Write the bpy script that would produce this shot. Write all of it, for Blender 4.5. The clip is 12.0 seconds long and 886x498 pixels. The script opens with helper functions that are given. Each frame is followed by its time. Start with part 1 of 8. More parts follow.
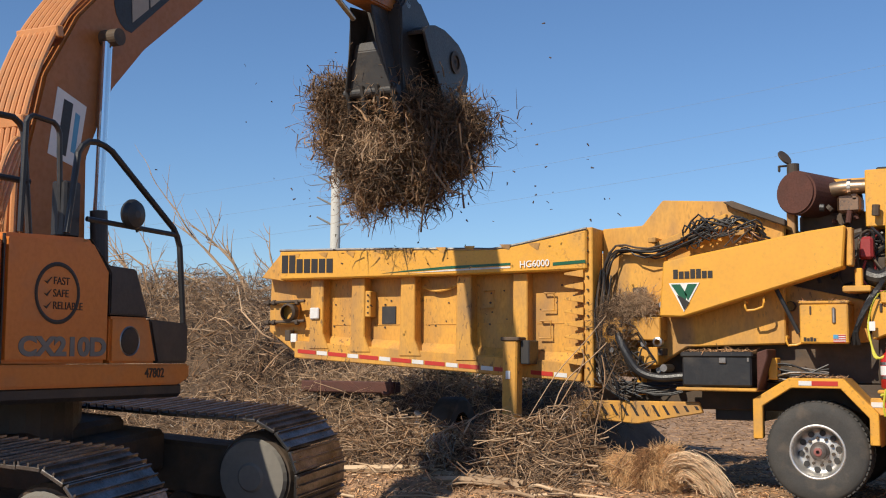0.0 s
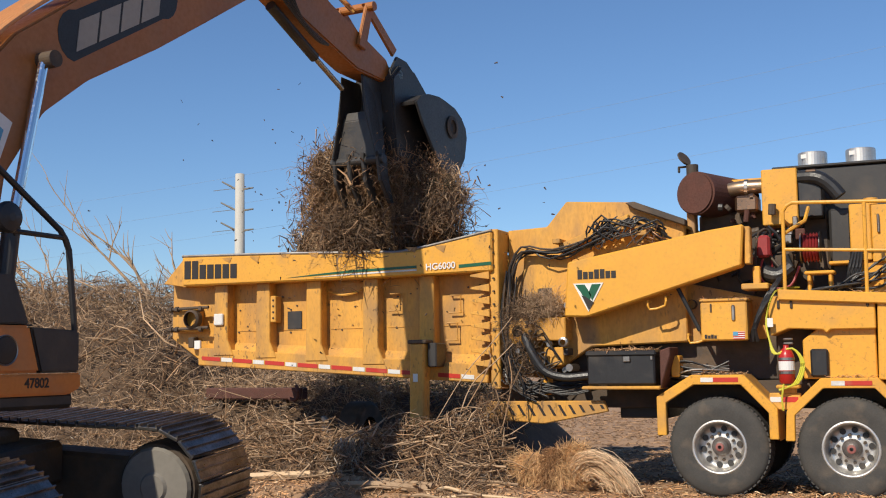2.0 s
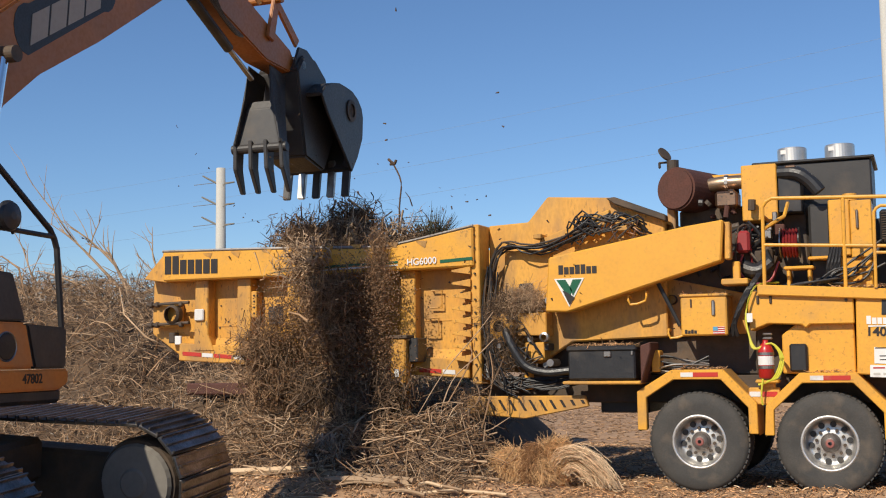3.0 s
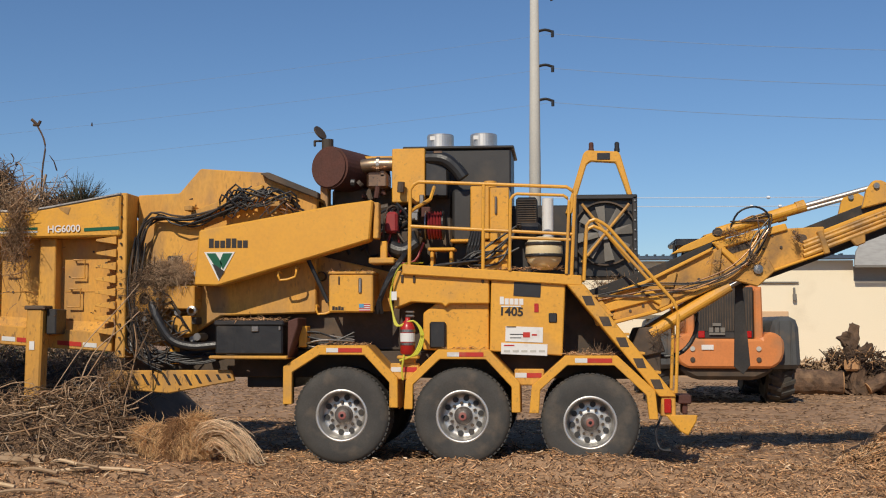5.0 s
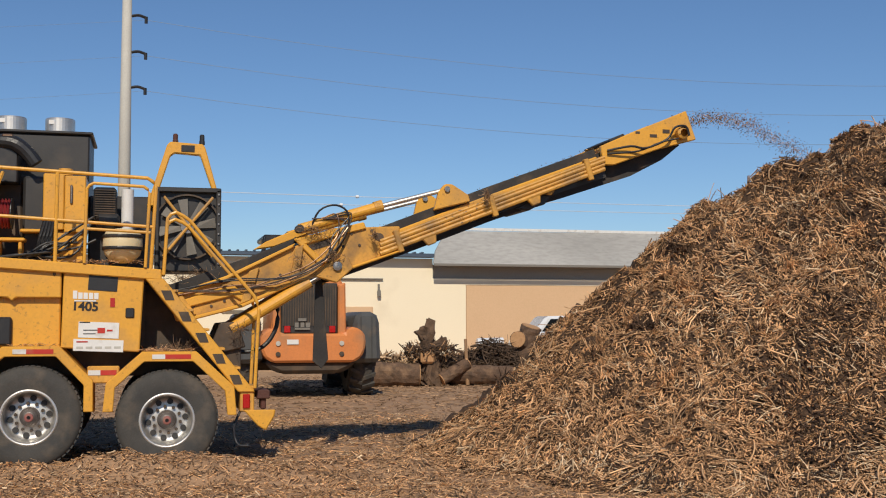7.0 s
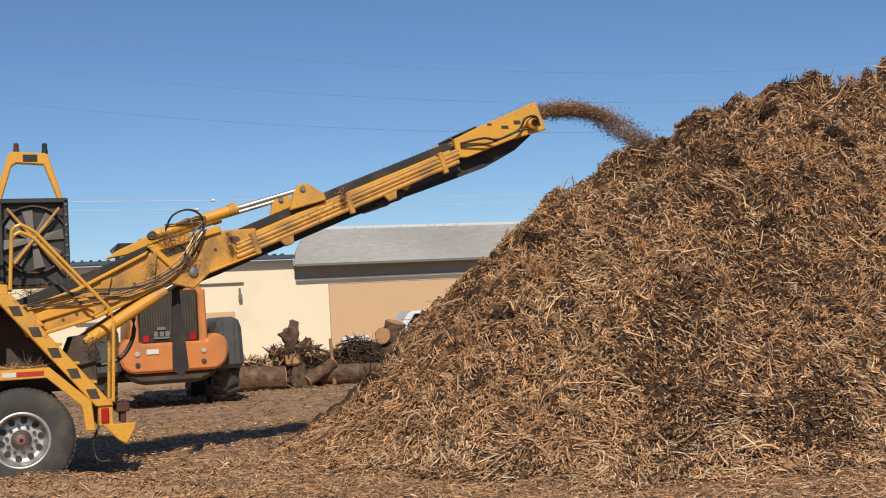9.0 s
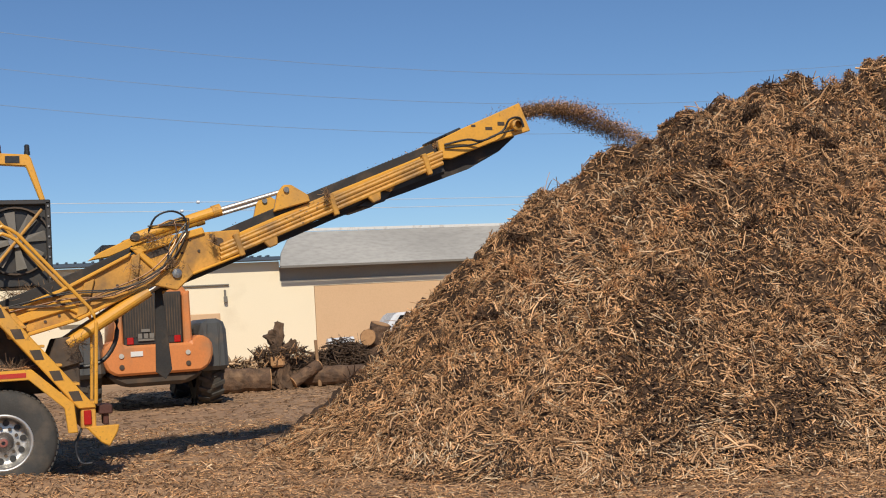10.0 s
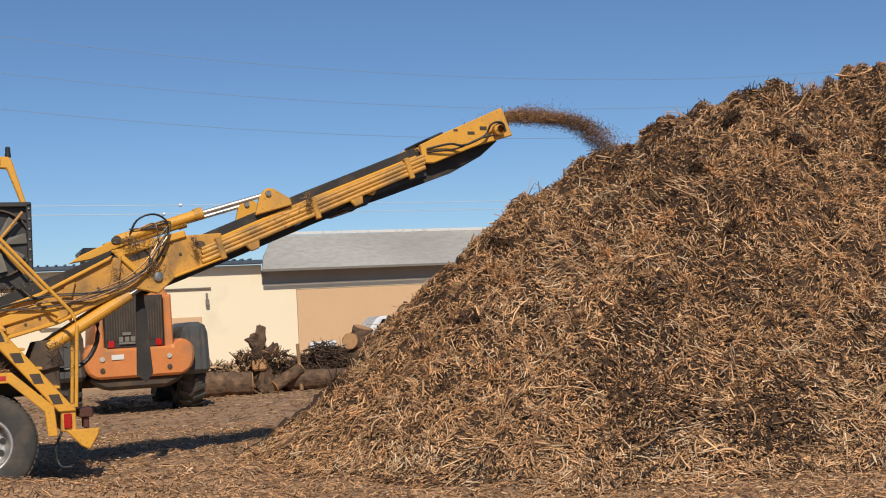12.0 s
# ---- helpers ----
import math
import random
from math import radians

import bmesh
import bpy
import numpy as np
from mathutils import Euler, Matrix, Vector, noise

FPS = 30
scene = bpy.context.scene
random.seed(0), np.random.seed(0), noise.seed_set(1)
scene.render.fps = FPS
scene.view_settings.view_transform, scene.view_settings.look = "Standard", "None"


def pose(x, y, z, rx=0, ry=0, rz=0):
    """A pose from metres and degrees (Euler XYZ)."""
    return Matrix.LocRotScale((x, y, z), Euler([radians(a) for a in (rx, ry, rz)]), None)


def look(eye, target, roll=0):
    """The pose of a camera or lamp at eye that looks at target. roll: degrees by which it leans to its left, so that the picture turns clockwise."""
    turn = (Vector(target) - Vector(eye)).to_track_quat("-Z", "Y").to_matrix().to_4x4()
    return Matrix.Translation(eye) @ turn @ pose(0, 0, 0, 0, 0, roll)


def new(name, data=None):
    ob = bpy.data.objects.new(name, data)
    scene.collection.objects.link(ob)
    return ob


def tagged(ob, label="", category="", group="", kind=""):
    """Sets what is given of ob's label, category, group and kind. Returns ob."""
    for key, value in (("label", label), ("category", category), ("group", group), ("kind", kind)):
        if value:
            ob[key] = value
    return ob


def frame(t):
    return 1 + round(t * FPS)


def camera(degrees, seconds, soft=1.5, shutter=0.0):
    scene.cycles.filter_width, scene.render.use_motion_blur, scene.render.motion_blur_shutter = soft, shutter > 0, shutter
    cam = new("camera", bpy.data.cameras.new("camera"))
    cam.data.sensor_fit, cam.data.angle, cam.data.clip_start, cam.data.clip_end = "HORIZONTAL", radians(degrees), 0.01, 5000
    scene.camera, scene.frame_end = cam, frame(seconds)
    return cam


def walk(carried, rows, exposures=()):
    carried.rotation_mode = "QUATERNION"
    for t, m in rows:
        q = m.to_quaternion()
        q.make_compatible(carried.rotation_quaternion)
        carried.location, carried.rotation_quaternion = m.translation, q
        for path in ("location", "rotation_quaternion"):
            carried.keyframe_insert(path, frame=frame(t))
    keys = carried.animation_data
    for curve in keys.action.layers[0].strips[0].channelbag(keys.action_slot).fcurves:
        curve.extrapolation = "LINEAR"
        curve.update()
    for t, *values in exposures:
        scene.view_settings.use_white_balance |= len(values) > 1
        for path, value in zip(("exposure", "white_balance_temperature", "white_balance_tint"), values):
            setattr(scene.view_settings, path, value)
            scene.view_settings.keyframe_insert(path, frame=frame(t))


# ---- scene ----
cam = camera(42.108, 12.0, soft=1.1)
walk(cam, [
    (0.0, pose(1.003, -0.033, 1.610, 95.267, -0.311, 28.103)),
    (0.5, pose(1.005, -0.001, 1.605, 95.401, -0.116, 25.182)),
    (1.0, pose(1.002, 0.005, 1.605, 95.514, 0.479, 23.743)),
    (1.5, pose(1.003, 0.014, 1.597, 95.486, 0.713, 23.500)),
    (2.0, pose(0.996, 0.008, 1.594, 95.473, 0.806, 23.550)),
    (2.5, pose(0.997, -0.001, 1.594, 95.456, 0.901, 23.510)),
    (2.7, pose(0.999, 0.006, 1.604, 95.358, 0.922, 23.485)),
    (4.3, pose(1.060, 0.001, 1.607, 94.081, 0.122, 10.886)),
    (4.5, pose(1.074, 0.022, 1.608, 93.984, 0.123, 9.240)),
    (5.0, pose(1.106, 0.002, 1.603, 93.818, -0.019, 5.715)),
    (5.5, pose(1.138, 0.020, 1.608, 93.560, -0.146, 0.935)),
    (6.0, pose(1.178, 0.035, 1.603, 93.390, -0.335, -4.270)),
    (6.5, pose(1.225, 0.049, 1.605, 93.452, -0.425, -9.790)),
    (7.0, pose(1.264, 0.041, 1.608, 93.565, 0.011, -14.240)),
    (7.5, pose(1.289, 0.061, 1.604, 93.571, 1.042, -16.747)),
    (7.7, pose(1.295, 0.053, 1.589, 93.533, 1.547, -17.540)),
    (9.3, pose(1.315, 0.047, 1.603, 93.243, 3.307, -21.206)),
    (9.5, pose(1.333, 0.050, 1.595, 93.289, 3.313, -21.303)),
    (10.0, pose(1.334, 0.031, 1.595, 93.268, 3.358, -21.588)),
    (10.5, pose(1.341, 0.037, 1.594, 93.182, 3.272, -21.819)),
    (11.0, pose(1.339, 0.023, 1.597, 93.164, 3.362, -22.051)),
    (11.5, pose(1.345, 0.009, 1.593, 93.324, 3.295, -22.347)),
    (12.0, pose(1.334, -0.001, 1.594, 93.414, 3.221, -22.451)),
], [(0.0, 0.35, 6050, 10), (2.7, 0.35, 6050, 10), (4.5, 0.06, 6050, 10), (5.0, -0.06, 6050, 10), (5.5, -0.08, 6050, 10), (6.5, -0.07, 6050, 10), (9.5, 0.02, 6050, 10), (12.0, 0.0, 6050, 10)])

# ---- light: clear sky, one sun from behind the camera's left shoulder ----
SUN_WAY = Vector((-0.30, -1.22, 1.02)).normalized()      # towards the sun
world = bpy.data.worlds.new("sky_world")
scene.world = world
world.use_nodes = True
wn, wl = world.node_tree.nodes, world.node_tree.links
sky = wn.new("ShaderNodeTexSky")
sky.sky_type = "NISHITA"
sky.sun_disc = False
sky.sun_elevation = math.asin(SUN_WAY.z)
sky.sun_rotation = math.atan2(SUN_WAY.x, SUN_WAY.y)
sky.altitude = 300
sky.air_density, sky.dust_density, sky.ozone_density = 1.0, 0.05, 5.8
wl.new(sky.outputs[0], wn["Background"].inputs[0])
wn["Background"].inputs[1].default_value = 0.082
sun_data = bpy.data.lights.new("sun", "SUN")
sun_data.energy, sun_data.angle, sun_data.color = 4.0, radians(0.53), (1.0, 0.86, 0.66)
sun = new("sun", sun_data)
sun.matrix_world = look((0, 0, 30), Vector((0, 0, 30)) - SUN_WAY)

# ---- materials ----


def material(name, colour, second=None, rough=0.6, metal=0.0, scale=6.0, fine=60.0, amount=0.5, bump=0.15,
             dirt=None, dirt_amount=0.0, dirt_scale=2.0, per_island=0.0, per_object=0.0, stretch=(1, 1, 1), coat=0.0, specks=0.0):
    """Procedural surface: two colours mixed by coarse and fine noise, optional dirt patches, fine relief."""
    m = bpy.data.materials.new(name)
    m.use_nodes = True
    n, l = m.node_tree.nodes, m.node_tree.links
    b = n["Principled BSDF"]
    b.inputs["Roughness"].default_value = rough
    b.inputs["Metallic"].default_value = metal
    b.inputs["Coat Weight"].default_value = coat
    co = n.new("ShaderNodeTexCoord")
    mp = n.new("ShaderNodeMapping")
    mp.inputs["Scale"].default_value = stretch
    l.new(co.outputs["Object"], mp.inputs[0])

    def tex(sc, detail):
        t = n.new("ShaderNodeTexNoise")
        t.inputs["Scale"].default_value = sc
        t.inputs["Detail"].default_value = detail
        l.new(mp.outputs[0], t.inputs["Vector"])
        return t
    coarse, small = tex(scale, 5), tex(fine, 4)
    second = second or tuple(c * 0.72 for c in colour)

    def mix(fac, a, c):
        x = n.new("ShaderNodeMix")
        x.data_type = "RGBA"
        l.new(fac, x.inputs[0])
        for k, v in ((6, a), (7, c)):
            if isinstance(v, tuple):
                x.inputs[k].default_value = (*v, 1)
            else:
                l.new(v, x.inputs[k])
        return x.outputs[2]

    def ramp(src, lo, hi, top=1.0):
        r = n.new("ShaderNodeMapRange")
        r.inputs[1].default_value, r.inputs[2].default_value, r.inputs[4].default_value = lo, hi, top
        l.new(src, r.inputs[0])
        return r.outputs[0]
    out = mix(ramp(coarse.outputs[0], 0.35, 0.7, amount), colour, second)
    out = mix(ramp(small.outputs[0], 0.4, 0.75, amount * 0.6), out, tuple(c * 0.8 for c in second))
    if dirt:
        d = tex(dirt_scale, 8)
        out = mix(ramp(d.outputs[0], 0.62 - 0.3 * dirt_amount, 0.72, min(1.0, dirt_amount + 0.2)), out, dirt)
    if specks:
        # small chips and splashes, in patches
        chip, where = tex(26.0, 3), tex(1.1, 2)
        both = n.new("ShaderNodeMath")
        both.operation = "MULTIPLY"
        l.new(ramp(chip.outputs[0], 0.60, 0.66), both.inputs[0])
        l.new(ramp(where.outputs[0], 0.42, 0.62, specks), both.inputs[1])
        out = mix(both.outputs[0], out, (0.09, 0.055, 0.03))
    if per_island or per_object:
        src = n.new("ShaderNodeNewGeometry").outputs["Random Per Island"] if per_island else n.new("ShaderNodeObjectInfo").outputs["Random"]
        hsv = n.new("ShaderNodeHueSaturation")
        k = per_island or per_object
        l.new(ramp(src, 0, 1, 1.0), hsv.inputs["Value"])
        mr = hsv.inputs["Value"].links[0].from_node
        mr.inputs[3].default_value, mr.inputs[4].default_value = 1 - k, 1 + k
        l.new(out, hsv.inputs["Color"])
        out = hsv.outputs[0]
    l.new(out, b.inputs["Base Color"])
    rr = ramp(small.outputs[0], 0.3, 0.8)
    rn = rr.node
    rn.inputs[3].default_value, rn.inputs[4].default_value = max(0.03, rough - 0.12), min(1, rough + 0.15)
    l.new(rr, b.inputs["Roughness"])
    if bump:
        bp = n.new("ShaderNodeBump")
        bp.inputs["Strength"].default_value = bump
        bp.inputs["Distance"].default_value = 0.01
        l.new(small.outputs[0], bp.inputs["Height"])
        l.new(bp.outputs[0], b.inputs["Normal"])
    return m


DUST = (0.30, 0.20, 0.11)
YELC = material("grimy_yellow_paint", (0.68, 0.345, 0.048), (0.50, 0.245, 0.044), 0.58, 0, 3, 35, 0.8, 0.15, (0.13, 0.085, 0.05), 0.60, 3.2, specks=0.9)
YEL = material("yellow_paint", (0.74, 0.372, 0.040), (0.65, 0.315, 0.037), 0.42, 0, 2.5, 30, 0.6, 0.05, DUST, 0.30, 1.6, specks=0.35)
YELD = material("dusty_yellow_paint", (0.70, 0.358, 0.050), (0.54, 0.265, 0.046), 0.55, 0, 3, 35, 0.8, 0.12, (0.22, 0.145, 0.085), 0.54, 2.6, stretch=(1.0, 1.0, 0.42), specks=0.75)
ORANGE = material("orange_paint", (0.62, 0.20, 0.03), (0.52, 0.16, 0.03), 0.45, 0, 3, 30, 0.5, 0.06, DUST, 0.25, 1.5)
LOADER_ORANGE = material("loader_orange_paint", (0.66, 0.235, 0.065), (0.55, 0.19, 0.055), 0.5, 0, 3, 30, 0.6, 0.05, DUST, 0.45, 1.5)
BLACK = material("black_steel", (0.028, 0.027, 0.027), (0.048, 0.043, 0.038), 0.5, 0, 4, 40, 0.6, 0.1, (0.10, 0.075, 0.05), 0.22, 2.5)
BLACKP = material("black_plastic", (0.015, 0.015, 0.017), (0.03, 0.03, 0.03), 0.45, 0, 6, 60, 0.4, 0.05, (0.1, 0.08, 0.06), 0.15, 3)
DARK = material("greasy_dark_steel", (0.045, 0.035, 0.028), (0.09, 0.06, 0.035), 0.7, 0, 5, 40, 0.8, 0.2, (0.16, 0.10, 0.055), 0.4, 3)
RUBBER = material("tyre_rubber", (0.044, 0.043, 0.041), (0.075, 0.068, 0.059), 0.85, 0, 5, 60, 0.7, 0.2, (0.17, 0.13, 0.09), 0.3, 4)
BELT = material("belt_rubber", (0.022, 0.021, 0.021), (0.05, 0.04, 0.03), 0.8, 0, 3, 40, 0.6, 0.15, (0.14, 0.09, 0.05), 0.3, 3)
ALU = material("polished_wheel_alloy", (0.70, 0.68, 0.64), (0.52, 0.49, 0.45), 0.46, 0.85, 6, 60, 0.5, 0.03, (0.22, 0.16, 0.1), 0.25, 4)
CHROME = material("bright_chrome", (0.82, 0.82, 0.82), (0.7, 0.7, 0.7), 0.14, 1.0, 5, 50, 0.3, 0.01)
STEEL = material("bare_steel", (0.42, 0.40, 0.37), (0.28, 0.25, 0.22), 0.42, 1.0, 6, 60, 0.6, 0.1, (0.15, 0.1, 0.07), 0.3, 4)
SHINY_TRACK = material("worn_track_steel", (0.30, 0.29, 0.28), (0.12, 0.11, 0.10), 0.38, 1.0, 8, 50, 0.8, 0.15, (0.12, 0.09, 0.06), 0.3, 6)
HUBGREY = material("greasy_grey_hub", (0.20, 0.175, 0.16), (0.09, 0.075, 0.065), 0.55, 0.4, 9, 60, 0.8, 0.1)
HUBRED = material("dusty_red_hub", (0.30, 0.10, 0.085), (0.20, 0.075, 0.06), 0.6, 0, 8, 60, 0.5, 0.05, DUST, 0.3, 8)
FENDER = material("dark_grey_fender", (0.085, 0.088, 0.088), (0.06, 0.06, 0.06), 0.5, 0, 4, 40, 0.5, 0.05, DUST, 0.25, 2)
LOGBARK = material("brown_log_bark", (0.17, 0.10, 0.06), (0.07, 0.045, 0.03), 0.95, 0, 5, 35, 1.0, 0.8, (0.40, 0.25, 0.14), 0.3, 3)
PIPE = material("tan_stained_pipe", (0.40, 0.29, 0.19), (0.26, 0.18, 0.12), 0.4, 0.8, 4, 40, 0.7, 0.05)
RUST = material("rusty_muffler_steel", (0.10, 0.036, 0.024), (0.065, 0.027, 0.019), 0.8, 0, 6, 50, 0.7, 0.15)
COPPER = material("heat_stained_pipe", (0.34, 0.20, 0.12), (0.22, 0.14, 0.09), 0.35, 0.9, 4, 40, 0.7, 0.05)
RED = material("red_paint", (0.45, 0.02, 0.015), (0.36, 0.02, 0.015), 0.35, 0, 5, 50, 0.3, 0.03)
REDT = material("red_reflective_tape", (0.50, 0.035, 0.02), (0.40, 0.03, 0.02), 0.4, 0, 8, 60, 0.4, 0.03, DUST, 0.2, 6)
WHITET = material("white_reflective_tape", (0.70, 0.69, 0.66), (0.58, 0.56, 0.52), 0.4, 0, 8, 60, 0.4, 0.03, DUST, 0.2, 6)
WHITE = material("white_sticker", (0.74, 0.73, 0.70), (0.66, 0.64, 0.60), 0.5, 0, 8, 60, 0.3, 0.02, DUST, 0.12, 5)
CREAMTANK = material("cream_tank_enamel", (0.68, 0.58, 0.36), (0.6, 0.5, 0.3), 0.4, 0, 5, 50, 0.3, 0.03)
GREEN = material("dark_green_vinyl", (0.01, 0.10, 0.045), (0.01, 0.08, 0.04), 0.4, 0, 8, 60, 0.3, 0.02)
BLUE = material("blue_vinyl", (0.10, 0.32, 0.50), (0.08, 0.26, 0.42), 0.4, 0, 8, 60, 0.3, 0.02)
INK = material("black_lettering", (0.018, 0.014, 0.012), (0.03, 0.022, 0.016), 0.5, 0, 8, 60, 0.4, 0.02)
HOSEY = material("yellow_hose", (0.62, 0.58, 0.05), (0.5, 0.46, 0.05), 0.4, 0, 8, 60, 0.3, 0.02)
HOSER = material("red_hose", (0.30, 0.03, 0.03), (0.2, 0.025, 0.025), 0.5, 0, 8, 60, 0.4, 0.05)
HOSEO = material("orange_dusted_pipe", (0.60, 0.27, 0.10), (0.48, 0.2, 0.07), 0.45, 0, 8, 60, 0.5, 0.05, DUST, 0.3, 5)
CREAM = material("cream_stucco", (0.86, 0.76, 0.56), (0.82, 0.72, 0.52), 0.9, 0, 0.6, 30, 0.5, 0.2, (0.52, 0.42, 0.27), 0.12, 0.5)
TAN = material("tan_door_paint", (0.64, 0.43, 0.25), (0.60, 0.40, 0.23), 0.85, 0, 0.8, 30, 0.5, 0.1)
ROOFG = material("weathered_grey_roofing", (0.42, 0.405, 0.375), (0.28, 0.27, 0.25), 0.9, 0, 0.5, 9, 0.8, 0.3, (0.12, 0.115, 0.11), 0.3, 0.35, stretch=(0.4, 1, 1))
ROOFB = material("blue_grey_metal_roof", (0.10, 0.13, 0.17), (0.08, 0.1, 0.13), 0.45, 0.5, 1, 20, 0.4, 0.05)
SOFFITW = material("pale_grey_soffit_board", (0.36, 0.33, 0.285), (0.30, 0.275, 0.24), 0.9, 0, 1, 20, 0.4, 0.1)
SOFFIT = material("grey_soffit_board", (0.20, 0.185, 0.16), (0.16, 0.15, 0.13), 0.9, 0, 1, 20, 0.4, 0.1)
POLE = material("pale_concrete_pole", (0.52, 0.50, 0.44), (0.42, 0.40, 0.36), 0.8, 0, 1, 20, 0.6, 0.1)
WIREM = material("grey_cable", (0.26, 0.33, 0.42), (0.2, 0.26, 0.34), 0.6, 0.3, 1, 10, 0.2, 0)
WIREW = material("bright_cable", (0.72, 0.74, 0.76), (0.6, 0.62, 0.65), 0.5, 0.2, 1, 10, 0.2, 0)
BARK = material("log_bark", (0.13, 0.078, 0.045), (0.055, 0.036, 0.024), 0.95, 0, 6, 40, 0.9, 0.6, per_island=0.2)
CUTWOOD = material("cut_log_end", (0.52, 0.30, 0.14), (0.38, 0.2, 0.09), 0.85, 0, 12, 60, 0.7, 0.3)
GCHIP = material("ground_chip", (0.38, 0.245, 0.145), (0.27, 0.165, 0.09), 0.92, 0, 3, 40, 0.5, 0.3, per_island=0.6)
# damp mulch, its colour deepened to carry the shadow of the heap's hollows
DAMP_SHADE = material("damp_shaded_mulch", (0.10, 0.055, 0.030), (0.035, 0.020, 0.011), 0.95, 0, 5, 40, 0.6, 0.3, per_island=0.7)
STICK = material("dry_brush_wood", (0.33, 0.20, 0.105), (0.19, 0.115, 0.06), 0.9, 0, 4, 50, 0.6, 0.3, per_island=0.6)
STICKP = material("pale_dead_brush", (0.50, 0.345, 0.21), (0.35, 0.235, 0.14), 0.9, 0, 4, 50, 0.6, 0.3, per_island=0.5)
FIBRED = material("brown_palm_fibre", (0.36, 0.185, 0.075), (0.2, 0.10, 0.045), 0.9, 0, 5, 50, 0.5, 0.2, per_island=0.45)
GOLD = material("golden_palm_fibre", (0.74, 0.47, 0.23), (0.62, 0.36, 0.15), 0.9, 0, 5, 50, 0.5, 0.2, per_island=0.35)
DCHIP = material("dark_mulch_chip", (0.64, 0.365, 0.172), (0.21, 0.115, 0.054), 0.92, 0, 3, 40, 0.5, 0.3, per_island=0.95)
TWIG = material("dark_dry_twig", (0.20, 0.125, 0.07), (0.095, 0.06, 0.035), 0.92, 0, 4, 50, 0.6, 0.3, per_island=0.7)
GREYLEAF = material("grey_dead_leaf", (0.40, 0.34, 0.27), (0.26, 0.21, 0.16), 0.9, 0, 6, 50, 0.6, 0.2, per_island=0.5)
# excavator orange darkened for the boom's side away from the sun, with dirt
BOOMP = material("shaded_orange_paint", (0.38, 0.135, 0.024), (0.30, 0.105, 0.022), 0.5, 0, 1.6, 25, 0.7, 0.08, (0.22, 0.12, 0.06), 0.35, 1.3)
CHIPM = material("mulch_chip", (0.66, 0.40, 0.205), (0.39, 0.228, 0.115), 0.92, 0, 3, 40, 0.5, 0.3, per_island=0.75)
CHIPP = material("pale_mulch_chip", (0.80, 0.59, 0.37), (0.64, 0.45, 0.26), 0.9, 0, 3, 40, 0.5, 0.3, per_island=0.4)
# heap base: shade in the gaps between chips, put in as near-black colour
MULCH_GAPS = material("mulch_gap_shade", (0.11, 0.060, 0.030), (0.035, 0.019, 0.010), 0.97, 0, 30, 90, 1.0, 1.0, (0.06, 0.034, 0.018), 0.35, 1.5)
SOIL = material("trodden_mulch_soil", (0.44, 0.275, 0.155), (0.29, 0.175, 0.095), 0.97, 0, 1.3, 30, 0.9, 0.9, (0.42, 0.28, 0.165), 0.3, 0.5)
LEAFD = material("dark_dried_needles", (0.05, 0.055, 0.03), (0.09, 0.07, 0.04), 0.85, 0, 3, 30, 0.6, 0.2, per_island=0.5)
LEAF = material("green_foliage", (0.055, 0.085, 0.025), (0.035, 0.06, 0.02), 0.8, 0, 3, 30, 0.6, 0.2, per_island=0.5)
DUSTM = material("flying_dust_clod", (0.26, 0.15, 0.075), (0.17, 0.095, 0.05), 0.95, 0, 6, 50, 0.6, 0.3, per_island=0.6)
GLASSD = material("dark_glass", (0.01, 0.012, 0.014), (0.012, 0.014, 0.016), 0.08, 0, 3, 20, 0.1, 0)
LAMP_RED = material("red_lens", (0.42, 0.012, 0.01), (0.34, 0.01, 0.01), 0.2, 0, 5, 50, 0.2, 0.02)
CARW = material("white_car_paint", (0.72, 0.73, 0.74), (0.66, 0.67, 0.68), 0.25, 0, 2, 20, 0.2, 0, coat=0.5)

# ---- building helpers ----


def mesh_ob(name, bm, mat, parent=None, label="", smooth=False):
    me = bpy.data.meshes.new(name)
    bmesh.ops.recalc_face_normals(bm, faces=bm.faces)
    bm.to_mesh(me)
    bm.free()
    me.materials.append(mat)
    if smooth:
        me.polygons.foreach_set("use_smooth", [True] * len(me.polygons))
    ob = new(name, me)
    if parent:
        ob.parent = parent
    if label:
        ob["label"] = label
    return ob


def part(name, bm, mat, parent, label="", smooth=False):
    return mesh_ob(name, bm, mat, parent, label, smooth)


def thing(name, label, category, at=(0, 0, 0), group="", kind=""):
    e = new(name)
    e.empty_display_size = 0.2
    e.matrix_world = Matrix.Translation(at)
    return tagged(e, label, category, group, kind)


def B(*boxes, bevel=0.012):
    """Boxes (x0, x1, y0, y1, z0, z1), edges rounded."""
    bm = bmesh.new()
    for x0, x1, y0, y1, z0, z1 in boxes:
        v = bmesh.ops.create_cube(bm, size=1.0)["verts"]
        for p in v:
            p.co = Vector((x0 + (p.co.x + 0.5) * (x1 - x0), y0 + (p.co.y + 0.5) * (y1 - y0), z0 + (p.co.z + 0.5) * (z1 - z0)))
    if bevel:
        bmesh.ops.bevel(bm, geom=bm.edges[:], offset=bevel, segments=1, affect="EDGES", clamp_overlap=True)
    return bm


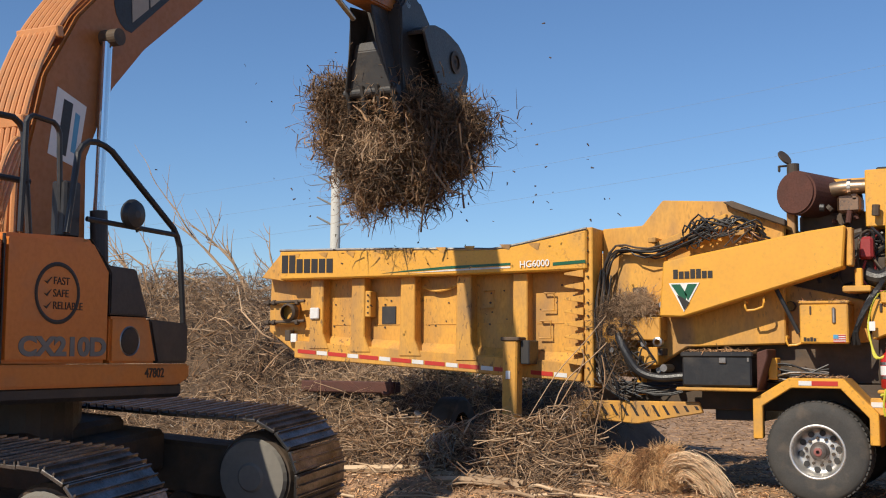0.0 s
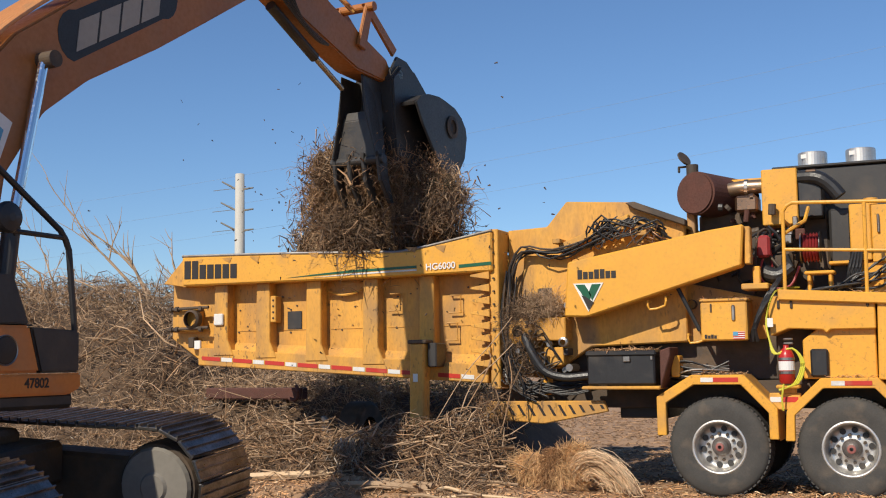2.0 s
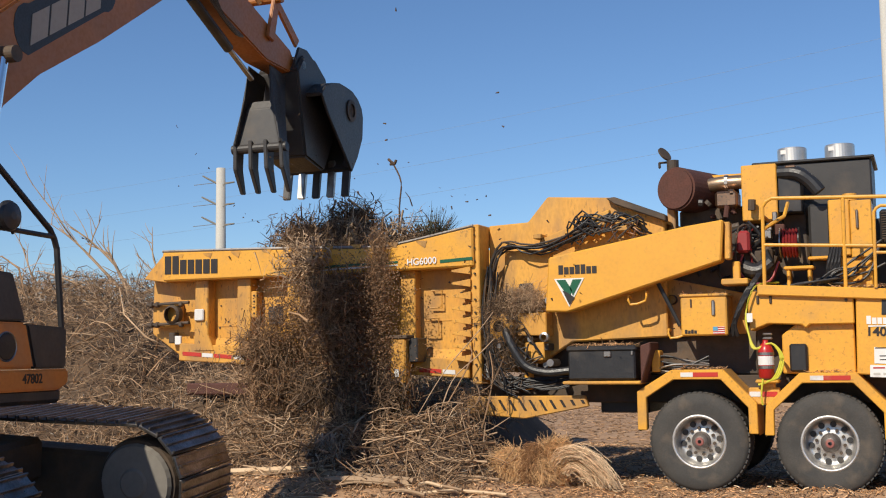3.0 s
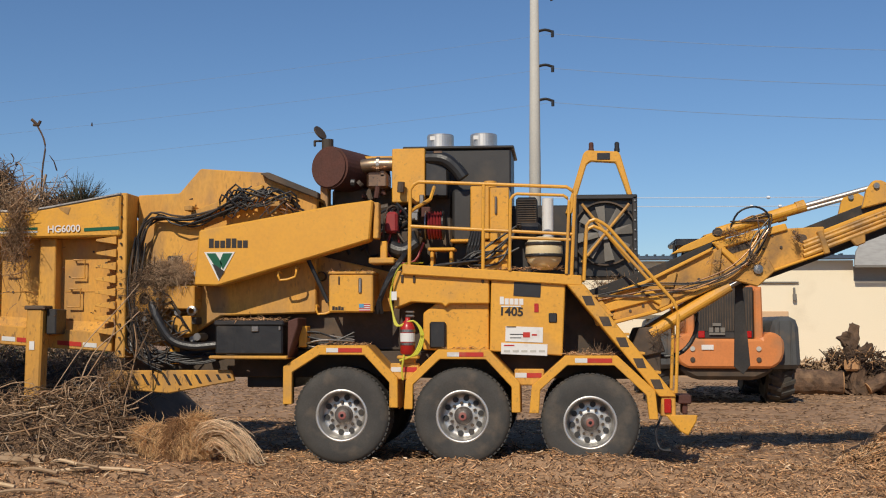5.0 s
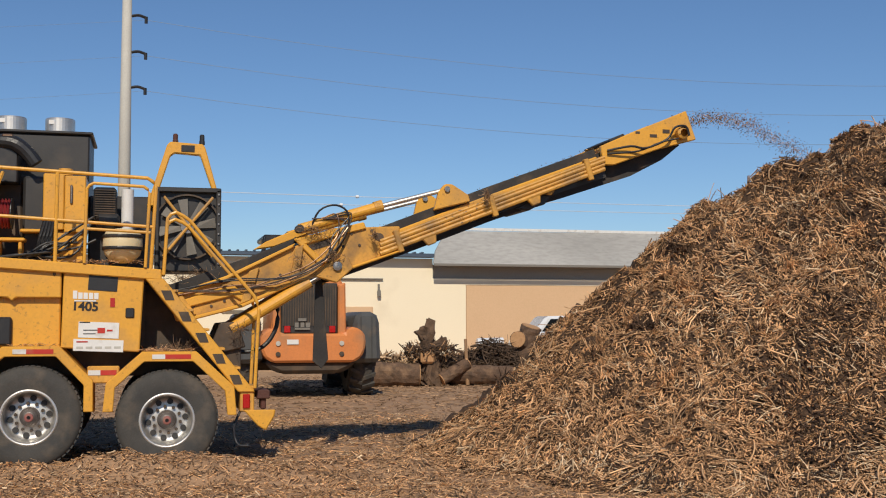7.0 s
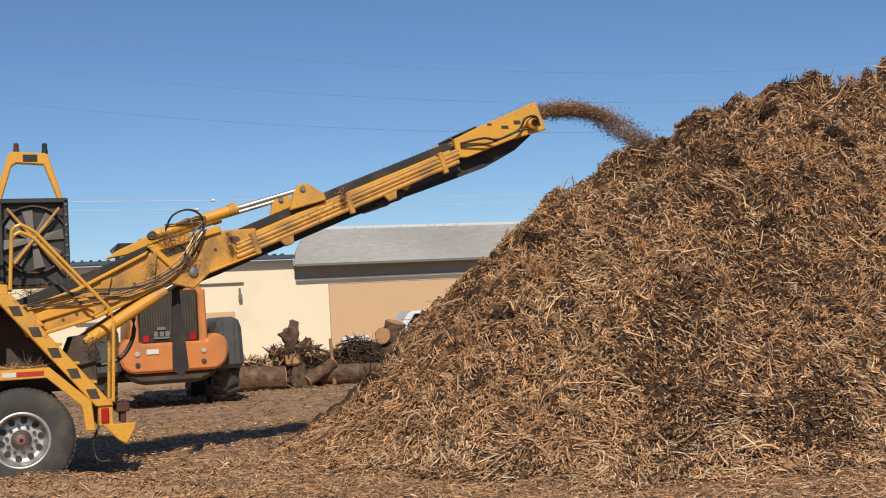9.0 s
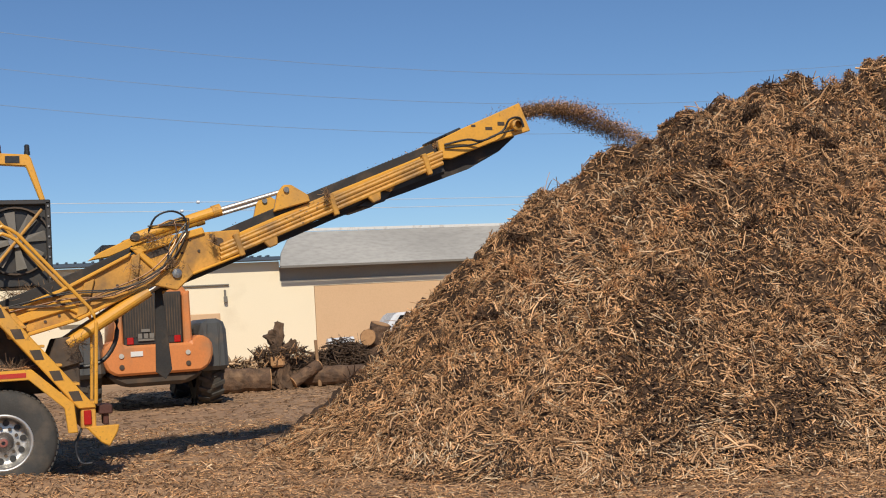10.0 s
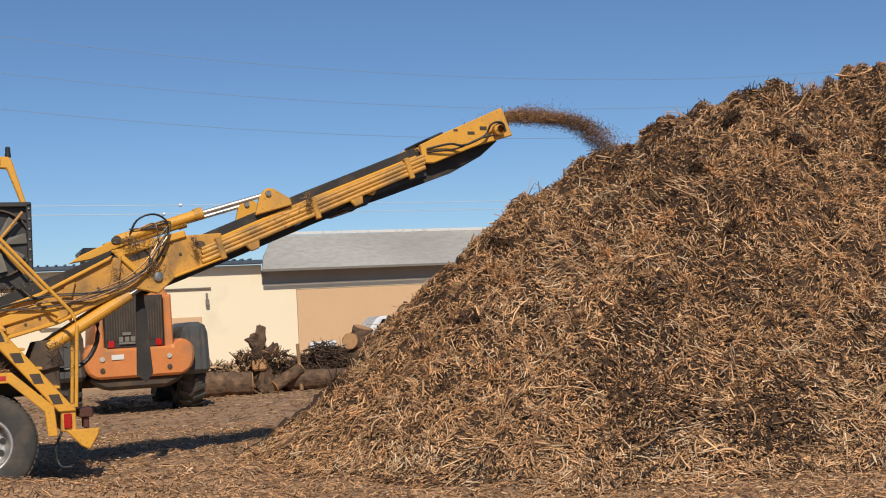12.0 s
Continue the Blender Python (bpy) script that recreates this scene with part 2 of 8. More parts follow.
def PZ(pts, y0, y1, bevel=0.012, bm=None):
    """A plate: outline (x, z), from depth y0 to y1."""
    own = bm is None
    bm = bm or bmesh.new()
    a = [bm.verts.new((x, y0, z)) for x, z in pts]
    b = [bm.verts.new((x, y1, z)) for x, z in pts]
    n = len(pts)
    bm.faces.new(a)
    bm.faces.new(b[::-1])
    for i in range(n):
        bm.faces.new((a[i], b[i], b[(i + 1) % n], a[(i + 1) % n]))
    if own:
        bmesh.ops.recalc_face_normals(bm, faces=bm.faces)
        if bevel:
            bmesh.ops.bevel(bm, geom=bm.edges[:], offset=bevel, segments=1, affect="EDGES", clamp_overlap=True)
    return bm


def C(*rods, n=16, bm=None):
    """Cylinders (p, q, radius[, radius at q])."""
    bm = bm or bmesh.new()
    for p, q, r, *r2 in rods:
        p, q = Vector(p), Vector(q)
        d = q - p
        m = Matrix.Translation((p + q) / 2) @ d.to_track_quat("Z", "Y").to_matrix().to_4x4()
        bmesh.ops.create_cone(bm, cap_ends=True, segments=n, radius1=r, radius2=r2[0] if r2 else r, depth=d.length, matrix=m)
    return bm


def tube(*paths, r=0.02, n=8, soft=4, bm=None):
    """Bent tubes along paths of points, corners rounded by a spline."""
    bm = bm or bmesh.new()
    for path in paths:
        pts = [Vector(p) for p in path]
        if soft > 1 and len(pts) > 2:
            fine = []
            for i in range(len(pts) - 1):
                a, b, c, d = pts[max(i - 1, 0)], pts[i], pts[i + 1], pts[min(i + 2, len(pts) - 1)]
                for k in range(soft):
                    u = k / soft
                    fine.append(0.5 * ((2 * b) + (c - a) * u + (2 * a - 5 * b + 4 * c - d) * u * u + (3 * b - a - 3 * c + d) * u ** 3))
            pts = fine + [pts[-1]]
        rings = []
        for i, p in enumerate(pts):
            d = (pts[min(i + 1, len(pts) - 1)] - pts[max(i - 1, 0)]).normalized()
            q = d.to_track_quat("Z", "Y")
            rings.append([bm.verts.new(p + q @ Vector((r * math.cos(2 * math.pi * k / n), r * math.sin(2 * math.pi * k / n), 0))) for k in range(n)])
        for a, b in zip(rings, rings[1:]):
            for k in range(n):
                bm.faces.new((a[k], a[(k + 1) % n], b[(k + 1) % n], b[k]))
        bm.faces.new(rings[0][::-1])
        bm.faces.new(rings[-1])
    return bm


def bent(points, radius):
    """A path with its corners cut short, for bent pipe rails."""
    pts = [Vector(p) for p in points]
    out = [pts[0]]
    for a, b, c in zip(pts, pts[1:], pts[2:]):
        for u in (0.0, 0.5, 1.0):
            p = b + (a - b).normalized() * radius
            q = b + (c - b).normalized() * radius
            out.append((p * (1 - u) + q * u) * 0.5 + ((p * (1 - u) ** 2 + b * 2 * u * (1 - u) + q * u * u)) * 0.5)
    return out + [pts[-1]]


def lathe(profile, n=36, axis="y", at=(0, 0, 0)):
    """Turned shape: profile of (radius, along)."""
    bm = bmesh.new()
    rings = []
    for r, h in profile:
        ring = []
        for k in range(n):
            c, s = math.cos(2 * math.pi * k / n), math.sin(2 * math.pi * k / n)
            p = {"y": (r * c, h, r * s), "z": (r * c, r * s, h), "x": (h, r * c, r * s)}[axis]
            ring.append(bm.verts.new(Vector(p) + Vector(at)))
        rings.append(ring)
    for a, b in zip(rings, rings[1:]):
        for k in range(n):
            bm.faces.new((a[k], a[(k + 1) % n], b[(k + 1) % n], b[k]))
    top = max(r for r, _ in profile)
    for k in (0, -1):
        if profile[k][0] <= 0.35 * top:
            bm.faces.new(rings[k])
    return bm


def raw(name, verts, faces, mat, parent=None, smooth=False):
    """A joined mesh straight from arrays (faces all of one size)."""
    me = bpy.data.meshes.new(name)
    verts = np.asarray(verts, np.float32)
    faces = np.asarray(faces, np.int32)
    k = faces.shape[1]
    me.vertices.add(len(verts))
    me.vertices.foreach_set("co", verts.ravel())
    me.loops.add(faces.size)
    me.loops.foreach_set("vertex_index", faces.ravel())
    me.polygons.add(len(faces))
    me.polygons.foreach_set("loop_start", np.arange(0, faces.size, k, dtype=np.int32))
    if smooth:
        me.polygons.foreach_set("use_smooth", np.ones(len(faces), bool))
    me.materials.append(mat)
    me.update()
    me.validate()
    ob = new(name, me)
    if parent:
        ob.parent = parent
    return ob


def rods_mesh(p, d, length, radius, bend, rng, taper=0.4, sides=3, rings=3, thin=1.0):
    """Many thin bent sticks at once: start p, direction d, as arrays of vertices and quads."""
    n = len(p)
    d = d / np.linalg.norm(d, axis=1, keepdims=True)
    a = np.cross(d, np.where(np.abs(d[:, 2:3]) > 0.9, [[1.0, 0, 0]], [[0, 0, 1.0]]))
    a /= np.linalg.norm(a, axis=1, keepdims=True)
    b = np.cross(d, a)
    ang = rng.uniform(0, 2 * np.pi, n)
    side = a * np.cos(ang)[:, None] + b * np.sin(ang)[:, None]
    vs = []
    for i in range(rings):
        u = i / (rings - 1)
        c = p + d * (length * u)[:, None] + side * (bend * length * 4 * u * (1 - u) * 0.5)[:, None]
        r = radius * (1 - (1 - taper) * u)
        for k in range(sides):
            t = 2 * np.pi * k / sides
            vs.append(c + a * (r * math.cos(t))[:, None] + b * (r * thin * math.sin(t))[:, None])
    v = np.stack(vs, 1)
    q = []
    for i in range(rings - 1):
        for k in range(sides):
            q.append((i * sides + k, i * sides + (k + 1) % sides, (i + 1) * sides + (k + 1) % sides, (i + 1) * sides + k))
    f = (np.arange(n)[:, None, None] * rings * sides + np.array(q)[None]).reshape(-1, 4)
    return v.reshape(-1, 3), f


def sphere_dirs(rng, n):
    v = rng.normal(size=(n, 3))
    return v / np.linalg.norm(v, axis=1, keepdims=True)


def text(body, size, mat, parent, m, name="lettering", depth=0.003, squeeze=1.0, bold=0.0, label=""):
    cu = bpy.data.curves.new(name, "FONT")
    cu.body, cu.size, cu.extrude, cu.offset = body, size, depth, bold
    cu.align_x, cu.align_y = "LEFT", "BOTTOM"
    tmp = bpy.data.objects.new("tmp_text", cu)
    scene.collection.objects.link(tmp)
    dg = bpy.context.evaluated_depsgraph_get()
    me = bpy.data.meshes.new_from_object(tmp.evaluated_get(dg))
    bpy.data.objects.remove(tmp)
    me.transform(Matrix.Diagonal((squeeze, 1, 1, 1)))
    me.materials.clear()
    me.materials.append(mat)
    ob = new(name, me)
    ob.parent = parent
    ob.matrix_basis = m
    if label:
        ob["label"] = label
    return ob


def on_side(x, y, z, tilt=0):
    return pose(x, y, z, 90, 0, 0) @ pose(0, 0, 0, 0, 0, tilt)


def lumps(x, y, s, seed, octaves=3):
    """Irregular value noise on arrays, -1 to 1."""
    out, amp, tot = np.zeros_like(x, dtype=float), 1.0, 0.0
    for o in range(octaves):
        g = np.random.default_rng(seed * 31 + o).uniform(-1, 1, (257, 257))
        u, w = x * s * 2 ** o + 40.3, y * s * 2 ** o + 17.7
        i, j = np.floor(u).astype(int), np.floor(w).astype(int)
        fu, fw = u - i, w - j
        fu, fw = fu * fu * (3 - 2 * fu), fw * fw * (3 - 2 * fw)
        i, j, i2, j2 = i % 257, j % 257, (i + 1) % 257, (j + 1) % 257
        out += amp * ((g[i, j] * (1 - fu) + g[i2, j] * fu) * (1 - fw) + (g[i, j2] * (1 - fu) + g[i2, j2] * fu) * fw)
        tot += amp
        amp *= 0.6
    return out / tot


def fbm(x, y, s, seed=0.0, octaves=4):
    """Cheap smooth noise on arrays."""
    out = np.zeros_like(x, dtype=float)
    amp, tot = 1.0, 0.0
    for o in range(octaves):
        k = s * 2 ** o
        ph = seed + o * 1.7
        out += amp * (np.sin(x * k * 1.0 + 1.3 * np.sin(y * k * 0.7 + ph) + ph) * np.cos(y * k * 1.1 + 1.1 * np.sin(x * k * 0.8 + 2 * ph) + 2.1 * ph))
        tot += amp
        amp *= 0.55
    return out / tot

# ---- ground, heap ----
rng = np.random.default_rng(7)


def ground_z(x, y):
    near = np.exp(-((x - 0.5) / 14) ** 2 - ((y - 12) / 9) ** 2)
    z = near * (0.13 * lumps(x, y, 0.9, 1, 3) + 0.07 * lumps(x, y, 4.0, 2, 2)) + 0.05 * fbm(x, y, 0.12, 2.0, 3) * (1 - near)
    z = z + 0.19 * np.exp(-((x - 1.4) / 3.15) ** 4 - ((y - 12.55) / 0.5) ** 2)      # chips heaped along the tyres
    z = z + 0.10 * np.exp(-((x - 1.45) / 0.6) ** 2 - ((y - 12.75) / 0.38) ** 2)
    z = z + 0.24 * np.exp(-((x + 5.6) / 3.1) ** 4 - ((y - 12.2) / 0.85) ** 4)      # a bank of trodden litter
    z = z - 0.04
    return z


def damp(x, y):
    """Where damp clumps and painted hollow shade lie on the heap; more of them high up."""
    return lumps(x, y, 1.15, 21, 3) + 0.25 * lumps(x, y, 0.35, 22, 1) + 0.05 * (x - 8.6)


def heap_z(x, y):
    crest = [(8.75, 13.5, 3.62), (9.6, 13.5, 3.95), (10.5, 13.3, 4.44), (12.2, 13.0, 4.78), (14.0, 12.8, 5.26), (20.0, 12.0, 5.4)]
    h = np.full_like(x, -9.0)
    for (ax, ay, az), (bx, by, bz) in zip(crest, crest[1:]):
        dx, dy = bx - ax, by - ay
        u = np.clip(((x - ax) * dx + (y - ay) * dy) / (dx * dx + dy * dy), 0, 1)
        dist = np.hypot(x - ax - u * dx, y - ay - u * dy)
        h = np.maximum(h, az + (bz - az) * u - 0.885 * (np.sqrt(dist ** 2 + 0.12) - 0.3))
    rough = np.clip((h + 0.3) / 1.2, 0.15, 1)
    high = np.clip((h - 0.6) / 2.4, 0.15, 1)
    h = h + rough * (0.13 * lumps(x, y, 1.1, 3, 3) + 0.13 * lumps(x, y, 3.3, 5, 2) + 0.10 * lumps(x, y, 8.0, 6, 2) + 0.09 * np.clip((damp(x, y) - 0.2) * 3, -0.6, 1.0) * (0.3 + lumps(x, y, 4.0, 23, 2)))
    h = h + high * (0.08 * np.clip((lumps(x, y, 1.5, 43, 2) - 0.12) * 3.2, 0, 1) - 0.26 * np.clip((lumps(x, y, 2.3, 41, 2) - 0.24) * 6, 0, 1))   # slumped clods and hollows
    h = h + rough * 0.07 * np.clip(lumps(x, y, 5.5, 44, 2) * 3, -1, 1)
    k = 0.42                                                         # the toe runs out gently
    return k * np.log1p(np.exp(np.clip((h - 0.04) / k, -30, 30))) - 0.25


def axis(lo, hi, step, far):
    mid = np.arange(lo, hi + step / 2, step)
    out = [step * 1.35 ** i for i in range(1, 60)]
    grow = np.cumsum(out)
    grow = grow[grow < far]
    return np.concatenate([(lo - grow)[::-1], mid, hi + grow])


def sheet(name, xs, ys, zf, mat):
    X, Y = np.meshgrid(xs, ys, indexing="ij")
    v = np.stack([X, Y, zf(X, Y)], -1).reshape(-1, 3)
    i, j = np.meshgrid(np.arange(len(xs) - 1), np.arange(len(ys) - 1), indexing="ij")
    a = (i * len(ys) + j).ravel()
    return raw(name, v, np.stack([a, a + len(ys), a + len(ys) + 1, a + 1], 1), mat, smooth=True)


ground = tagged(sheet("ground", axis(-16, 18, 0.14, 2500), axis(5, 26, 0.14, 2500), ground_z, SOIL), "trodden brown soil covered with wood chips", "ground", kind="structure")
heap = tagged(sheet("mulch_heap", np.arange(2.2, 21, 0.05), np.arange(4.5, 20, 0.05), heap_z, MULCH_GAPS), "tall heap of shredded brown wood mulch", "mulch heap", kind="stuff")


def scatter(name, n, area, zf, mat, lmin, lmax, wmin, wmax, flat, parent=None, keep=None, seed=1, lift=0.0, curl=0.25, rings=3, thin=1.0, comb=0.0):
    """Wood chips lying on a surface."""
    r = np.random.default_rng(seed)
    x, y = r.uniform(area[0], area[1], n), r.uniform(area[2], area[3], n)
    if keep is not None:
        ok = keep(x, y)
        x, y = x[ok], y[ok]
    n = len(x)
    e = 0.05
    z = zf(x, y)
    nx, ny = -(zf(x + e, y) - z) / e, -(zf(x, y + e) - z) / e
    nrm = np.stack([nx, ny, np.ones(n)], 1)
    nrm /= np.linalg.norm(nrm, axis=1, keepdims=True)
    d = sphere_dirs(r, n)
    if comb:
        # neighbouring pieces slide the same way
        d = d + comb * np.stack([lumps(x, y, 1.6, 31, 2), lumps(x, y, 1.6, 32, 2) - 0.3, lumps(x, y, 1.6, 33, 2)], 1) * 2.2
    d = d - nrm * (d * nrm).sum(1, keepdims=True) * flat
    ln = r.uniform(lmin, lmax, n) * r.uniform(0.5, 1.0, n)
    d /= np.linalg.norm(d, axis=1, keepdims=True)
    p = np.stack([x, y, z + lift], 1) - d * (ln / 2)[:, None] + nrm * r.uniform(-0.01, 0.03, n)[:, None]
    v, f = rods_mesh(p, d, ln, r.uniform(wmin, wmax, n), r.uniform(-curl, curl, n), r, taper=0.7, rings=rings, thin=thin)
    return raw(name, v, f, mat, parent)


def flakes(name, n, area, zf, mat, lengths, widths, keep, seed, lift=(-0.02, 0.04), lie=0.75, comb=0.8, curl=0.12, rings=2):
    """Shredded wood: flat splinters that lie along a slope, some of them standing out of it."""
    r = np.random.default_rng(seed)
    x, y = r.uniform(area[0], area[1], n), r.uniform(area[2], area[3], n)
    ok = keep(x, y)
    x, y = x[ok], y[ok]
    n = len(x)
    z = zf(x, y)
    nrm = np.stack([-(zf(x + 0.08, y) - z) / 0.08, -(zf(x, y + 0.08) - z) / 0.08, np.ones(n)], 1)
    nrm /= np.linalg.norm(nrm, axis=1, keepdims=True)
    d = sphere_dirs(r, n)
    d = d + comb * np.stack([lumps(x, y, 1.6, 31, 2), lumps(x, y, 1.6, 32, 2) - 0.3, lumps(x, y, 1.6, 33, 2)], 1) * 2.2
    d -= nrm * (d * nrm).sum(1, keepdims=True) * (lie + (1 - lie) * r.uniform(0, 1, n) ** 2)[:, None]
    d /= np.linalg.norm(d, axis=1, keepdims=True)
    up = nrm + 0.55 * sphere_dirs(r, n)
    a = np.cross(d, up)
    a /= np.linalg.norm(a, axis=1, keepdims=True)
    b = np.cross(a, d)
    ln = lengths[0] + (lengths[1] - lengths[0]) * r.uniform(0, 1, n) ** 2.2
    w = r.uniform(widths[0], widths[1], n) * r.uniform(0.6, 1, n)
    bend = r.uniform(-curl, curl, n) * ln
    mid = np.stack([x, y, z], 1) + nrm * r.uniform(lift[0], lift[1], n)[:, None]
    vs = []
    for i in range(rings):
        u = i / (rings - 1)
        c = mid + d * (ln * (u - 0.5))[:, None] + (a + 0.6 * b) * (bend * 2 * u * (1 - u))[:, None]
        e = w * (1 - 0.45 * u)
        vs += [c + a * e[:, None] - b * (0.2 * e)[:, None], c - a * e[:, None] - b * (0.2 * e)[:, None], c + b * (0.35 * e)[:, None]]
    q = [(3 * i + k, 3 * i + (k + 1) % 3, 3 * i + 3 + (k + 1) % 3, 3 * i + 3 + k) for i in range(rings - 1) for k in range(3)]
    f = (np.arange(n)[:, None, None] * 3 * rings + np.array(q)[None]).reshape(-1, 4)
    return raw(name, np.stack(vs, 1).reshape(-1, 3), f, mat)


on_heap = lambda x, y: (heap_z(x, y) > ground_z(x, y) + 0.01) & (x < y + 2.2) & (y < 14.2)
dry_heap = lambda x, y: on_heap(x, y) & (damp(x, y) + 0.25 * lumps(x, y, 9.0, 24, 1) < 0.30)
damp_heap = lambda x, y: on_heap(x, y) & (damp(x, y) + 0.25 * lumps(x, y, 9.0, 24, 1) >= 0.17)
pale_heap = lambda x, y: on_heap(x, y) & (lumps(x, y, 0.8, 71, 3) + 0.5 * lumps(x, y, 6.0, 72, 1) > 0.05)      # paler patches
HEAP = (2.5, 15.2, 5.0, 14.2)
tagged(flakes("fine_mulch", 330000, HEAP, heap_z, DCHIP, (0.025, 0.10), (0.005, 0.015), on_heap, 13, lift=(0.0, 0.05)), "fine shredded wood covering the heap", "wood chips", kind="stuff")
tagged(flakes("mulch_chips", 105000, HEAP, heap_z, CHIPM, (0.035, 0.16), (0.004, 0.013), dry_heap, 3, lift=(0.0, 0.06), rings=3, lie=0.6, comb=0.45), "shredded brown wood chips covering the heap", "wood chips", kind="stuff")
tagged(flakes("damp_mulch_clumps", 130000, HEAP, heap_z, DAMP_SHADE, (0.04, 0.16), (0.005, 0.014), damp_heap, 14, lift=(0.0, 0.07), lie=0.4), "damp clumps of shredded wood on the heap, darkened for shaded hollows", "wood chips", kind="stuff")
tagged(flakes("pale_wood_slivers", 36000, HEAP, heap_z, CHIPP, (0.05, 0.24), (0.004, 0.014), pale_heap, 4, lift=(0.01, 0.07), rings=3, lie=0.6), "pale splintered wood slivers lying on the heap", "wood chips", kind="stuff")
tagged(flakes("bark_strips", 2600, HEAP, heap_z, CHIPM, (0.20, 0.55), (0.008, 0.022), on_heap, 9, lift=(0.02, 0.09), rings=5, lie=0.5, curl=0.35), "long curled bark strips lying on the heap", "wood chips", kind="stuff")


def clods(name, label, n, mat, seed, keep, size):
    """Matted lumps of shreds standing proud of the slope, on hollows that they shade."""
    r = np.random.default_rng(seed)
    x, y = r.uniform(HEAP[0], HEAP[1], n), r.uniform(HEAP[2], HEAP[3], n)
    ok = keep(x, y)
    x, y = x[ok], y[ok]
    c = np.stack([x, y, heap_z(x, y)], 1)
    s = r.uniform(size[0], size[1], len(x))
    m = 130
    o = sphere_dirs(r, len(x) * m) * r.uniform(0.55, 1.0, (len(x) * m, 1)) * np.array([1.15, 0.95, 0.8])
    p = np.repeat(c, m, 0) + o * np.repeat(s, m)[:, None]
    d = np.cross(o, sphere_dirs(r, len(p))) + 0.35 * sphere_dirs(r, len(p))
    v, f = rods_mesh(p, d, r.uniform(0.05, 0.17, len(p)), r.uniform(0.005, 0.013, len(p)), r.uniform(-0.5, 0.5, len(p)), r, taper=0.6, rings=2, thin=0.5)
    return tagged(raw(name, v, f, mat), label, "mulch clods", kind="stuff")


high_heap = lambda x, y: on_heap(x, y) & (heap_z(x, y) > np.maximum(0.7, 0.9 + 1.6 * lumps(x, y, 0.6, 51, 1)))
clods("mulch_clods", "matted dark clods of shredded wood on the heap", 260, DAMP_SHADE, 61, high_heap, (0.06, 0.13))
clods("mulch_clods", "matted brown clods of shredded wood on the heap", 260, DCHIP, 62, high_heap, (0.06, 0.13))
tagged(scatter("ground_chips", 60000, (-8, 13, 6.5, 20), ground_z, GCHIP, 0.025, 0.12, 0.004, 0.012, 0.9, seed=5, lift=0.01, thin=0.35, rings=2), "brown wood chips strewn over the ground", "wood chips", kind="stuff")
near_ground = lambda x, y: heap_z(x, y) < ground_z(x, y) + 0.05
tagged(flakes("trodden_chips", 60000, (-7, 9, 7.0, 13.3), ground_z, DCHIP, (0.025, 0.11), (0.004, 0.013), near_ground, 25, lift=(0.0, 0.03), lie=0.85, comb=0.3), "dark shredded chips trodden into the ground", "wood chips", kind="stuff")
tagged(flakes("trodden_chips", 16000, (-7, 9, 7.0, 13.3), ground_z, CHIPM, (0.03, 0.13), (0.004, 0.012), near_ground, 26, lift=(0.0, 0.04), lie=0.8, comb=0.3), "brown shredded chips trodden into the ground", "wood chips", kind="stuff")
tagged(scatter("pale_ground_chips", 6000, (-8, 13, 6.5, 20), ground_z, CHIPP, 0.02, 0.11, 0.004, 0.012, 0.92, seed=6, lift=0.015), "pale wood slivers strewn over the ground", "wood chips", kind="stuff")

tagged(scatter("mulch_spread", 26000, (1.5, 14, 5.5, 13), ground_z, CHIPM, 0.04, 0.18, 0.004, 0.013, 0.75, keep=lambda x, y: x > 2.5 + 0.35 * (13 - y) * 0.3 + 0.6 * fbm(x, y, 0.8, 3.0, 2), seed=19, lift=0.01, thin=0.35, rings=2), "shredded mulch spread round the foot of the heap", "wood chips", kind="stuff")
# brown litter that also stands in for the shadow beneath the grinder
tagged(scatter("dark_litter", 16000, (-9, 6, 13.0, 20), ground_z, DCHIP, 0.04, 0.2, 0.004, 0.013, 0.85, seed=17, lift=0.01, thin=0.4, rings=2), "trodden brown litter under the grinder, standing in for its shade as well", "wood chips", kind="stuff")
tagged(scatter("yard_litter", 14000, (-10, 14, 20, 34), ground_z, GCHIP, 0.05, 0.2, 0.005, 0.015, 0.92, seed=15, lift=0.01, rings=2), "wood litter strewn over the far yard", "wood chips", kind="stuff")

# ---- far side: low warehouse, poles, wires ----
wall_a = tagged(mesh_ob("wall_warehouse_low", B((-6, 11.02, 40.0, 40.3, -0.3, 3.82), bevel=0), CREAM), "cream stucco warehouse wall", "wall", kind="structure")
wall_b = tagged(mesh_ob("wall_warehouse_high", B((11.02, 12.25, 40.0, 40.3, -0.3, 3.12), (12.25, 30, 40.0, 40.3, 2.9, 3.12), (12.25, 30, 40.06, 40.3, -0.3, 2.9), bevel=0), CREAM), "cream stucco warehouse wall with a raised band", "wall", kind="structure")
tagged(mesh_ob("door_tan", B((12.27, 29.9, 39.985, 40.05, -0.3, 2.88), bevel=0), TAN), "wide tan painted panel in the warehouse wall", "panel", kind="structure")
tagged(mesh_ob("soffit", B((11.02, 30, 40.1, 40.4, 3.12, 3.62), bevel=0), SOFFITW), "shaded grey board under the eave", "soffit", kind="structure")
roof_b = tagged(mesh_ob("roof_high", PZ([(10.9, 3.62), (11.1, 4.1), (11.5, 4.62), (12.2, 4.9), (30, 4.98), (30, 3.62)], 39.3, 39.42, 0), ROOFG), "weathered grey sheet roofing, stained dark", "roof", kind="structure")
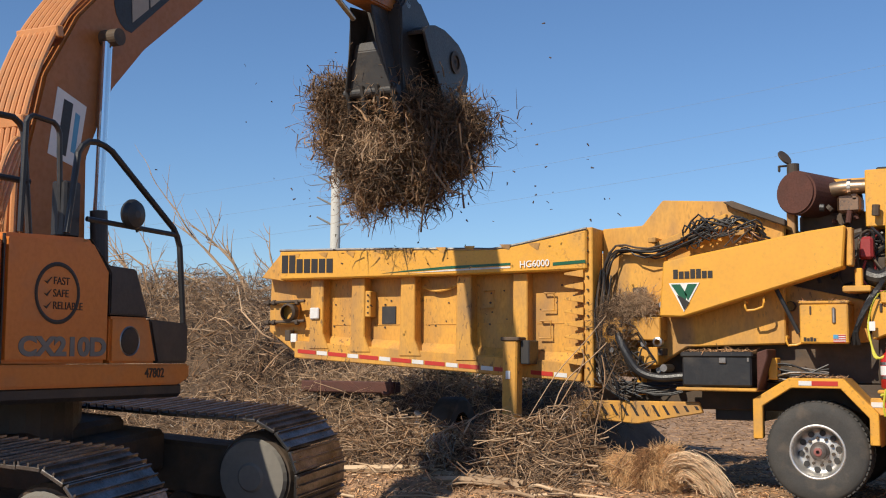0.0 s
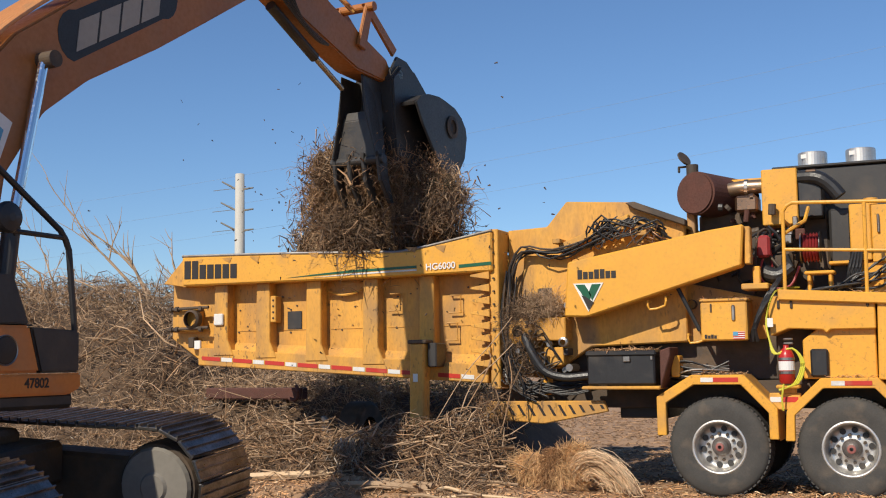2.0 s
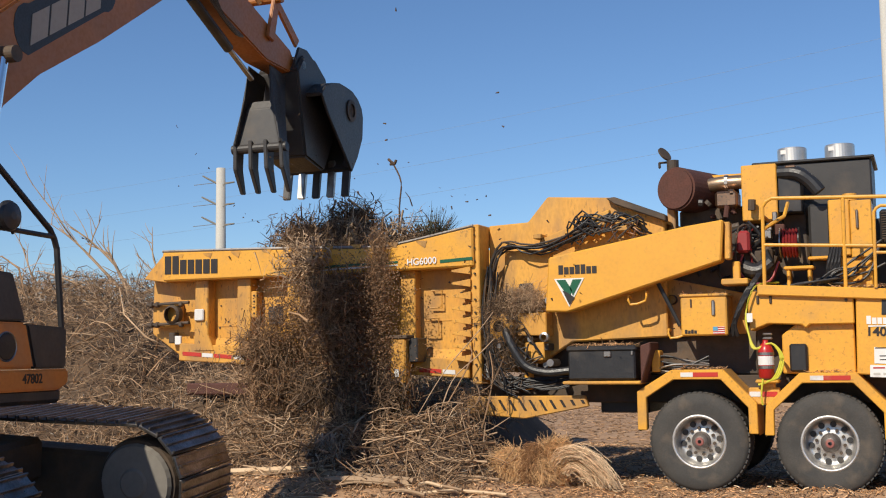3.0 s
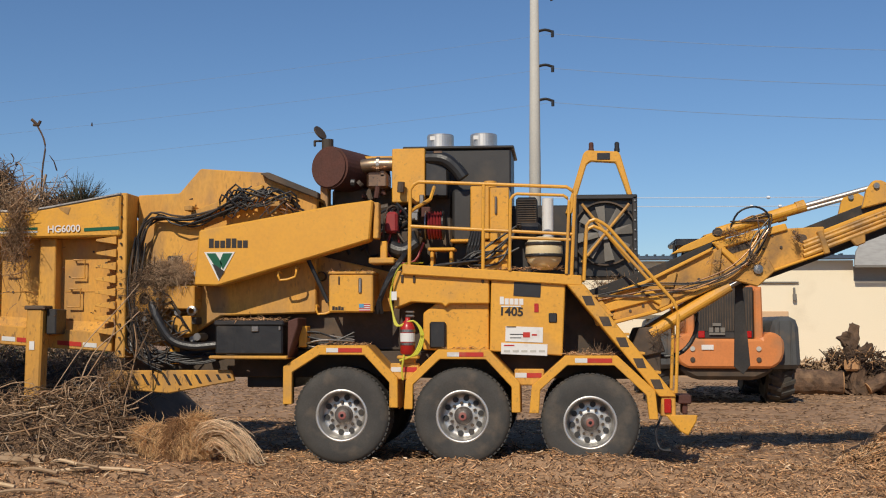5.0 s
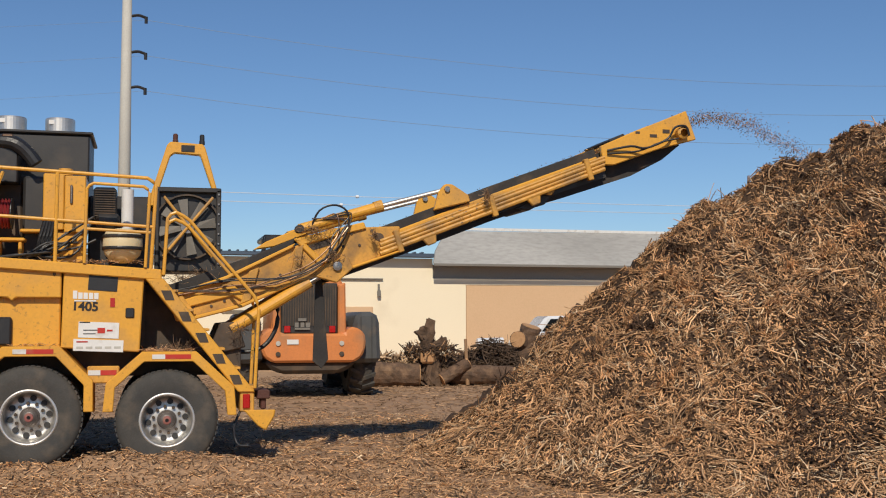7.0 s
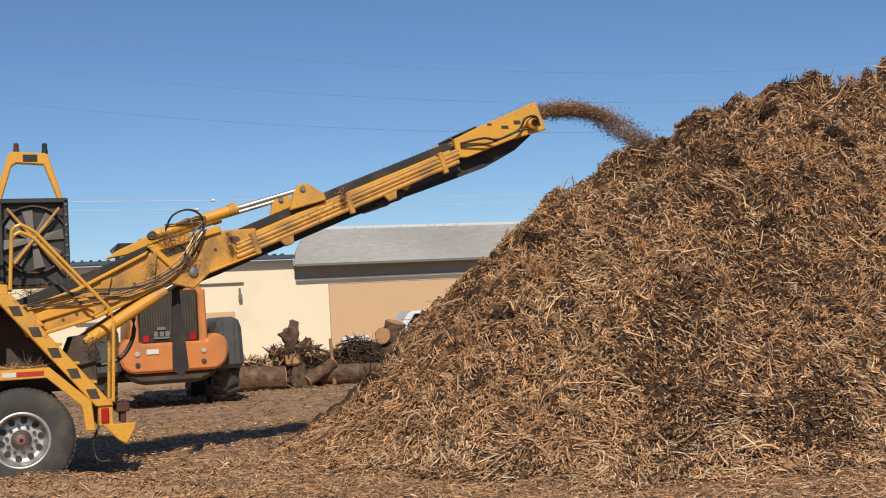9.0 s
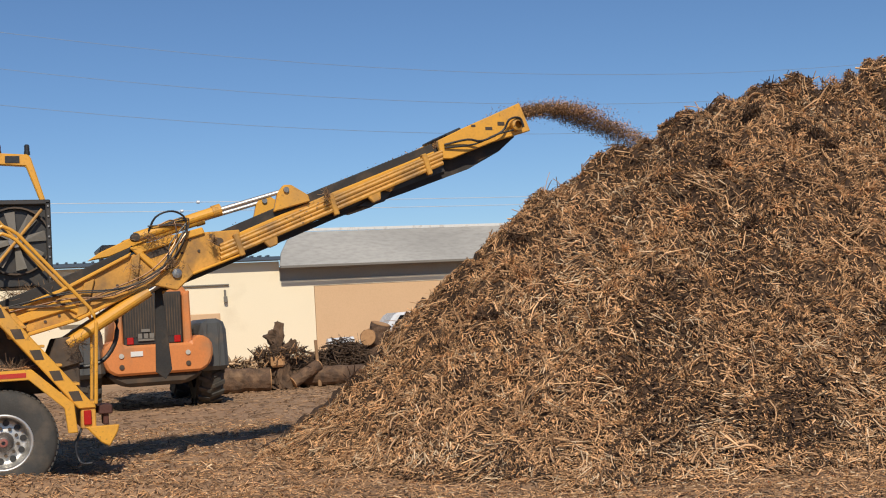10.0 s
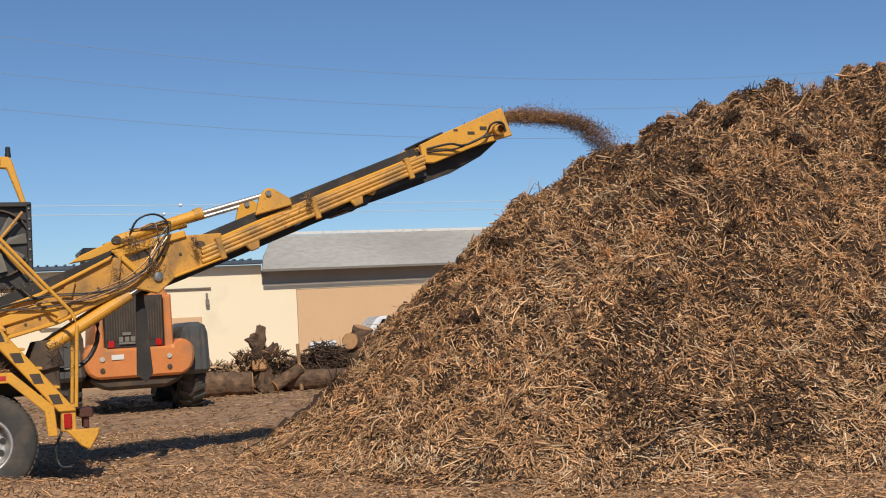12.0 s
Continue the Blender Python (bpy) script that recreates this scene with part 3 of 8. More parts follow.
for v in roof_b.data.vertices:
    v.co.y = 39.35 + (v.co.z - 3.62) * 1.1 + (0.12 if v.co.y > 39.36 else 0)
tagged(mesh_ob("trim_ridge", B((12.0, 30, 40.78, 40.86, 4.93, 5.03), bevel=0), WHITET), "thin pale ridge flashing", "trim", kind="structure")
tagged(mesh_ob("trim_eave", B((10.9, 30, 39.25, 39.34, 3.54, 3.62), bevel=0), SOFFIT), "dark drip edge along the roof", "trim", kind="structure")
roof_a = tagged(mesh_ob("roof_low", B((-6.2, 10.98, 39.55, 39.95, 3.84, 3.98), bevel=0.02), ROOFB), "blue grey metal roof edge", "roof", kind="structure")
for i in range(60):
    mesh_ob("roof_rib", B((-6 + i * 0.28, -5.93 + i * 0.28, 39.53, 39.96, 3.985, 4.03), bevel=0), ROOFB, roof_a)
tagged(mesh_ob("door_1", B((7.6, 8.85, 39.93, 39.99, -0.2, 2.1), bevel=0.02), TAN), "closed tan service door", "door", kind="structure")
tagged(mesh_ob("ledge", B((6.6, 9.2, 39.9, 39.99, 3.05, 3.1), bevel=0.01), SOFFIT), "thin grey ledge on the wall", "ledge", kind="structure")
wl_ = thing("wall_lamp", "small grey wall lamp on cream stucco", "lamp", (9.05, 39.95, 2.7))
part("bracket", B((-0.03, 0.03, -0.08, 0.04, -0.02, 0.2)), SOFFIT, wl_)
part("housing", B((-0.06, 0.06, -0.14, -0.02, -0.25, -0.02), bevel=0.02), SOFFIT, wl_)


def utility_pole(label, x, y, height, r0, r1, arms, side):
    p = thing("utility_pole", label, "utility pole", (x, y, -0.2), "tall poles along the street")
    part("shaft", C(((0, 0, 0), (0, 0, height), r0, r1), n=20), POLE, p, smooth=True)
    for z, ln, both in arms:
        for s in ((-1, 1) if both else (side,)):
            if both:
                # long slanted spikes on one side, short level ones on the other
                part("insulator_arm", C(((s * r1 * 0.7, 0, z), (s * (ln if s < 0 else 0.7), 0, z + (0.42 if s < 0 else 0.03)), 0.05, 0.035), n=6), SOFFIT, p)
                part("stay_rod", C(((s * r1 * 0.7, -0.1, z + (0.05 if s < 0 else -0.08)), (s * (ln + 0.25 if s < 0 else 0.75), -0.3, z - 0.02), 0.014), n=5), SOFFIT, p)
                continue
            a = part("insulator_arm", tube([(s * r1 * 0.7, 0, z), (s * ln * 0.6, 0, z + 0.06), (s * ln, 0, z - 0.02)], r=0.055, n=6), BLACKP, p)
            part("clamp", C(((s * ln, 0, z - 0.22), (s * ln, 0, z + 0.02), 0.06), n=8), BLACKP if not both else SOFFIT, a)
    return p


utility_pole("slender pale concrete pole with black insulator arms", 0.27, 43.0, 17.5, 0.27, 0.14, [(16.3, 0.65, 0), (14.3, 0.65, 0), (12.9, 0.68, 0), (11.56, 0.68, 0), (10.26, 0.68, 0)], 1)
utility_pole("pale steel pole with crossed insulator arms", -27.5, 43.0, 10.15, 0.27, 0.2, [(9.45, 0.95, 1), (8.5, 1.0, 1), (7.6, 1.0, 1)], 1)


def wire(name, a, b, sag, r, mat, label):
    a, b = Vector(a), Vector(b)
    pts = [a.lerp(b, i / 24) - Vector((0, 0, sag * 4 * (i / 24) * (1 - i / 24))) for i in range(25)]
    return tagged(mesh_ob(name, tube(pts, r=r, n=5, soft=1), mat), label, "cable")


for z in (12.6, 11.28, 9.98):
    wire("power_line", (0.95, 43, z), (62, 46, z + 3.2), 2.2, 0.009, WIREM, "thin grey power line strung between poles")
    wire("power_line", (0.95, 43, z), (-60, 47, z - 3.4), 0.7, 0.005, WIREM, "thin grey power line strung between poles")
wire("power_line", (0.4, 43, 15.3), (62, 46, 18.0), 0.6, 0.012, WIREW, "thin bright power line high over the yard")
for z in (6.38, 6.05):
    tel = wire("telephone_line", (0.4, 43.0, z), (70, 47, z + 1.1), 0.35, 0.013, WIREW, "thin bright telephone line behind the yard")
    for u in (0.113, 0.128) if z < 6.2 else (0.122,):
        mesh_ob("line_clip", lathe([(0.02, -0.07), (0.06, -0.05), (0.06, 0.05), (0.02, 0.07)], 10, "x", (0.4 + 69.6 * u, 43 + 4 * u, z + 1.1 * u - 1.4 * u * (1 - u))), WIREW, tel)

# ---- the horizontal grinder ----


def ap(name, bm, mat, parent, label="", smooth=False):
    """A part given in world coordinates under a thing or a part of it."""
    o, off = parent, Vector()
    while o:
        off += o.location
        o = o.parent
    bmesh.ops.translate(bm, verts=bm.verts, vec=-off)
    return mesh_ob(name, bm, mat, parent, label, smooth)


def at_world(ob):
    o, off = ob.parent, Vector()
    while o:
        off += o.location
        o = o.parent
    ob.matrix_basis = Matrix.Translation(-off) @ ob.matrix_basis
    return ob


def word_bars(name, x0, x1, z0, z1, y, n, mat, parent, slope=0.0, label="", seed=0, lean=0.0):
    """A word shown as plain upright blocks, one a letter."""
    r = random.Random(seed)
    w = (x1 - x0) / n
    first = None
    for i in range(n):
        bm = bmesh.new()
        a, b = x0 + w * i + w * 0.08, x0 + w * (i + 0.9)
        top = z1 if i == 0 or r.random() < 0.2 else z0 + (z1 - z0) * 0.78
        s0, s1 = slope * (a - x0), slope * (b - x0)
        k = lean
        PZ([(a, z0 + s0), (b, z0 + s1), (b + k, top + s1), (a + k, top + s0)], y - 0.003, y, 0, bm)
        o = ap(name, bm, mat, parent, label)
        first = first or o
    return first


gr = thing("horizontal_grinder", "large yellow tracked-feed horizontal wood grinder on three axles, dusty and worn", "wood grinder", (0, 14.6, 0))

# chassis and dark inner mass
ap("chassis", B((-4.2, 2.3, 13.75, 14.0, 0.98, 1.3)), DARK, gr, "dirty steel chassis beams")
ap("chassis_rail", B((-4.2, 2.3, 15.2, 15.45, 0.98, 1.3)), DARK, gr)
ap("chassis_rail", B((-4.1, 2.2, 14.0, 15.2, 1.05, 1.2)), DARK, gr)
ap("inner_frame", B((-3.5, -0.7, 13.86, 15.4, 1.3, 2.75), (-0.8, 1.2, 13.75, 15.6, 1.3, 2.12), bevel=0.02), DARK, gr, "greasy dark inner machinery")
for x in (-1.41, 0.0, 1.46):
    ap("axle", C(((x, 13.6, 0.55), (x, 15.6, 0.55), 0.07), n=12), DARK, gr)

# feed bin
bin_ = ap("feed_bin", PZ([(-9.07, 2.70), (-9.09, 1.94), (-8.53, 1.57), (-4.29, 1.30), (-4.10, 1.30), (-4.10, 2.85)], 13.52, 13.60), YELD, gr, "dented yellow feed bin with rib-braced side")
ap("far_wall", PZ([(-9.07, 3.0), (-9.09, 1.94), (-8.53, 1.57), (-4.10, 1.30), (-4.10, 3.1)], 15.65, 15.73), YELD, bin_)
fl = bmesh.new()
PZ([(-8.9, 1.80), (-4.1, 1.50), (-4.1, 1.42), (-8.9, 1.70)], 13.6, 15.65, 0, fl)
ap("bin_floor", fl, DARK, bin_)
lip = ap("bin_lip", PZ([(-8.7, 3.06), (-7.2, 3.025), (-5.7, 2.97), (-5.21, 2.97), (-4.08, 3.16), (-4.08, 2.665), (-5.7, 2.65), (-8.69, 2.655)], 13.20, 13.50, 0.02), YEL, bin_, "flared top edge, scuffed along the rim")
ap("rim_cap", tube([(-8.7, 13.22, 3.07), (-7.2, 13.22, 3.035), (-5.7, 13.22, 2.98), (-5.21, 13.22, 2.98), (-4.08, 13.22, 3.17)], r=0.022, n=6), STEEL, lip, "bare worn steel rim")
for k in range(9):
    x = -8.5 + 0.46 * k + 0.1 * math.sin(3.1 * k)
    ap("rim_dent", PZ([(x, 3.02), (x + 0.16, 3.015), (x + 0.13, 2.965 - 0.02 * (k % 3)), (x + 0.04, 2.98)], 13.194, 13.1985, 0), YELC, lip)
ap("lip_end", PZ([(-9.07, 2.70), (-8.72, 3.05), (-8.68, 2.64)], 13.28, 13.50, 0.01), YELD, bin_)
for x0, x1 in ((-8.25, -8.04), (-7.57, -7.36), (-6.79, -6.57), (-5.94, -5.73), (-5.13, -4.93)):
    zb = 1.60 - (x0 + 8.5) * 0.064
    bm = PZ([(x0, 2.66), (x1, 2.66), (x1, zb + 0.32), (x1 + 0.10, zb + 0.10), (x0 - 0.02, zb + 0.10)], 13.34, 13.53, 0.012)
    ap("rib", bm, YELD, bin_)
for x0, x1 in ((-8.02, -7.59), (-7.34, -6.81), (-6.55, -5.96), (-5.71, -5.15), (-4.91, -4.2)):
    zb = 1.60 - (x0 + 8.5) * 0.064
    bm = bmesh.new()
    vs = [bm.verts.new(p) for p in ((x0, 13.515, zb + 0.30), (x1, 13.515, zb + 0.27), (x1, 13.37, zb + 0.10), (x0, 13.37, zb + 0.12), (x0, 13.515, zb + 0.10), (x1, 13.515, zb + 0.08))]
    for f in ((0, 1, 2, 3), (3, 2, 5, 4), (0, 3, 4), (1, 5, 2), (0, 4, 5, 1)):
        bm.faces.new([vs[i] for i in f])
    ap("foot_slope", bm, YELD, bin_)
led = ap("bottom_rail", PZ([(-8.52, 1.80), (-4.2, 1.52), (-4.22, 1.29), (-8.53, 1.56)], 13.355, 13.51, 0.012), YELD, bin_)
x, k = -8.46, 0
slope = -0.0716
while x < -4.35:
    ln = 0.30 if k % 2 == 0 else 0.17
    if not (-5.35 < x < -4.98) and x + ln < -4.2:
        z = 1.655 + slope * (x + 8.46)
        ap("tape_strip", PZ([(x, z - 0.025), (x + ln, z - 0.025 + slope * ln), (x + ln, z + 0.028 + slope * ln), (x, z + 0.028)], 13.349, 13.354, 0), REDT if k % 2 == 0 else WHITET, led)
    x += ln + 0.02
    k += 1
word_bars("maker_mark", -8.66, -7.78, 2.75, 3.0, 13.196, 7, INK, lip, -0.02, "faded dark lettering shown as blocks", 1)
at_world(text("HG6000", 0.118, WHITE, lip, on_side(-4.97, 13.186, 2.69, 1.5), "model_lettering", 0.002, 1.0, 0.0015, "white model lettering"))
ap("green_stripe", PZ([(-4.52, 2.725), (-4.09, 2.745), (-4.09, 2.785), (-4.52, 2.765)], 13.193, 13.199, 0), GREEN, lip, "green decal stripe")
ap("green_stripe", PZ([(-7.0, 2.70), (-6.0, 2.73), (-5.1, 2.75), (-5.1, 2.78), (-6.0, 2.765), (-6.6, 2.73)], 13.193, 13.199, 0), GREEN, lip, "worn green decal swoosh")
ap("white_stripe", PZ([(-6.6, 2.69), (-5.1, 2.715), (-5.1, 2.735), (-6.0, 2.72)], 13.193, 13.199, 0), WHITET, lip, "worn white decal swoosh")
ap("view_hole", B((-7.18, -6.96, 13.505, 13.53, 2.03, 2.27), bevel=0.004), BLACK, bin_, "square dark opening with a frame")
ap("junction_box", B((-7.42, -7.28, 13.36, 13.52, 2.12, 2.48)), YELD, bin_, "perforated yellow box")
ap("marker_lamp", B((-8.24, -8.09, 13.30, 13.34, 2.10, 2.26)), WHITET, bin_, "white marker plate")
br = random.Random(23)
for x0, x1 in ((-8.02, -7.59), (-7.34, -6.81), (-6.55, -5.96), (-5.71, -5.15), (-4.91, -4.2)):
    for k in range(5):
        x, z = br.uniform(x0 + 0.05, x1 - 0.05), br.uniform(1.95, 2.55)
        ap("panel_bolt", C(((x, 13.508, z), (x, 13.522, z), br.uniform(0.008, 0.016)), n=8), DARK, bin_)
    ap("panel_seam", B((x0 + 0.03, x1 - 0.03, 13.512, 13.521, 2.015, 2.024), bevel=0), YELC, bin_)
for k in range(4):
    for q in range(2):
        ap("box_hole", C(((-7.385 + 0.07 * q, 13.352, 2.18 + 0.08 * k), (-7.385 + 0.07 * q, 13.362, 2.18 + 0.08 * k), 0.014), n=8), INK, bin_)
ap("end_plate", B((-8.60, -8.50, 13.36, 13.40, 1.78, 1.90), bevel=0.006), WHITE, bin_)
ap("cable_guide", tube([(-6.52, 13.47, 2.52), (-6.3, 13.44, 2.46), (-6.05, 13.44, 2.50), (-5.97, 13.46, 2.56)], r=0.018, n=6), YELD, bin_)
for i, (x, z) in enumerate(((-4.8, 2.05), (-4.75, 2.4), (-5.6, 2.45))):
    ap("grab_hook", tube([(x, 13.5, z), (x, 13.46, z), (x + 0.14, 13.46, z), (x + 0.14, 13.46, z - 0.22), (x - 0.02, 13.46, z - 0.22)], r=0.012, n=6, soft=1), YELD, bin_)
ten = ap("belt_tensioner", B((-9.0, -8.55, 13.40, 13.52, 2.02, 2.36)), YELD, bin_, "greasy belt tensioner with bearing")
ap("bearing", lathe([(0.10, 13.28), (0.13, 13.31), (0.13, 13.40), (0.05, 13.41)], 20, "y", (-8.62, 0, 2.2)), DARK, ten)
for z in (2.34, 2.06):
    ap("tension_rod", C(((-9.05, 13.34, z), (-8.35, 13.34, z + 0.02), 0.022), n=8), DARK, ten)
    for xx in (-9.0, -8.9, -8.5):
        ap("lock_nut", C(((xx, 13.34, z), (xx + 0.05, 13.34, z), 0.04), n=6), DARK, ten)
ap("end_lug", B((-8.72, -8.62, 13.38, 13.5, 1.80, 1.95)), DARK, bin_)
# jack leg
jack = ap("jack_leg", PZ([(-5.13, 1.80), (-4.93, 1.80), (-4.96, 0.2), (-5.15, 0.2)], 13.02, 13.22, 0.02), YELD, gr, "yellow jack leg with a rusty cap")
ap("cap", B((-5.15, -4.90, 13.0, 13.24, 1.79, 1.84)), DARK, jack)
ap("foot_pad", B((-5.3, -4.8, 12.9, 13.3, 0.03, 0.2)), DARK, jack)
ap("bracket", B((-4.92, -4.80, 13.1, 13.4, 1.5, 1.8)), BLACK, jack)
ap("sticker", B((-5.08, -5.02, 13.012, 13.02, 1.32, 1.42), bevel=0), WHITE, jack)
# flange with fingers
fla = ap("bin_flange", B((-4.14, -4.02, 13.26, 13.62, 1.22, 3.19), (-4.14, -4.02, 13.6, 15.7, 2.95, 3.19)), YELD, gr)
for i in range(8):
    z = 2.62 - i * 0.155
    ap("gusset", PZ([(-4.38, z - 0.012), (-4.38, z + 0.012), (-4.13, z + 0.05), (-4.13, z - 0.05)], 13.22, 13.42, 0.004), YELD, fla)
for i in range(12):
    ap("bolt", C(((-4.08, 13.23, 1.3 + i * 0.16), (-4.08, 13.27, 1.3 + i * 0.16), 0.013), n=6), DARK, fla)

# mill housing
mill = ap("mill_housing", PZ([(-4.02, 3.20), (-3.5, 3.22), (-3.24, 3.52), (-2.42, 3.46), (-1.79, 3.18), (-1.79, 1.76), (-2.96, 1.72), (-3.38, 1.46), (-4.02, 1.46)], 13.62, 13.76, 0.015), YELD, gr, "yellow mill housing streaked with grease")
ap("far_plate", PZ([(-4.02, 3.20), (-3.42, 3.20), (-3.16, 3.47), (-2.42, 3.41), (-1.79, 3.18), (-1.79, 1.76), (-4.02, 1.46)], 15.4, 15.55, 0.015), YELD, mill)
tp = bmesh.new()
for (a, b), (c, d) in zip(((-4.02, 3.18), (-3.42, 3.18), (-3.16, 3.44), (-2.42, 3.39)), ((-3.42, 3.18), (-3.16, 3.44), (-2.42, 3.39), (-1.79, 3.16))):
    PZ([(a, b - 0.04), (c, d - 0.04), (c, d), (a, b)], 13.76, 15.4, 0, tp)
ap("top_cover", tp, YELD, mill)
ap("hood_beam", PZ([(-2.47, 3.44), (-2.36, 3.45), (-1.75, 3.20), (-1.75, 3.12), (-2.36, 3.36)], 13.50, 13.66), DARK, mill)
ap("hood_arm", PZ([(-3.30, 2.98), (-2.42, 3.30), (-2.42, 3.20), (-3.30, 2.88)], 13.46, 13.56), YELD, mill)
ap("side_panel", PZ([(-3.78, 2.88), (-3.2, 2.86), (-3.15, 2.4), (-3.25, 2.2), (-3.82, 2.2)], 13.54, 13.62), YELD, mill)
ap("lower_panel", PZ([(-3.0, 1.72), (-0.9, 1.78), (-0.9, 2.25), (-2.2, 2.55), (-3.0, 2.45)], 13.78, 13.84), YELD, mill)
for x, z in ((-2.0, 2.0), (-2.1, 2.28), (-2.35, 1.95), (-2.6, 1.93), (-1.75, 2.2)):
    ap("bolt_boss", lathe([(0.05, 13.71), (0.06, 13.73), (0.06, 13.78)], 12, "y", (x, 0, z)), DARK, mill)
ap("tread_plate", B((-3.6, -3.42, 13.52, 13.6, 2.35, 2.45)), DARK, mill)
ap("motor_housing", lathe([(0.07, 13.24), (0.1, 13.26), (0.17, 13.30), (0.2, 13.36), (0.2, 13.62)], 24, "y", (-3.78, 0, 1.92)), YELD, mill, "rounded drive motor housing caked with debris")
for k in range(8):
    a = k * math.pi / 4
    ap("motor_bolt", C(((-3.78 + 0.15 * math.cos(a), 13.27, 1.92 + 0.15 * math.sin(a)), (-3.78 + 0.15 * math.cos(a), 13.32, 1.92 + 0.15 * math.sin(a)), 0.02), n=6), DARK, mill)
ap("bracket_box", B((-3.57, -3.2, 13.34, 13.62, 1.80, 2.08), (-3.5, -3.25, 13.40, 13.62, 1.5, 1.72), (-3.95, -3.4, 13.45, 13.62, 1.5, 1.62)), YELD, mill)
ap("bracket_eye", lathe([(0.035, 13.28), (0.06, 13.29), (0.06, 13.36)], 12, "y", (-3.22, 0, 1.78)), STEEL, mill)
gd = ap("belt_guard", PZ([(-3.12, 2.73), (-1.45, 3.02), (-1.04, 3.07), (-1.08, 2.60), (-2.89, 2.07), (-3.17, 2.08)], 13.22, 13.50, 0.018), YEL, gr, "clean yellow drive belt guard")
word_bars("maker_mark", -3.0, -2.52, 2.52, 2.63, 13.217, 7, INK, gd, 0.0, "dark lettering shown as blocks", 2)
lg = ap("logo_plate", PZ([(-3.05, 2.47), (-2.68, 2.47), (-2.87, 2.13)], 13.211, 13.218, 0), WHITE, gd, "white triangular badge")
ap("logo_mark", PZ([(-3.02, 2.455), (-2.91, 2.455), (-2.83, 2.33), (-2.86, 2.22)], 13.206, 13.210, 0), GREEN, lg)
ap("logo_mark", PZ([(-2.82, 2.455), (-2.71, 2.455), (-2.82, 2.26), (-2.86, 2.36)], 13.206, 13.210, 0), GREEN, lg)
ap("logo_mark", PZ([(-2.95, 2.33), (-2.90, 2.31), (-2.80, 2.24), (-2.865, 2.15)], 13.2055, 13.2095, 0), INK, lg)
for x, z, s in ((-2.18, 2.23, 0.27), (-1.72, 1.83, 0.05)):
    ap("grab_handle", tube([(x, 13.45, z), (x, 13.32, z + 0.01), (x + 0.02, 13.32, z - 0.09), (x + 0.2, 13.32, z - 0.05), (x + 0.21, 13.32, z + 0.05), (x + 0.21, 13.45, z + 0.05)], r=0.014, n=8, soft=2), YEL, gd)
ap("guard_edge", B((-1.05, -0.98, 13.3, 13.46, 2.62, 3.05)), YELD, gd)
ap("gas_strut", C(((-1.85, 13.4, 2.4), (-1.6, 13.4, 1.88), 0.025), n=8), BLACKP, gr)
hr = random.Random(5)
for k in range(9):
    j = lambda s: hr.uniform(-s, s)
    ap("hydraulic_hose", tube([(-3.93 + j(.05), 13.45 + j(.06), 1.45), (-3.93 + j(.07), 13.42 + j(.06), 2.1), (-3.92 + j(.06), 13.42 + j(.06), 2.6), (-3.72 + j(.05), 13.42 + j(.05), 2.92 + j(.05)),
                              (-3.3 + j(.08), 13.40 + j(.05), 2.84 + j(.07)), (-2.85 + j(.1), 13.38 + j(.05), 2.95 + j(.1)), (-2.45 + j(.1), 13.42 + j(.05), 3.22 + j(.08))], r=0.009 + 0.005 * hr.random(), n=6, soft=3), (BLACKP, DARK, BLACKP)[k % 3], gr)
for k in range(9):
    j = lambda s: hr.uniform(-s, s)
    ap("hydraulic_hose", tube([(-2.9 + j(.1), 13.4, 2.95 + j(.08)), (-2.75 + j(.15), 13.36 + j(.04), 3.2 + j(.1)), (-2.5 + j(.15), 13.36, 3.05 + j(.12)), (-2.25 + j(.2), 13.4, 3.2 + j(.06)), (-1.95 + j(.1), 13.5, 3.0 + j(.1))], r=0.012, n=6, soft=3), BLACKP, gr)
for k in range(10):
    j = lambda s: hr.uniform(-s, s)
    ap("hydraulic_hose", tube([(-4.0 + j(.05), 13.4, 1.7 + j(.2)), (-3.9 + j(.15), 13.32, 1.3 + j(.1)), (-3.4 + j(.3), 13.34, 1.22 + j(.08)), (-2.9 + j(.2), 13.4, 1.28 + j(.08))], r=0.013, n=6, soft=3), BLACKP, gr)
for k in range(7):
    x0 = -3.97 + 0.025 * k
    ap("hydraulic_hose", tube([(x0 + j(.03), 13.36 + j(.04), 2.62 + j(.12)), (x0 + j(.05), 13.30 + j(.03), 2.1), (x0 + j(.05), 13.28 + j(.03), 1.65), (x0 + 0.1 + j(.08), 13.28 + j(.03), 1.28 + j(.06)), (x0 + 0.35 + j(.2), 13.3, 1.12 + j(.06))], r=0.010, n=6), (BLACKP, DARK)[k % 2], gr)
mr = random.Random(17)
for k in range(34):
    x, z = mr.uniform(-3.98, -3.15), mr.uniform(1.42, 2.25)
    w, h, y = mr.uniform(0.02, 0.10), mr.uniform(0.02, 0.09), mr.uniform(13.30, 13.50)
    ap("mill_fitting", B((x, x + w, y, 13.62, z, z + h), bevel=0.008) if k % 3 else C(((x, y - 0.03, z), (x, 13.6, z), 0.02 + w * 0.3), n=10), mr.choice([YELC, YELC, DARK, DARK, STEEL]), mill)
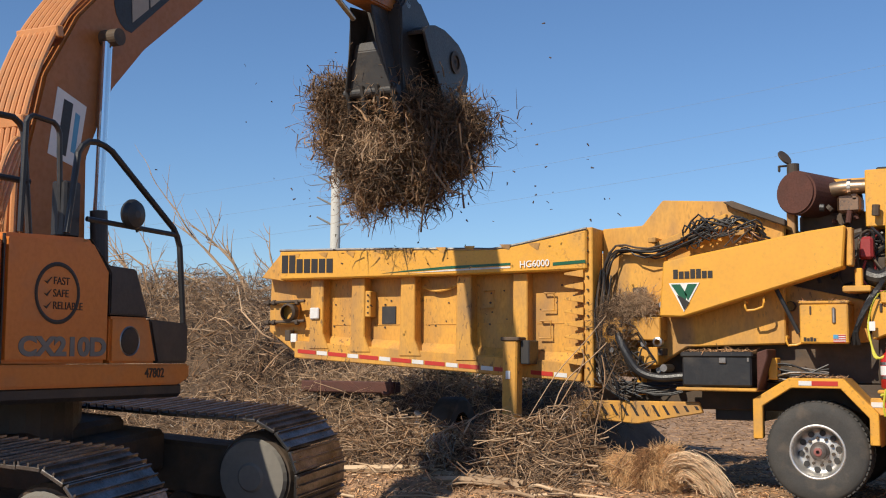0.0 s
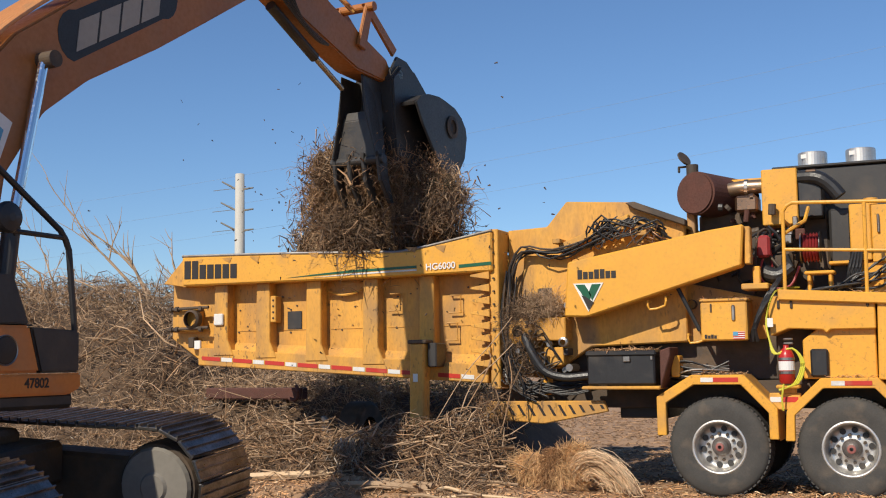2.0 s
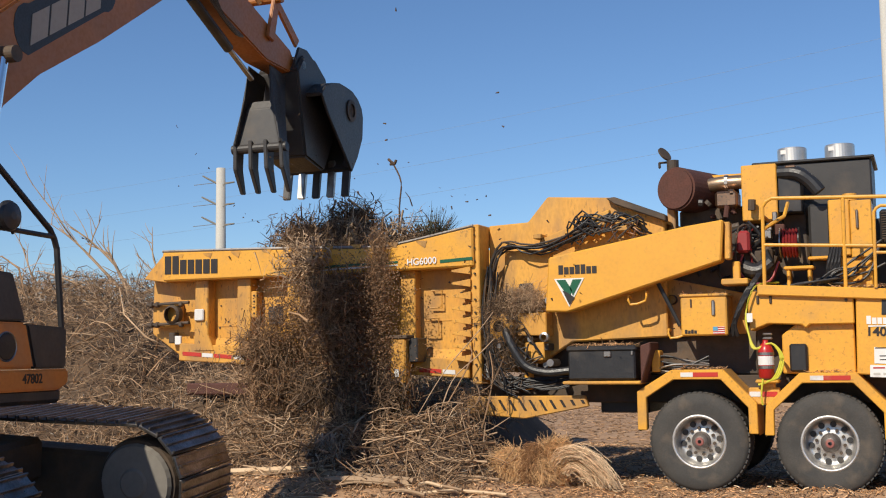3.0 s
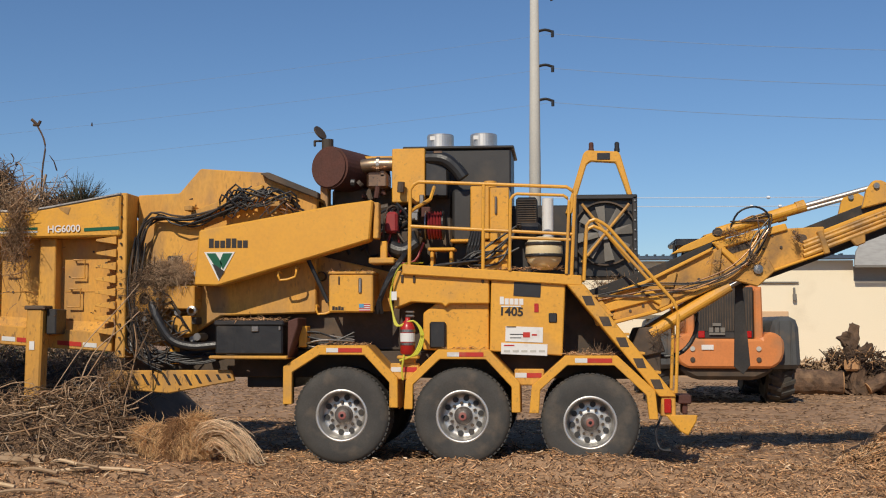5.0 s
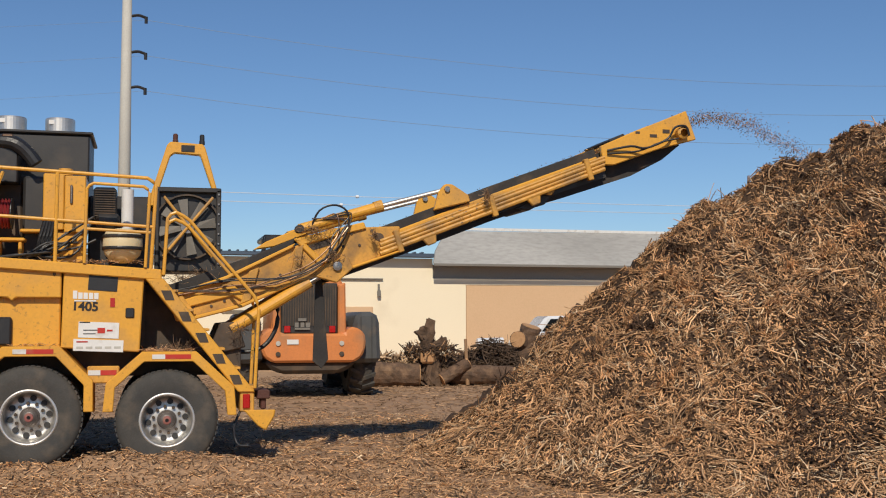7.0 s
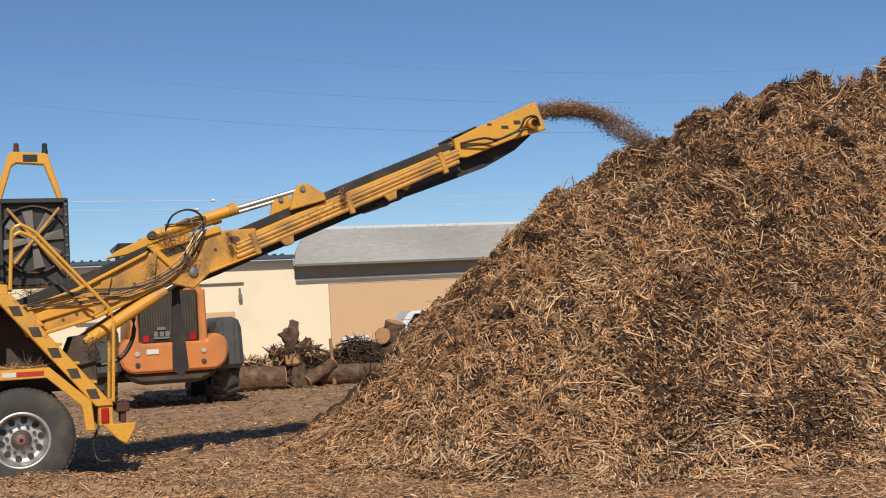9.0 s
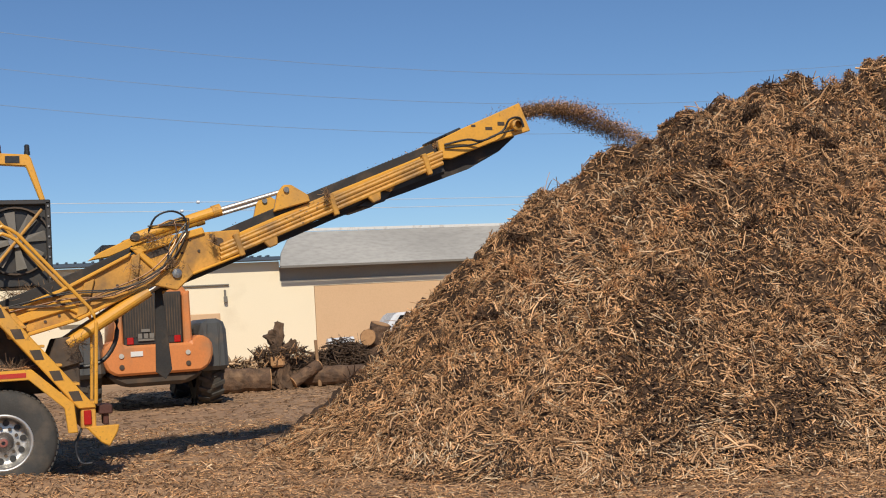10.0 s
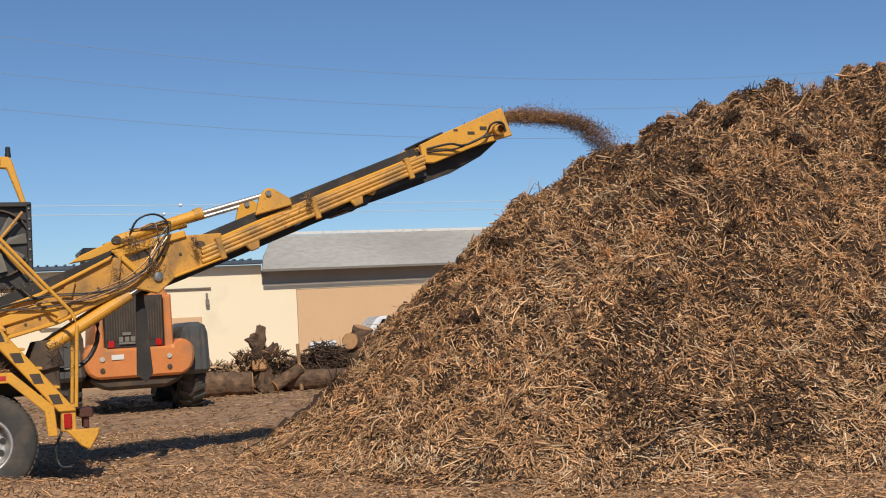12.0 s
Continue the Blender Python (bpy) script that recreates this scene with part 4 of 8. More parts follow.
for k in range(16):
    x, z = mr.uniform(-3.95, -3.3), mr.uniform(1.4, 2.1)
    p = [(x + mr.uniform(-.16, .16) * q, 13.30 + mr.uniform(-.05, .05), z + mr.uniform(-.18, .18) * q) for q in (0, 1, 1.4, 1.8)]
    ap("short_hose", tube(p, r=mr.uniform(.007, .013), n=6, soft=3), mr.choice([BLACKP, DARK, DARK]), mill)
for k in range(14):
    x, z = mr.uniform(-2.95, -2.15), mr.uniform(2.94, 3.12)
    p = [(x + mr.uniform(-.14, .14) * q, 13.38 + mr.uniform(-.05, .04), z + mr.uniform(-.08, .08) * q) for q in (0, 1, 1.5, 2.0)]
    ap("short_hose", tube(p, r=mr.uniform(.006, .011), n=6, soft=3), mr.choice([BLACKP, DARK, COPPER]), mill)
for x, z, w in ((-2.95, 3.02, 0.12), (-2.55, 3.10, 0.10), (-2.3, 3.02, 0.14), (-3.35, 2.98, 0.10)):
    ap("hose_clamp", B((x, x + w, 13.36, 13.62, z, z + 0.06), bevel=0.008), YELC, mill)
ap("suction_hose", tube([(-3.72, 13.3, 1.9), (-3.62, 13.22, 1.72), (-3.45, 13.22, 1.45), (-3.2, 13.24, 1.36), (-2.9, 13.28, 1.38)], r=0.05, n=10), BLACKP, gr, "thick ribbed black suction hose")
for k in range(9):
    j = lambda s: hr.uniform(-s, s)
    ap("steel_line", tube([(-2.0, 13.5 + j(.05), 1.42 + j(.12)), (-1.7, 13.42 + j(.04), 1.46 + j(.12)), (-1.3, 13.5, 1.44 + j(.1))], r=0.012, n=6), STEEL if k % 3 == 0 else BLACKP, gr)
ap("valve_block", B((-1.95, -1.85, 13.4, 13.6, 1.35, 1.6)), YEL, gr)
ap("valve_block", B((-3.5, -3.42, 13.35, 13.5, 1.15, 1.4)), YEL, gr)
tb = ap("tool_box", B((-2.88, -2.08, 13.14, 13.52, 1.27, 1.62), bevel=0.018), BLACKP, gr, "black tool box in a yellow tray")
ap("lid", B((-2.90, -2.06, 13.12, 13.54, 1.60, 1.665), bevel=0.018), BLACKP, tb)
ap("latch", B((-2.45, -2.36, 13.115, 13.135, 1.53, 1.6)), STEEL, tb, "bright steel latch")
ap("latch", B((-2.13, -2.1, 13.125, 13.14, 1.55, 1.6)), STEEL, tb, "bright steel latch")
ap("tray", B((-2.95, -2.02, 13.12, 13.6, 1.215, 1.255)), YELD, tb)
ap("tray_end", PZ([(-2.02, 1.22), (-1.9, 1.6), (-1.9, 1.7), (-2.02, 1.66)], 13.14, 13.6), RUST, tb)
cb = ap("control_box", B((-1.56, -1.04, 13.25, 13.66, 1.76, 2.20), bevel=0.015), YEL, gr, "yellow equipment box with a steel latch")
ap("box_lid", B((-1.57, -1.03, 13.24, 13.67, 2.20, 2.235)), YELD, cb)
ap("door_latch", B((-1.21, -1.17, 13.225, 13.25, 1.98, 2.16)), STEEL, cb)
ap("hinge", B((-1.45, -1.43, 13.235, 13.25, 2.08, 2.18)), DARK, cb)
fs = ap("flag_sticker", B((-1.20, -1.07, 13.243, 13.249, 1.772, 1.858), bevel=0), WHITE, cb, "small striped flag sticker")
for k in range(4):
    ap("flag_stripe", B((-1.20, -1.07, 13.239, 13.2425, 1.772 + k * 0.024, 1.783 + k * 0.024), bevel=0), RED, fs)
ap("flag_field", B((-1.20, -1.145, 13.2375, 13.2388, 1.815, 1.858), bevel=0), BLUE, fs)
word_bars("small_mark", -1.52, -1.38, 1.785, 1.83, 13.247, 4, INK, cb, 0.0, "", 4)
lp = ap("slotted_plate", PZ([(-4.22, 1.07), (-2.75, 1.08), (-2.70, 0.95), (-3.5, 0.80), (-4.28, 0.86)], 13.34, 13.42), YELD, gr, "slotted yellow deflector plate")
for k in range(11):
    x = -4.1 + k * 0.13
    h = 0.13 if k < 7 else 0.13 - 0.022 * (k - 6)
    ap("slot", PZ([(x, 1.03), (x + 0.034, 1.03), (x + 0.034 + h * 0.6, 1.03 - h), (x + h * 0.6, 1.03 - h)], 13.333, 13.3405, 0), INK, lp)
ap("drop_chute", B((-2.7, -2.1, 13.9, 15.2, 0.85, 1.1)), BLACK, gr)

# wheels and fenders
tread = [(0.30, 13.30), (0.42, 13.275), (0.51, 13.285), (0.545, 13.31), (0.56, 13.35), (0.56, 13.66), (0.54, 13.72), (0.42, 13.74), (0.30, 13.73)]


def wheel(x, z, dy=0.0):
    ty = ap("tyre", lathe([(r, y + dy) for r, y in tread], 56, "y", (x, 0, z)), RUBBER, gr, "dusty black truck tyre", smooth=True)
    bm = bmesh.new()
    for k in range(56):
        a = 2 * math.pi * (k + 0.5) / 56
        m = Matrix.Translation((x, 13.5 + dy, z)) @ Matrix.Rotation(-a, 4, "Y")
        for s in (-1, 1):
            v = bmesh.ops.create_cube(bm, size=1)["verts"]
            for p in v:
                p.co = m @ Vector((0.557 + p.co.x * 0.016, s * 0.13 + p.co.y * 0.11 + p.co.x * 0, p.co.z * 0.042))
    ap("tread_block", bm, RUBBER, ty)["kind"] = "stuff"
    if dy:
        return
    rim = ap("rim", lathe([(0.308, 13.30), (0.295, 13.285), (0.275, 13.30), (0.265, 13.36), (0.255, 13.46), (0.20, 13.475), (0.13, 13.455), (0.10, 13.45)], 40, "y", (x, 0, z)), ALU, ty, "polished alloy wheel rim", smooth=True)
    for k in range(10):
        a = 2 * math.pi * k / 10 + 0.15
        cx, cz = x + 0.205 * math.cos(a), z + 0.205 * math.sin(a)
        ap("hand_hole", C(((cx, 13.450, cz), (cx, 13.48, cz), 0.034), n=14), BLACK, rim)
        a += 0.31
        cx, cz = x + 0.15 * math.cos(a), z + 0.15 * math.sin(a)
        ap("wheel_nut", C(((cx, 13.425, cz), (cx, 13.465, cz), 0.019), n=6), DARK, rim)
    ap("hub", lathe([(0.045, 13.33), (0.06, 13.335), (0.085, 13.36), (0.09, 13.40), (0.105, 13.42), (0.11, 13.46)], 24, "y", (x, 0, z)), HUBGREY, rim, "greasy grey hub with a reddish centre")
    ap("hub_cap", lathe([(0.02, 13.318), (0.045, 13.322), (0.05, 13.335)], 16, "y", (x, 0, z)), HUBRED, rim)


for x, z in ((-1.41, 0.56), (0.0, 0.56), (1.46, 0.50)):
    wheel(x, z)
    wheel(x, z, 1.95)
for x, dz in ((-1.41, 0.0), (0.0, -0.045), (1.46, -0.11)):
    o = [(-0.68, 0.69), (-0.68, 1.13), (-0.28, 1.375), (0.31, 1.375), (0.665, 1.0), (0.67, 0.66)]
    i = [(0.57, 0.66), (0.57, 0.95), (0.275, 1.265), (-0.255, 1.265), (-0.575, 1.06), (-0.575, 0.69)]
    if x == 0.0:
        o[0], o[1], i[4], i[5] = (-0.67, 0.69), (-0.65, 1.02), (-0.565, 0.97), (-0.57, 0.69)
    if x == 1.46:
        o[0], o[1], i[4], i[5] = (-0.69, 0.72), (-0.66, 1.03), (-0.565, 0.98), (-0.58, 0.72)
        o[4], o[5], i[0], i[1] = (0.73, 0.98), (0.76, 0.66), (0.66, 0.66), (0.63, 0.93)
    fd = ap("fender", PZ([(x + a, b + dz) for a, b in o + i], 13.22, 13.30, 0.008), YEL, gr, "angular yellow wheel fender")
    bm = bmesh.new()
    for (a, b), (c, d) in zip(o, o[1:]):
        PZ([(x + a, b + dz - 0.02), (x + c, d + dz - 0.02), (x + c, d + dz), (x + a, b + dz)], 13.30, 13.80, 0, bm)
    ap("fender_top", bm, YELD, fd)
    ap("tape_strip", B((x - 0.17, x - 0.03, 13.214, 13.219, 1.295 + dz, 1.345 + dz), bevel=0), WHITET, fd)
    ap("tape_strip", B((x - 0.03, x + 0.25, 13.214, 13.219, 1.295 + dz, 1.345 + dz), bevel=0), REDT, fd)
for x0, dz in ((-0.82, 0.0), (0.62, -0.06)):
    ln = ap("fender_link", B((x0 - 0.02, x0 + 0.32, 13.30, 13.36, 0.98 + dz, 1.17 + dz)), YELD, gr)
    ap("tape_strip", B((x0 - 0.01, x0 + 0.12, 13.294, 13.299, 1.07 + dz, 1.125 + dz), bevel=0), WHITET, ln)
    ap("tape_strip", B((x0 + 0.12, x0 + 0.29, 13.294, 13.299, 1.07 + dz, 1.125 + dz), bevel=0), REDT, ln)

# engine deck
enc = ap("fuel_enclosure", PZ([(-0.83, 2.25), (0.31, 2.18), (0.31, 1.86), (-0.16, 1.86), (-0.2, 1.82), (-0.24, 1.86), (-0.6, 1.88), (-0.80, 1.80)], 13.33, 13.74), YEL, gr, "yellow service panel with hinges")
ap("lower_box", PZ([(-0.47, 1.32), (0.3, 1.31), (0.3, 1.88), (-0.3, 1.88), (-0.47, 1.75)], 13.42, 13.74), YEL, enc)
for x in (-0.72, -0.58, 0.22):
    ap("hinge", B((x, x + 0.03, 13.31, 13.33, 2.10, 2.2)), DARK, enc)
dr_ = ap("cabinet_door", PZ([(0.335, 2.17), (1.19, 2.115), (1.15, 1.26), (0.315, 1.31)], 13.32, 13.74), YEL, gr, "yellow cabinet with warning stickers")
ap("instrument_panel", PZ([(0.60, 2.12), (0.91, 2.10), (0.90, 1.93), (0.59, 1.95)], 13.312, 13.319, 0), BLACKP, dr_, "dark instrument panel")
word_bars("owner_mark", 0.43, 0.71, 1.85, 1.94, 13.316, 5, WHITE, dr_, -0.02, "white lettering shown as blocks", 6)
ap("owner_line", B((0.45, 0.68, 13.313, 13.317, 1.82, 1.835), bevel=0), WHITE, dr_)
at_world(text("1405", 0.135, INK, dr_, on_side(0.42, 13.316, 1.70, -2), "number_lettering", 0.002, 1.05, 0.004, "dark green number"))
st = ap("warning_sticker", PZ([(0.50, 1.60), (0.93, 1.585), (0.925, 1.41), (0.495, 1.425)], 13.313, 13.318, 0), WHITE, dr_, "white warning sticker with red print")
ap("sticker_print", B((0.70, 0.78, 13.310, 13.3125, 1.47, 1.53), (0.80, 0.86, 13.310, 13.3125, 1.49, 1.51), bevel=0), REDT, st)
ap("sticker_print", B((0.51, 0.62, 13.310, 13.3125, 1.585, 1.597), (0.55, 0.7, 13.310, 13.3125, 1.5, 1.51), (0.55, 0.68, 13.310, 13.3125, 1.46, 1.47), bevel=0), INK, st)
st = ap("warning_sticker", PZ([(0.45, 1.41), (0.98, 1.39), (0.975, 1.26), (0.445, 1.28)], 13.313, 13.318, 0), WHITE, dr_, "white warning sticker with grey print")
ap("sticker_print", B((0.48, 0.6, 13.310, 13.3125, 1.37, 1.385), bevel=0), RED, st)
for k in range(5):
    ap("print_line", B((0.48 + 0.1 * k, 0.55 + 0.1 * k, 13.310, 13.3125, 1.30, 1.325), bevel=0), POLE, st)
ap("small_red_tag", B((0.83, 0.88, 13.312, 13.318, 1.76, 1.86), bevel=0), RED, dr_)
ap("door_lock", B((0.995, 1.09, 13.30, 13.33, 1.64, 1.75), bevel=0.01), BLACKP, dr_)
ap("small_box", B((-0.39, -0.2, 13.36, 13.42, 1.34, 1.65), bevel=0.02), BLACKP, gr, "black plastic document box")
ex = ap("fire_extinguisher", lathe([(0.06, 1.27), (0.085, 1.29), (0.085, 1.58), (0.06, 1.64), (0.03, 1.67), (0.03, 1.70)], 20, "z", (-0.63, 13.24, 0)), RED, gr, "red fire extinguisher", smooth=True)
ap("bracket_band", lathe([(0.09, 1.38), (0.09, 1.41)], 20, "z", (-0.63, 13.24, 0)), STEEL, ex)
ap("bracket_band", lathe([(0.09, 1.53), (0.09, 1.56)], 20, "z", (-0.63, 13.24, 0)), STEEL, ex)
ap("paper_label", lathe([(0.087, 1.42), (0.0875, 1.52)], 20, "z", (-0.63, 13.24, 0)), WHITE, ex)
ap("handle", B((-0.66, -0.55, 13.22, 13.26, 1.70, 1.73), (-0.66, -0.55, 13.22, 13.26, 1.75, 1.775)), STEEL, ex)
ap("bracket_foot", B((-0.75, -0.5, 13.2, 13.4, 1.22, 1.26), (-0.72, -0.55, 13.32, 13.4, 1.05, 1.25)), YEL, gr)
for k in range(3):
    ap("yellow_air_hose", tube([(-0.72, 13.22, 1.2 + k * .02), (-0.55 + k * .02, 13.2, 1.28), (-0.47 + k * .015, 13.2, 1.5), (-0.56, 13.2, 1.66), (-0.72 - k * .015, 13.2, 1.6), (-0.8, 13.22, 1.75), (-0.83, 13.25, 2.0), (-0.72, 13.28, 2.3), (-0.5, 13.6, 2.35)], r=0.011, n=6), HOSEY, gr)
ap("drop_line", tube([(-0.66, 13.2, 1.3), (-0.69, 13.2, 1.1), (-0.68, 13.22, 0.98)], r=0.011, n=6), HOSEY, gr)
ap("paper_tag", B((-0.84, -0.76, 13.245, 13.25, 1.9, 2.0), bevel=0), WHITE, gr)
for k in range(5):
    j = lambda s: hr.uniform(-s, s)
    ap("black_hose", tube([(-1.0 + j(.05), 13.4, 1.75), (-0.92 + j(.04), 13.33, 2.0 + j(.05)), (-0.8 + j(.05), 13.35, 2.28), (-0.68 + j(.05), 13.5, 2.45)], r=0.022, n=7), BLACKP, gr)
deck = ap("platform", PZ([(-0.70, 2.32), (1.38, 2.18), (1.38, 2.06), (-0.70, 2.20)], 13.27, 14.05), YEL, gr, "yellow service platform edge")
ap("back_deck", B((-1.2, 1.3, 14.0, 15.6, 2.08, 2.2)), DARK, gr)
ap("small_step", B((-1.1, -0.8, 13.3, 13.7, 2.33, 2.4), (-0.98, -0.9, 13.4, 13.5, 2.38, 2.6)), YEL, gr)
ap("platform_seat", B((-0.45, -0.12, 13.7, 13.95, 2.5, 2.54), (-0.42, -0.38, 13.72, 13.93, 2.28, 2.5), (-0.19, -0.15, 13.72, 13.93, 2.27, 2.5)), YEL, gr)
R = 0.021
ap("guard_rail", tube(bent([(-0.62, 13.3, 2.3), (-0.61, 13.3, 3.29), (1.31, 13.3, 3.20), (1.26, 13.3, 2.18)], 0.1), r=R, n=8, soft=1), YEL, gr, "yellow pipe guard rail")
ap("guard_rail", tube([(-0.62, 13.3, 2.765), (1.29, 13.3, 2.655)], r=R * .9, n=8, soft=1), YEL, gr)
ap("guard_rail", tube([(0.24, 13.3, 2.25), (0.25, 13.3, 3.25)], r=R, n=8, soft=1), YEL, gr)
ap("guard_rail", tube(bent([(0.55, 13.26, 2.24), (0.565, 13.26, 3.13), (1.24, 13.26, 3.10), (1.2, 13.26, 2.2)], 0.07), r=R * .85, n=8, soft=1), YEL, gr)
ap("guard_rail", tube([(0.57, 13.26, 2.62), (1.25, 13.26, 2.59)], r=R * .8, n=8, soft=1), YEL, gr)
ap("guard_rail", tube(bent([(-0.62, 13.3, 3.1), (-0.62, 14.0, 3.1)], 0.1), r=R, n=8, soft=1), YEL, gr)
ap("rail_brace", tube([(-0.6, 13.32, 2.95), (-0.42, 13.7, 3.12), (-0.4, 13.95, 3.3)], r=0.022, n=6, soft=1), YEL, gr)
# engine and everything on the deck
eng = ap("engine", B((-1.75, -0.2, 14.35, 15.5, 2.2, 3.35), (-1.0, -0.6, 13.95, 14.3, 2.35, 2.8), bevel=0.04), DARK, gr, "dark greasy diesel engine")
er = random.Random(11)
for k in range(46):
    x, y, z = er.uniform(-1.5, -0.55), er.uniform(13.85, 14.3), er.uniform(2.35, 3.4)
    w, h = er.uniform(0.03, 0.14), er.uniform(0.03, 0.14)
    ap("engine_fitting", B((x, x + w, y, y + 0.12, z, z + h), bevel=0.01) if k % 2 else C(((x, y, z), (x + er.uniform(-.15, .15), y, z + er.uniform(-.15, .15)), er.uniform(.015, .05)), n=8), er.choice([DARK, DARK, BLACKP, BLACKP, STEEL, RUST]), eng)
for k in range(16):
    p = [(er.uniform(-1.3, -0.6), er.uniform(13.7, 14.2), er.uniform(2.3, 3.1)) for _ in range(4)]
    ap("engine_hose", tube(p, r=er.uniform(.008, .022), n=6), er.choice([BLACKP, BLACKP, DARK, HOSER]), eng)
ap("red_filter", B((-0.98, -0.82, 13.7, 13.85, 2.72, 2.98), bevel=0.03), HOSER, eng, "dark red oil filter block")
ap("red_tube", tube([(-0.9, 13.68, 2.7), (-0.94, 13.66, 2.5), (-0.8, 13.66, 2.36), (-0.6, 13.66, 2.38), (-0.5, 13.7, 2.6)], r=0.014, n=6), HOSER, eng)
ap("air_intake", tube([(-0.9, 13.75, 2.55), (-0.75, 13.72, 2.5), (-0.6, 13.75, 2.6)], r=0.09, n=12), BLACKP, eng)
mf = ap("muffler", C(((-1.70, 13.95, 3.56), (-1.32, 14.95, 3.56), 0.265), n=32), RUST, gr, "rusty red round exhaust muffler")
ap("muffler_end", C(((-1.715, 13.93, 3.56), (-1.705, 13.955, 3.56), 0.245), n=32), RUST, mf)
ap("stack_pipe", C(((-1.78, 14.2, 3.75), (-1.78, 14.2, 3.95), 0.075), n=16), DARK, mf)
ap("rain_flap", C(((-1.885, 14.2, 4.03), (-1.868, 14.192, 4.042), 0.10), n=20), DARK, mf, "raised rain flap")
ap("flap_arm", B((-1.95, -1.8, 14.18, 14.22, 3.92, 3.945), (-1.96, -1.93, 14.18, 14.22, 3.86, 3.945)), DARK, mf)
ap("muffler_stand", B((-1.85, -1.75, 14.1, 14.3, 3.05, 3.4)), YELD, mf)
ap("exhaust_pipe", tube([(-1.4, 14.25, 3.60), (-1.2, 14.2, 3.62), (-0.9, 14.2, 3.62), (-0.76, 14.25, 3.6)], r=0.085, n=14), PIPE, gr, "heat-stained exhaust pipe", smooth=True)
ap("pipe_clamp", C(((-1.15, 14.2, 3.62), (-1.11, 14.2, 3.62), 0.10), n=14), STEEL, gr)
ap("turbo_cover", B((-1.25, -0.98, 14.0, 14.3, 3.3, 3.5), (-1.1, -1.0, 14.0, 14.2, 3.42, 3.52), bevel=0.03), COPPER, gr)
ap("intake_box", B((-0.93, -0.52, 14.0, 14.6, 3.12, 3.79), (-1.4, -0.93, 14.4, 15.0, 3.68, 3.76)), YEL, gr, "yellow engine hood panel")
ap("hood_shade_panel", B((-0.52, -0.25, 14.05, 14.6, 3.2, 3.74)), BLACKP, gr)
ap("charge_pipe", tube([(-0.5, 14.1, 3.68), (-0.3, 14.05, 3.66), (-0.15, 14.05, 3.55), (-0.05, 14.05, 3.42)], r=0.085, n=12), BLACKP, gr)
ap("small_brass_cap", B((-0.42, -0.3, 14.0, 14.1, 3.72, 3.76)), COPPER, gr)
rad = ap("radiator_housing", B((-0.80, 0.52, 14.5, 15.6, 2.9, 3.85), bevel=0.02), BLACK, gr, "black radiator housing")
ap("top_flange", B((-0.86, 0.56, 14.46, 15.64, 3.85, 3.885)), BLACK, rad)
for x in (-0.40, 0.16):
    sk = ap("air_cleaner_cap", lathe([(0.17, 3.885), (0.175, 3.90), (0.175, 4.05), (0.165, 4.065), (0.05, 4.07)], 32, "z", (x, 14.72, 0)), ALU, gr, "bright round air cleaner cap", smooth=False)
    ap("cap_sticker", B((x - 0.12, x - 0.04, 14.555, 14.565, 3.98, 4.03), bevel=0), WHITE, sk)
cab = ap("oil_tank_cabinet", B((0.05, 0.28, 13.9, 14.4, 2.65, 3.30), (0.285, 0.52, 13.9, 14.4, 2.62, 3.28)), YEL, gr, "tall yellow cabinet")
ap("cabinet_latch", B((0.345, 0.375, 13.87, 13.9, 2.95, 3.17)), STEEL, cab)
ap("filler_cap", C(((0.28, 14.1, 3.3), (0.28, 14.1, 3.38), 0.08), n=16), YELD, cab)
ap("cabinet_base", B((0.02, 0.5, 13.95, 14.4, 2.2, 2.64), (-0.2, 0.05, 13.95, 14.2, 2.62, 2.66)), YEL, gr)
for k in range(9):
    j = lambda s: hr.uniform(-s, s)
    ap("deck_hose", tube([(-0.4 + j(.3), 13.85 + j(.1), 2.3), (-0.15 + j(.2), 13.7 + j(.1), 2.33 + j(.03)), (0.2 + j(.2), 13.75, 2.4 + j(.1)), (0.5 + j(.2), 13.8, 2.65 + j(.2))], r=0.014, n=6), hr.choice([BLACKP, BLACKP, DARK, HOSEO]), gr)
for k in range(4):
    ap("black_conduit", tube([(0.0 + k * .04, 13.9, 2.2), (0.02 + k * .04, 13.85, 2.5), (0.08 + k * .03, 13.85, 2.75)], r=0.022, n=7), BLACKP, gr)
reel = ap("hose_reel", lathe([(0.03, -0.49), (0.18, -0.49), (0.18, -0.475), (0.06, -0.47)], 28, "x", (0, 13.85, 2.82)), STEEL, gr, "steel hose reel wound with dark red hose")
for k in range(5):
    ap("hose_coil", lathe([(0.15, -0.46 + k * .035), (0.175, -0.45 + k * .035), (0.15, -0.43 + k * .035)], 24, "x", (0, 13.85, 2.82)), HOSER, reel)
ap("reel_side", lathe([(0.03, -0.28), (0.18, -0.28), (0.18, -0.27), (0.03, -0.27)], 28, "x", (0, 13.85, 2.82)), BLACKP, reel)
ap("fan_shroud", B((-0.2, 0.05, 14.2, 14.9, 2.3, 3.3), bevel=0.03), BLACK, gr)
comp = ap("compressor", B((0.60, 0.86, 13.9, 14.3, 2.78, 3.16), (0.64, 0.9, 13.85, 14.2, 2.68, 2.85), bevel=0.03), BLACKP, gr, "black air compressor")
for k in range(12):
    ap("cooling_fin", B((0.62, 0.85, 13.87, 13.9, 2.82 + k * .027, 2.83 + k * .027), bevel=0), DARK, comp)
ap("canister", C(((0.985, 13.95, 2.66), (0.985, 13.95, 3.14), 0.07), n=20), WHITET, gr, "white upright filter canister")
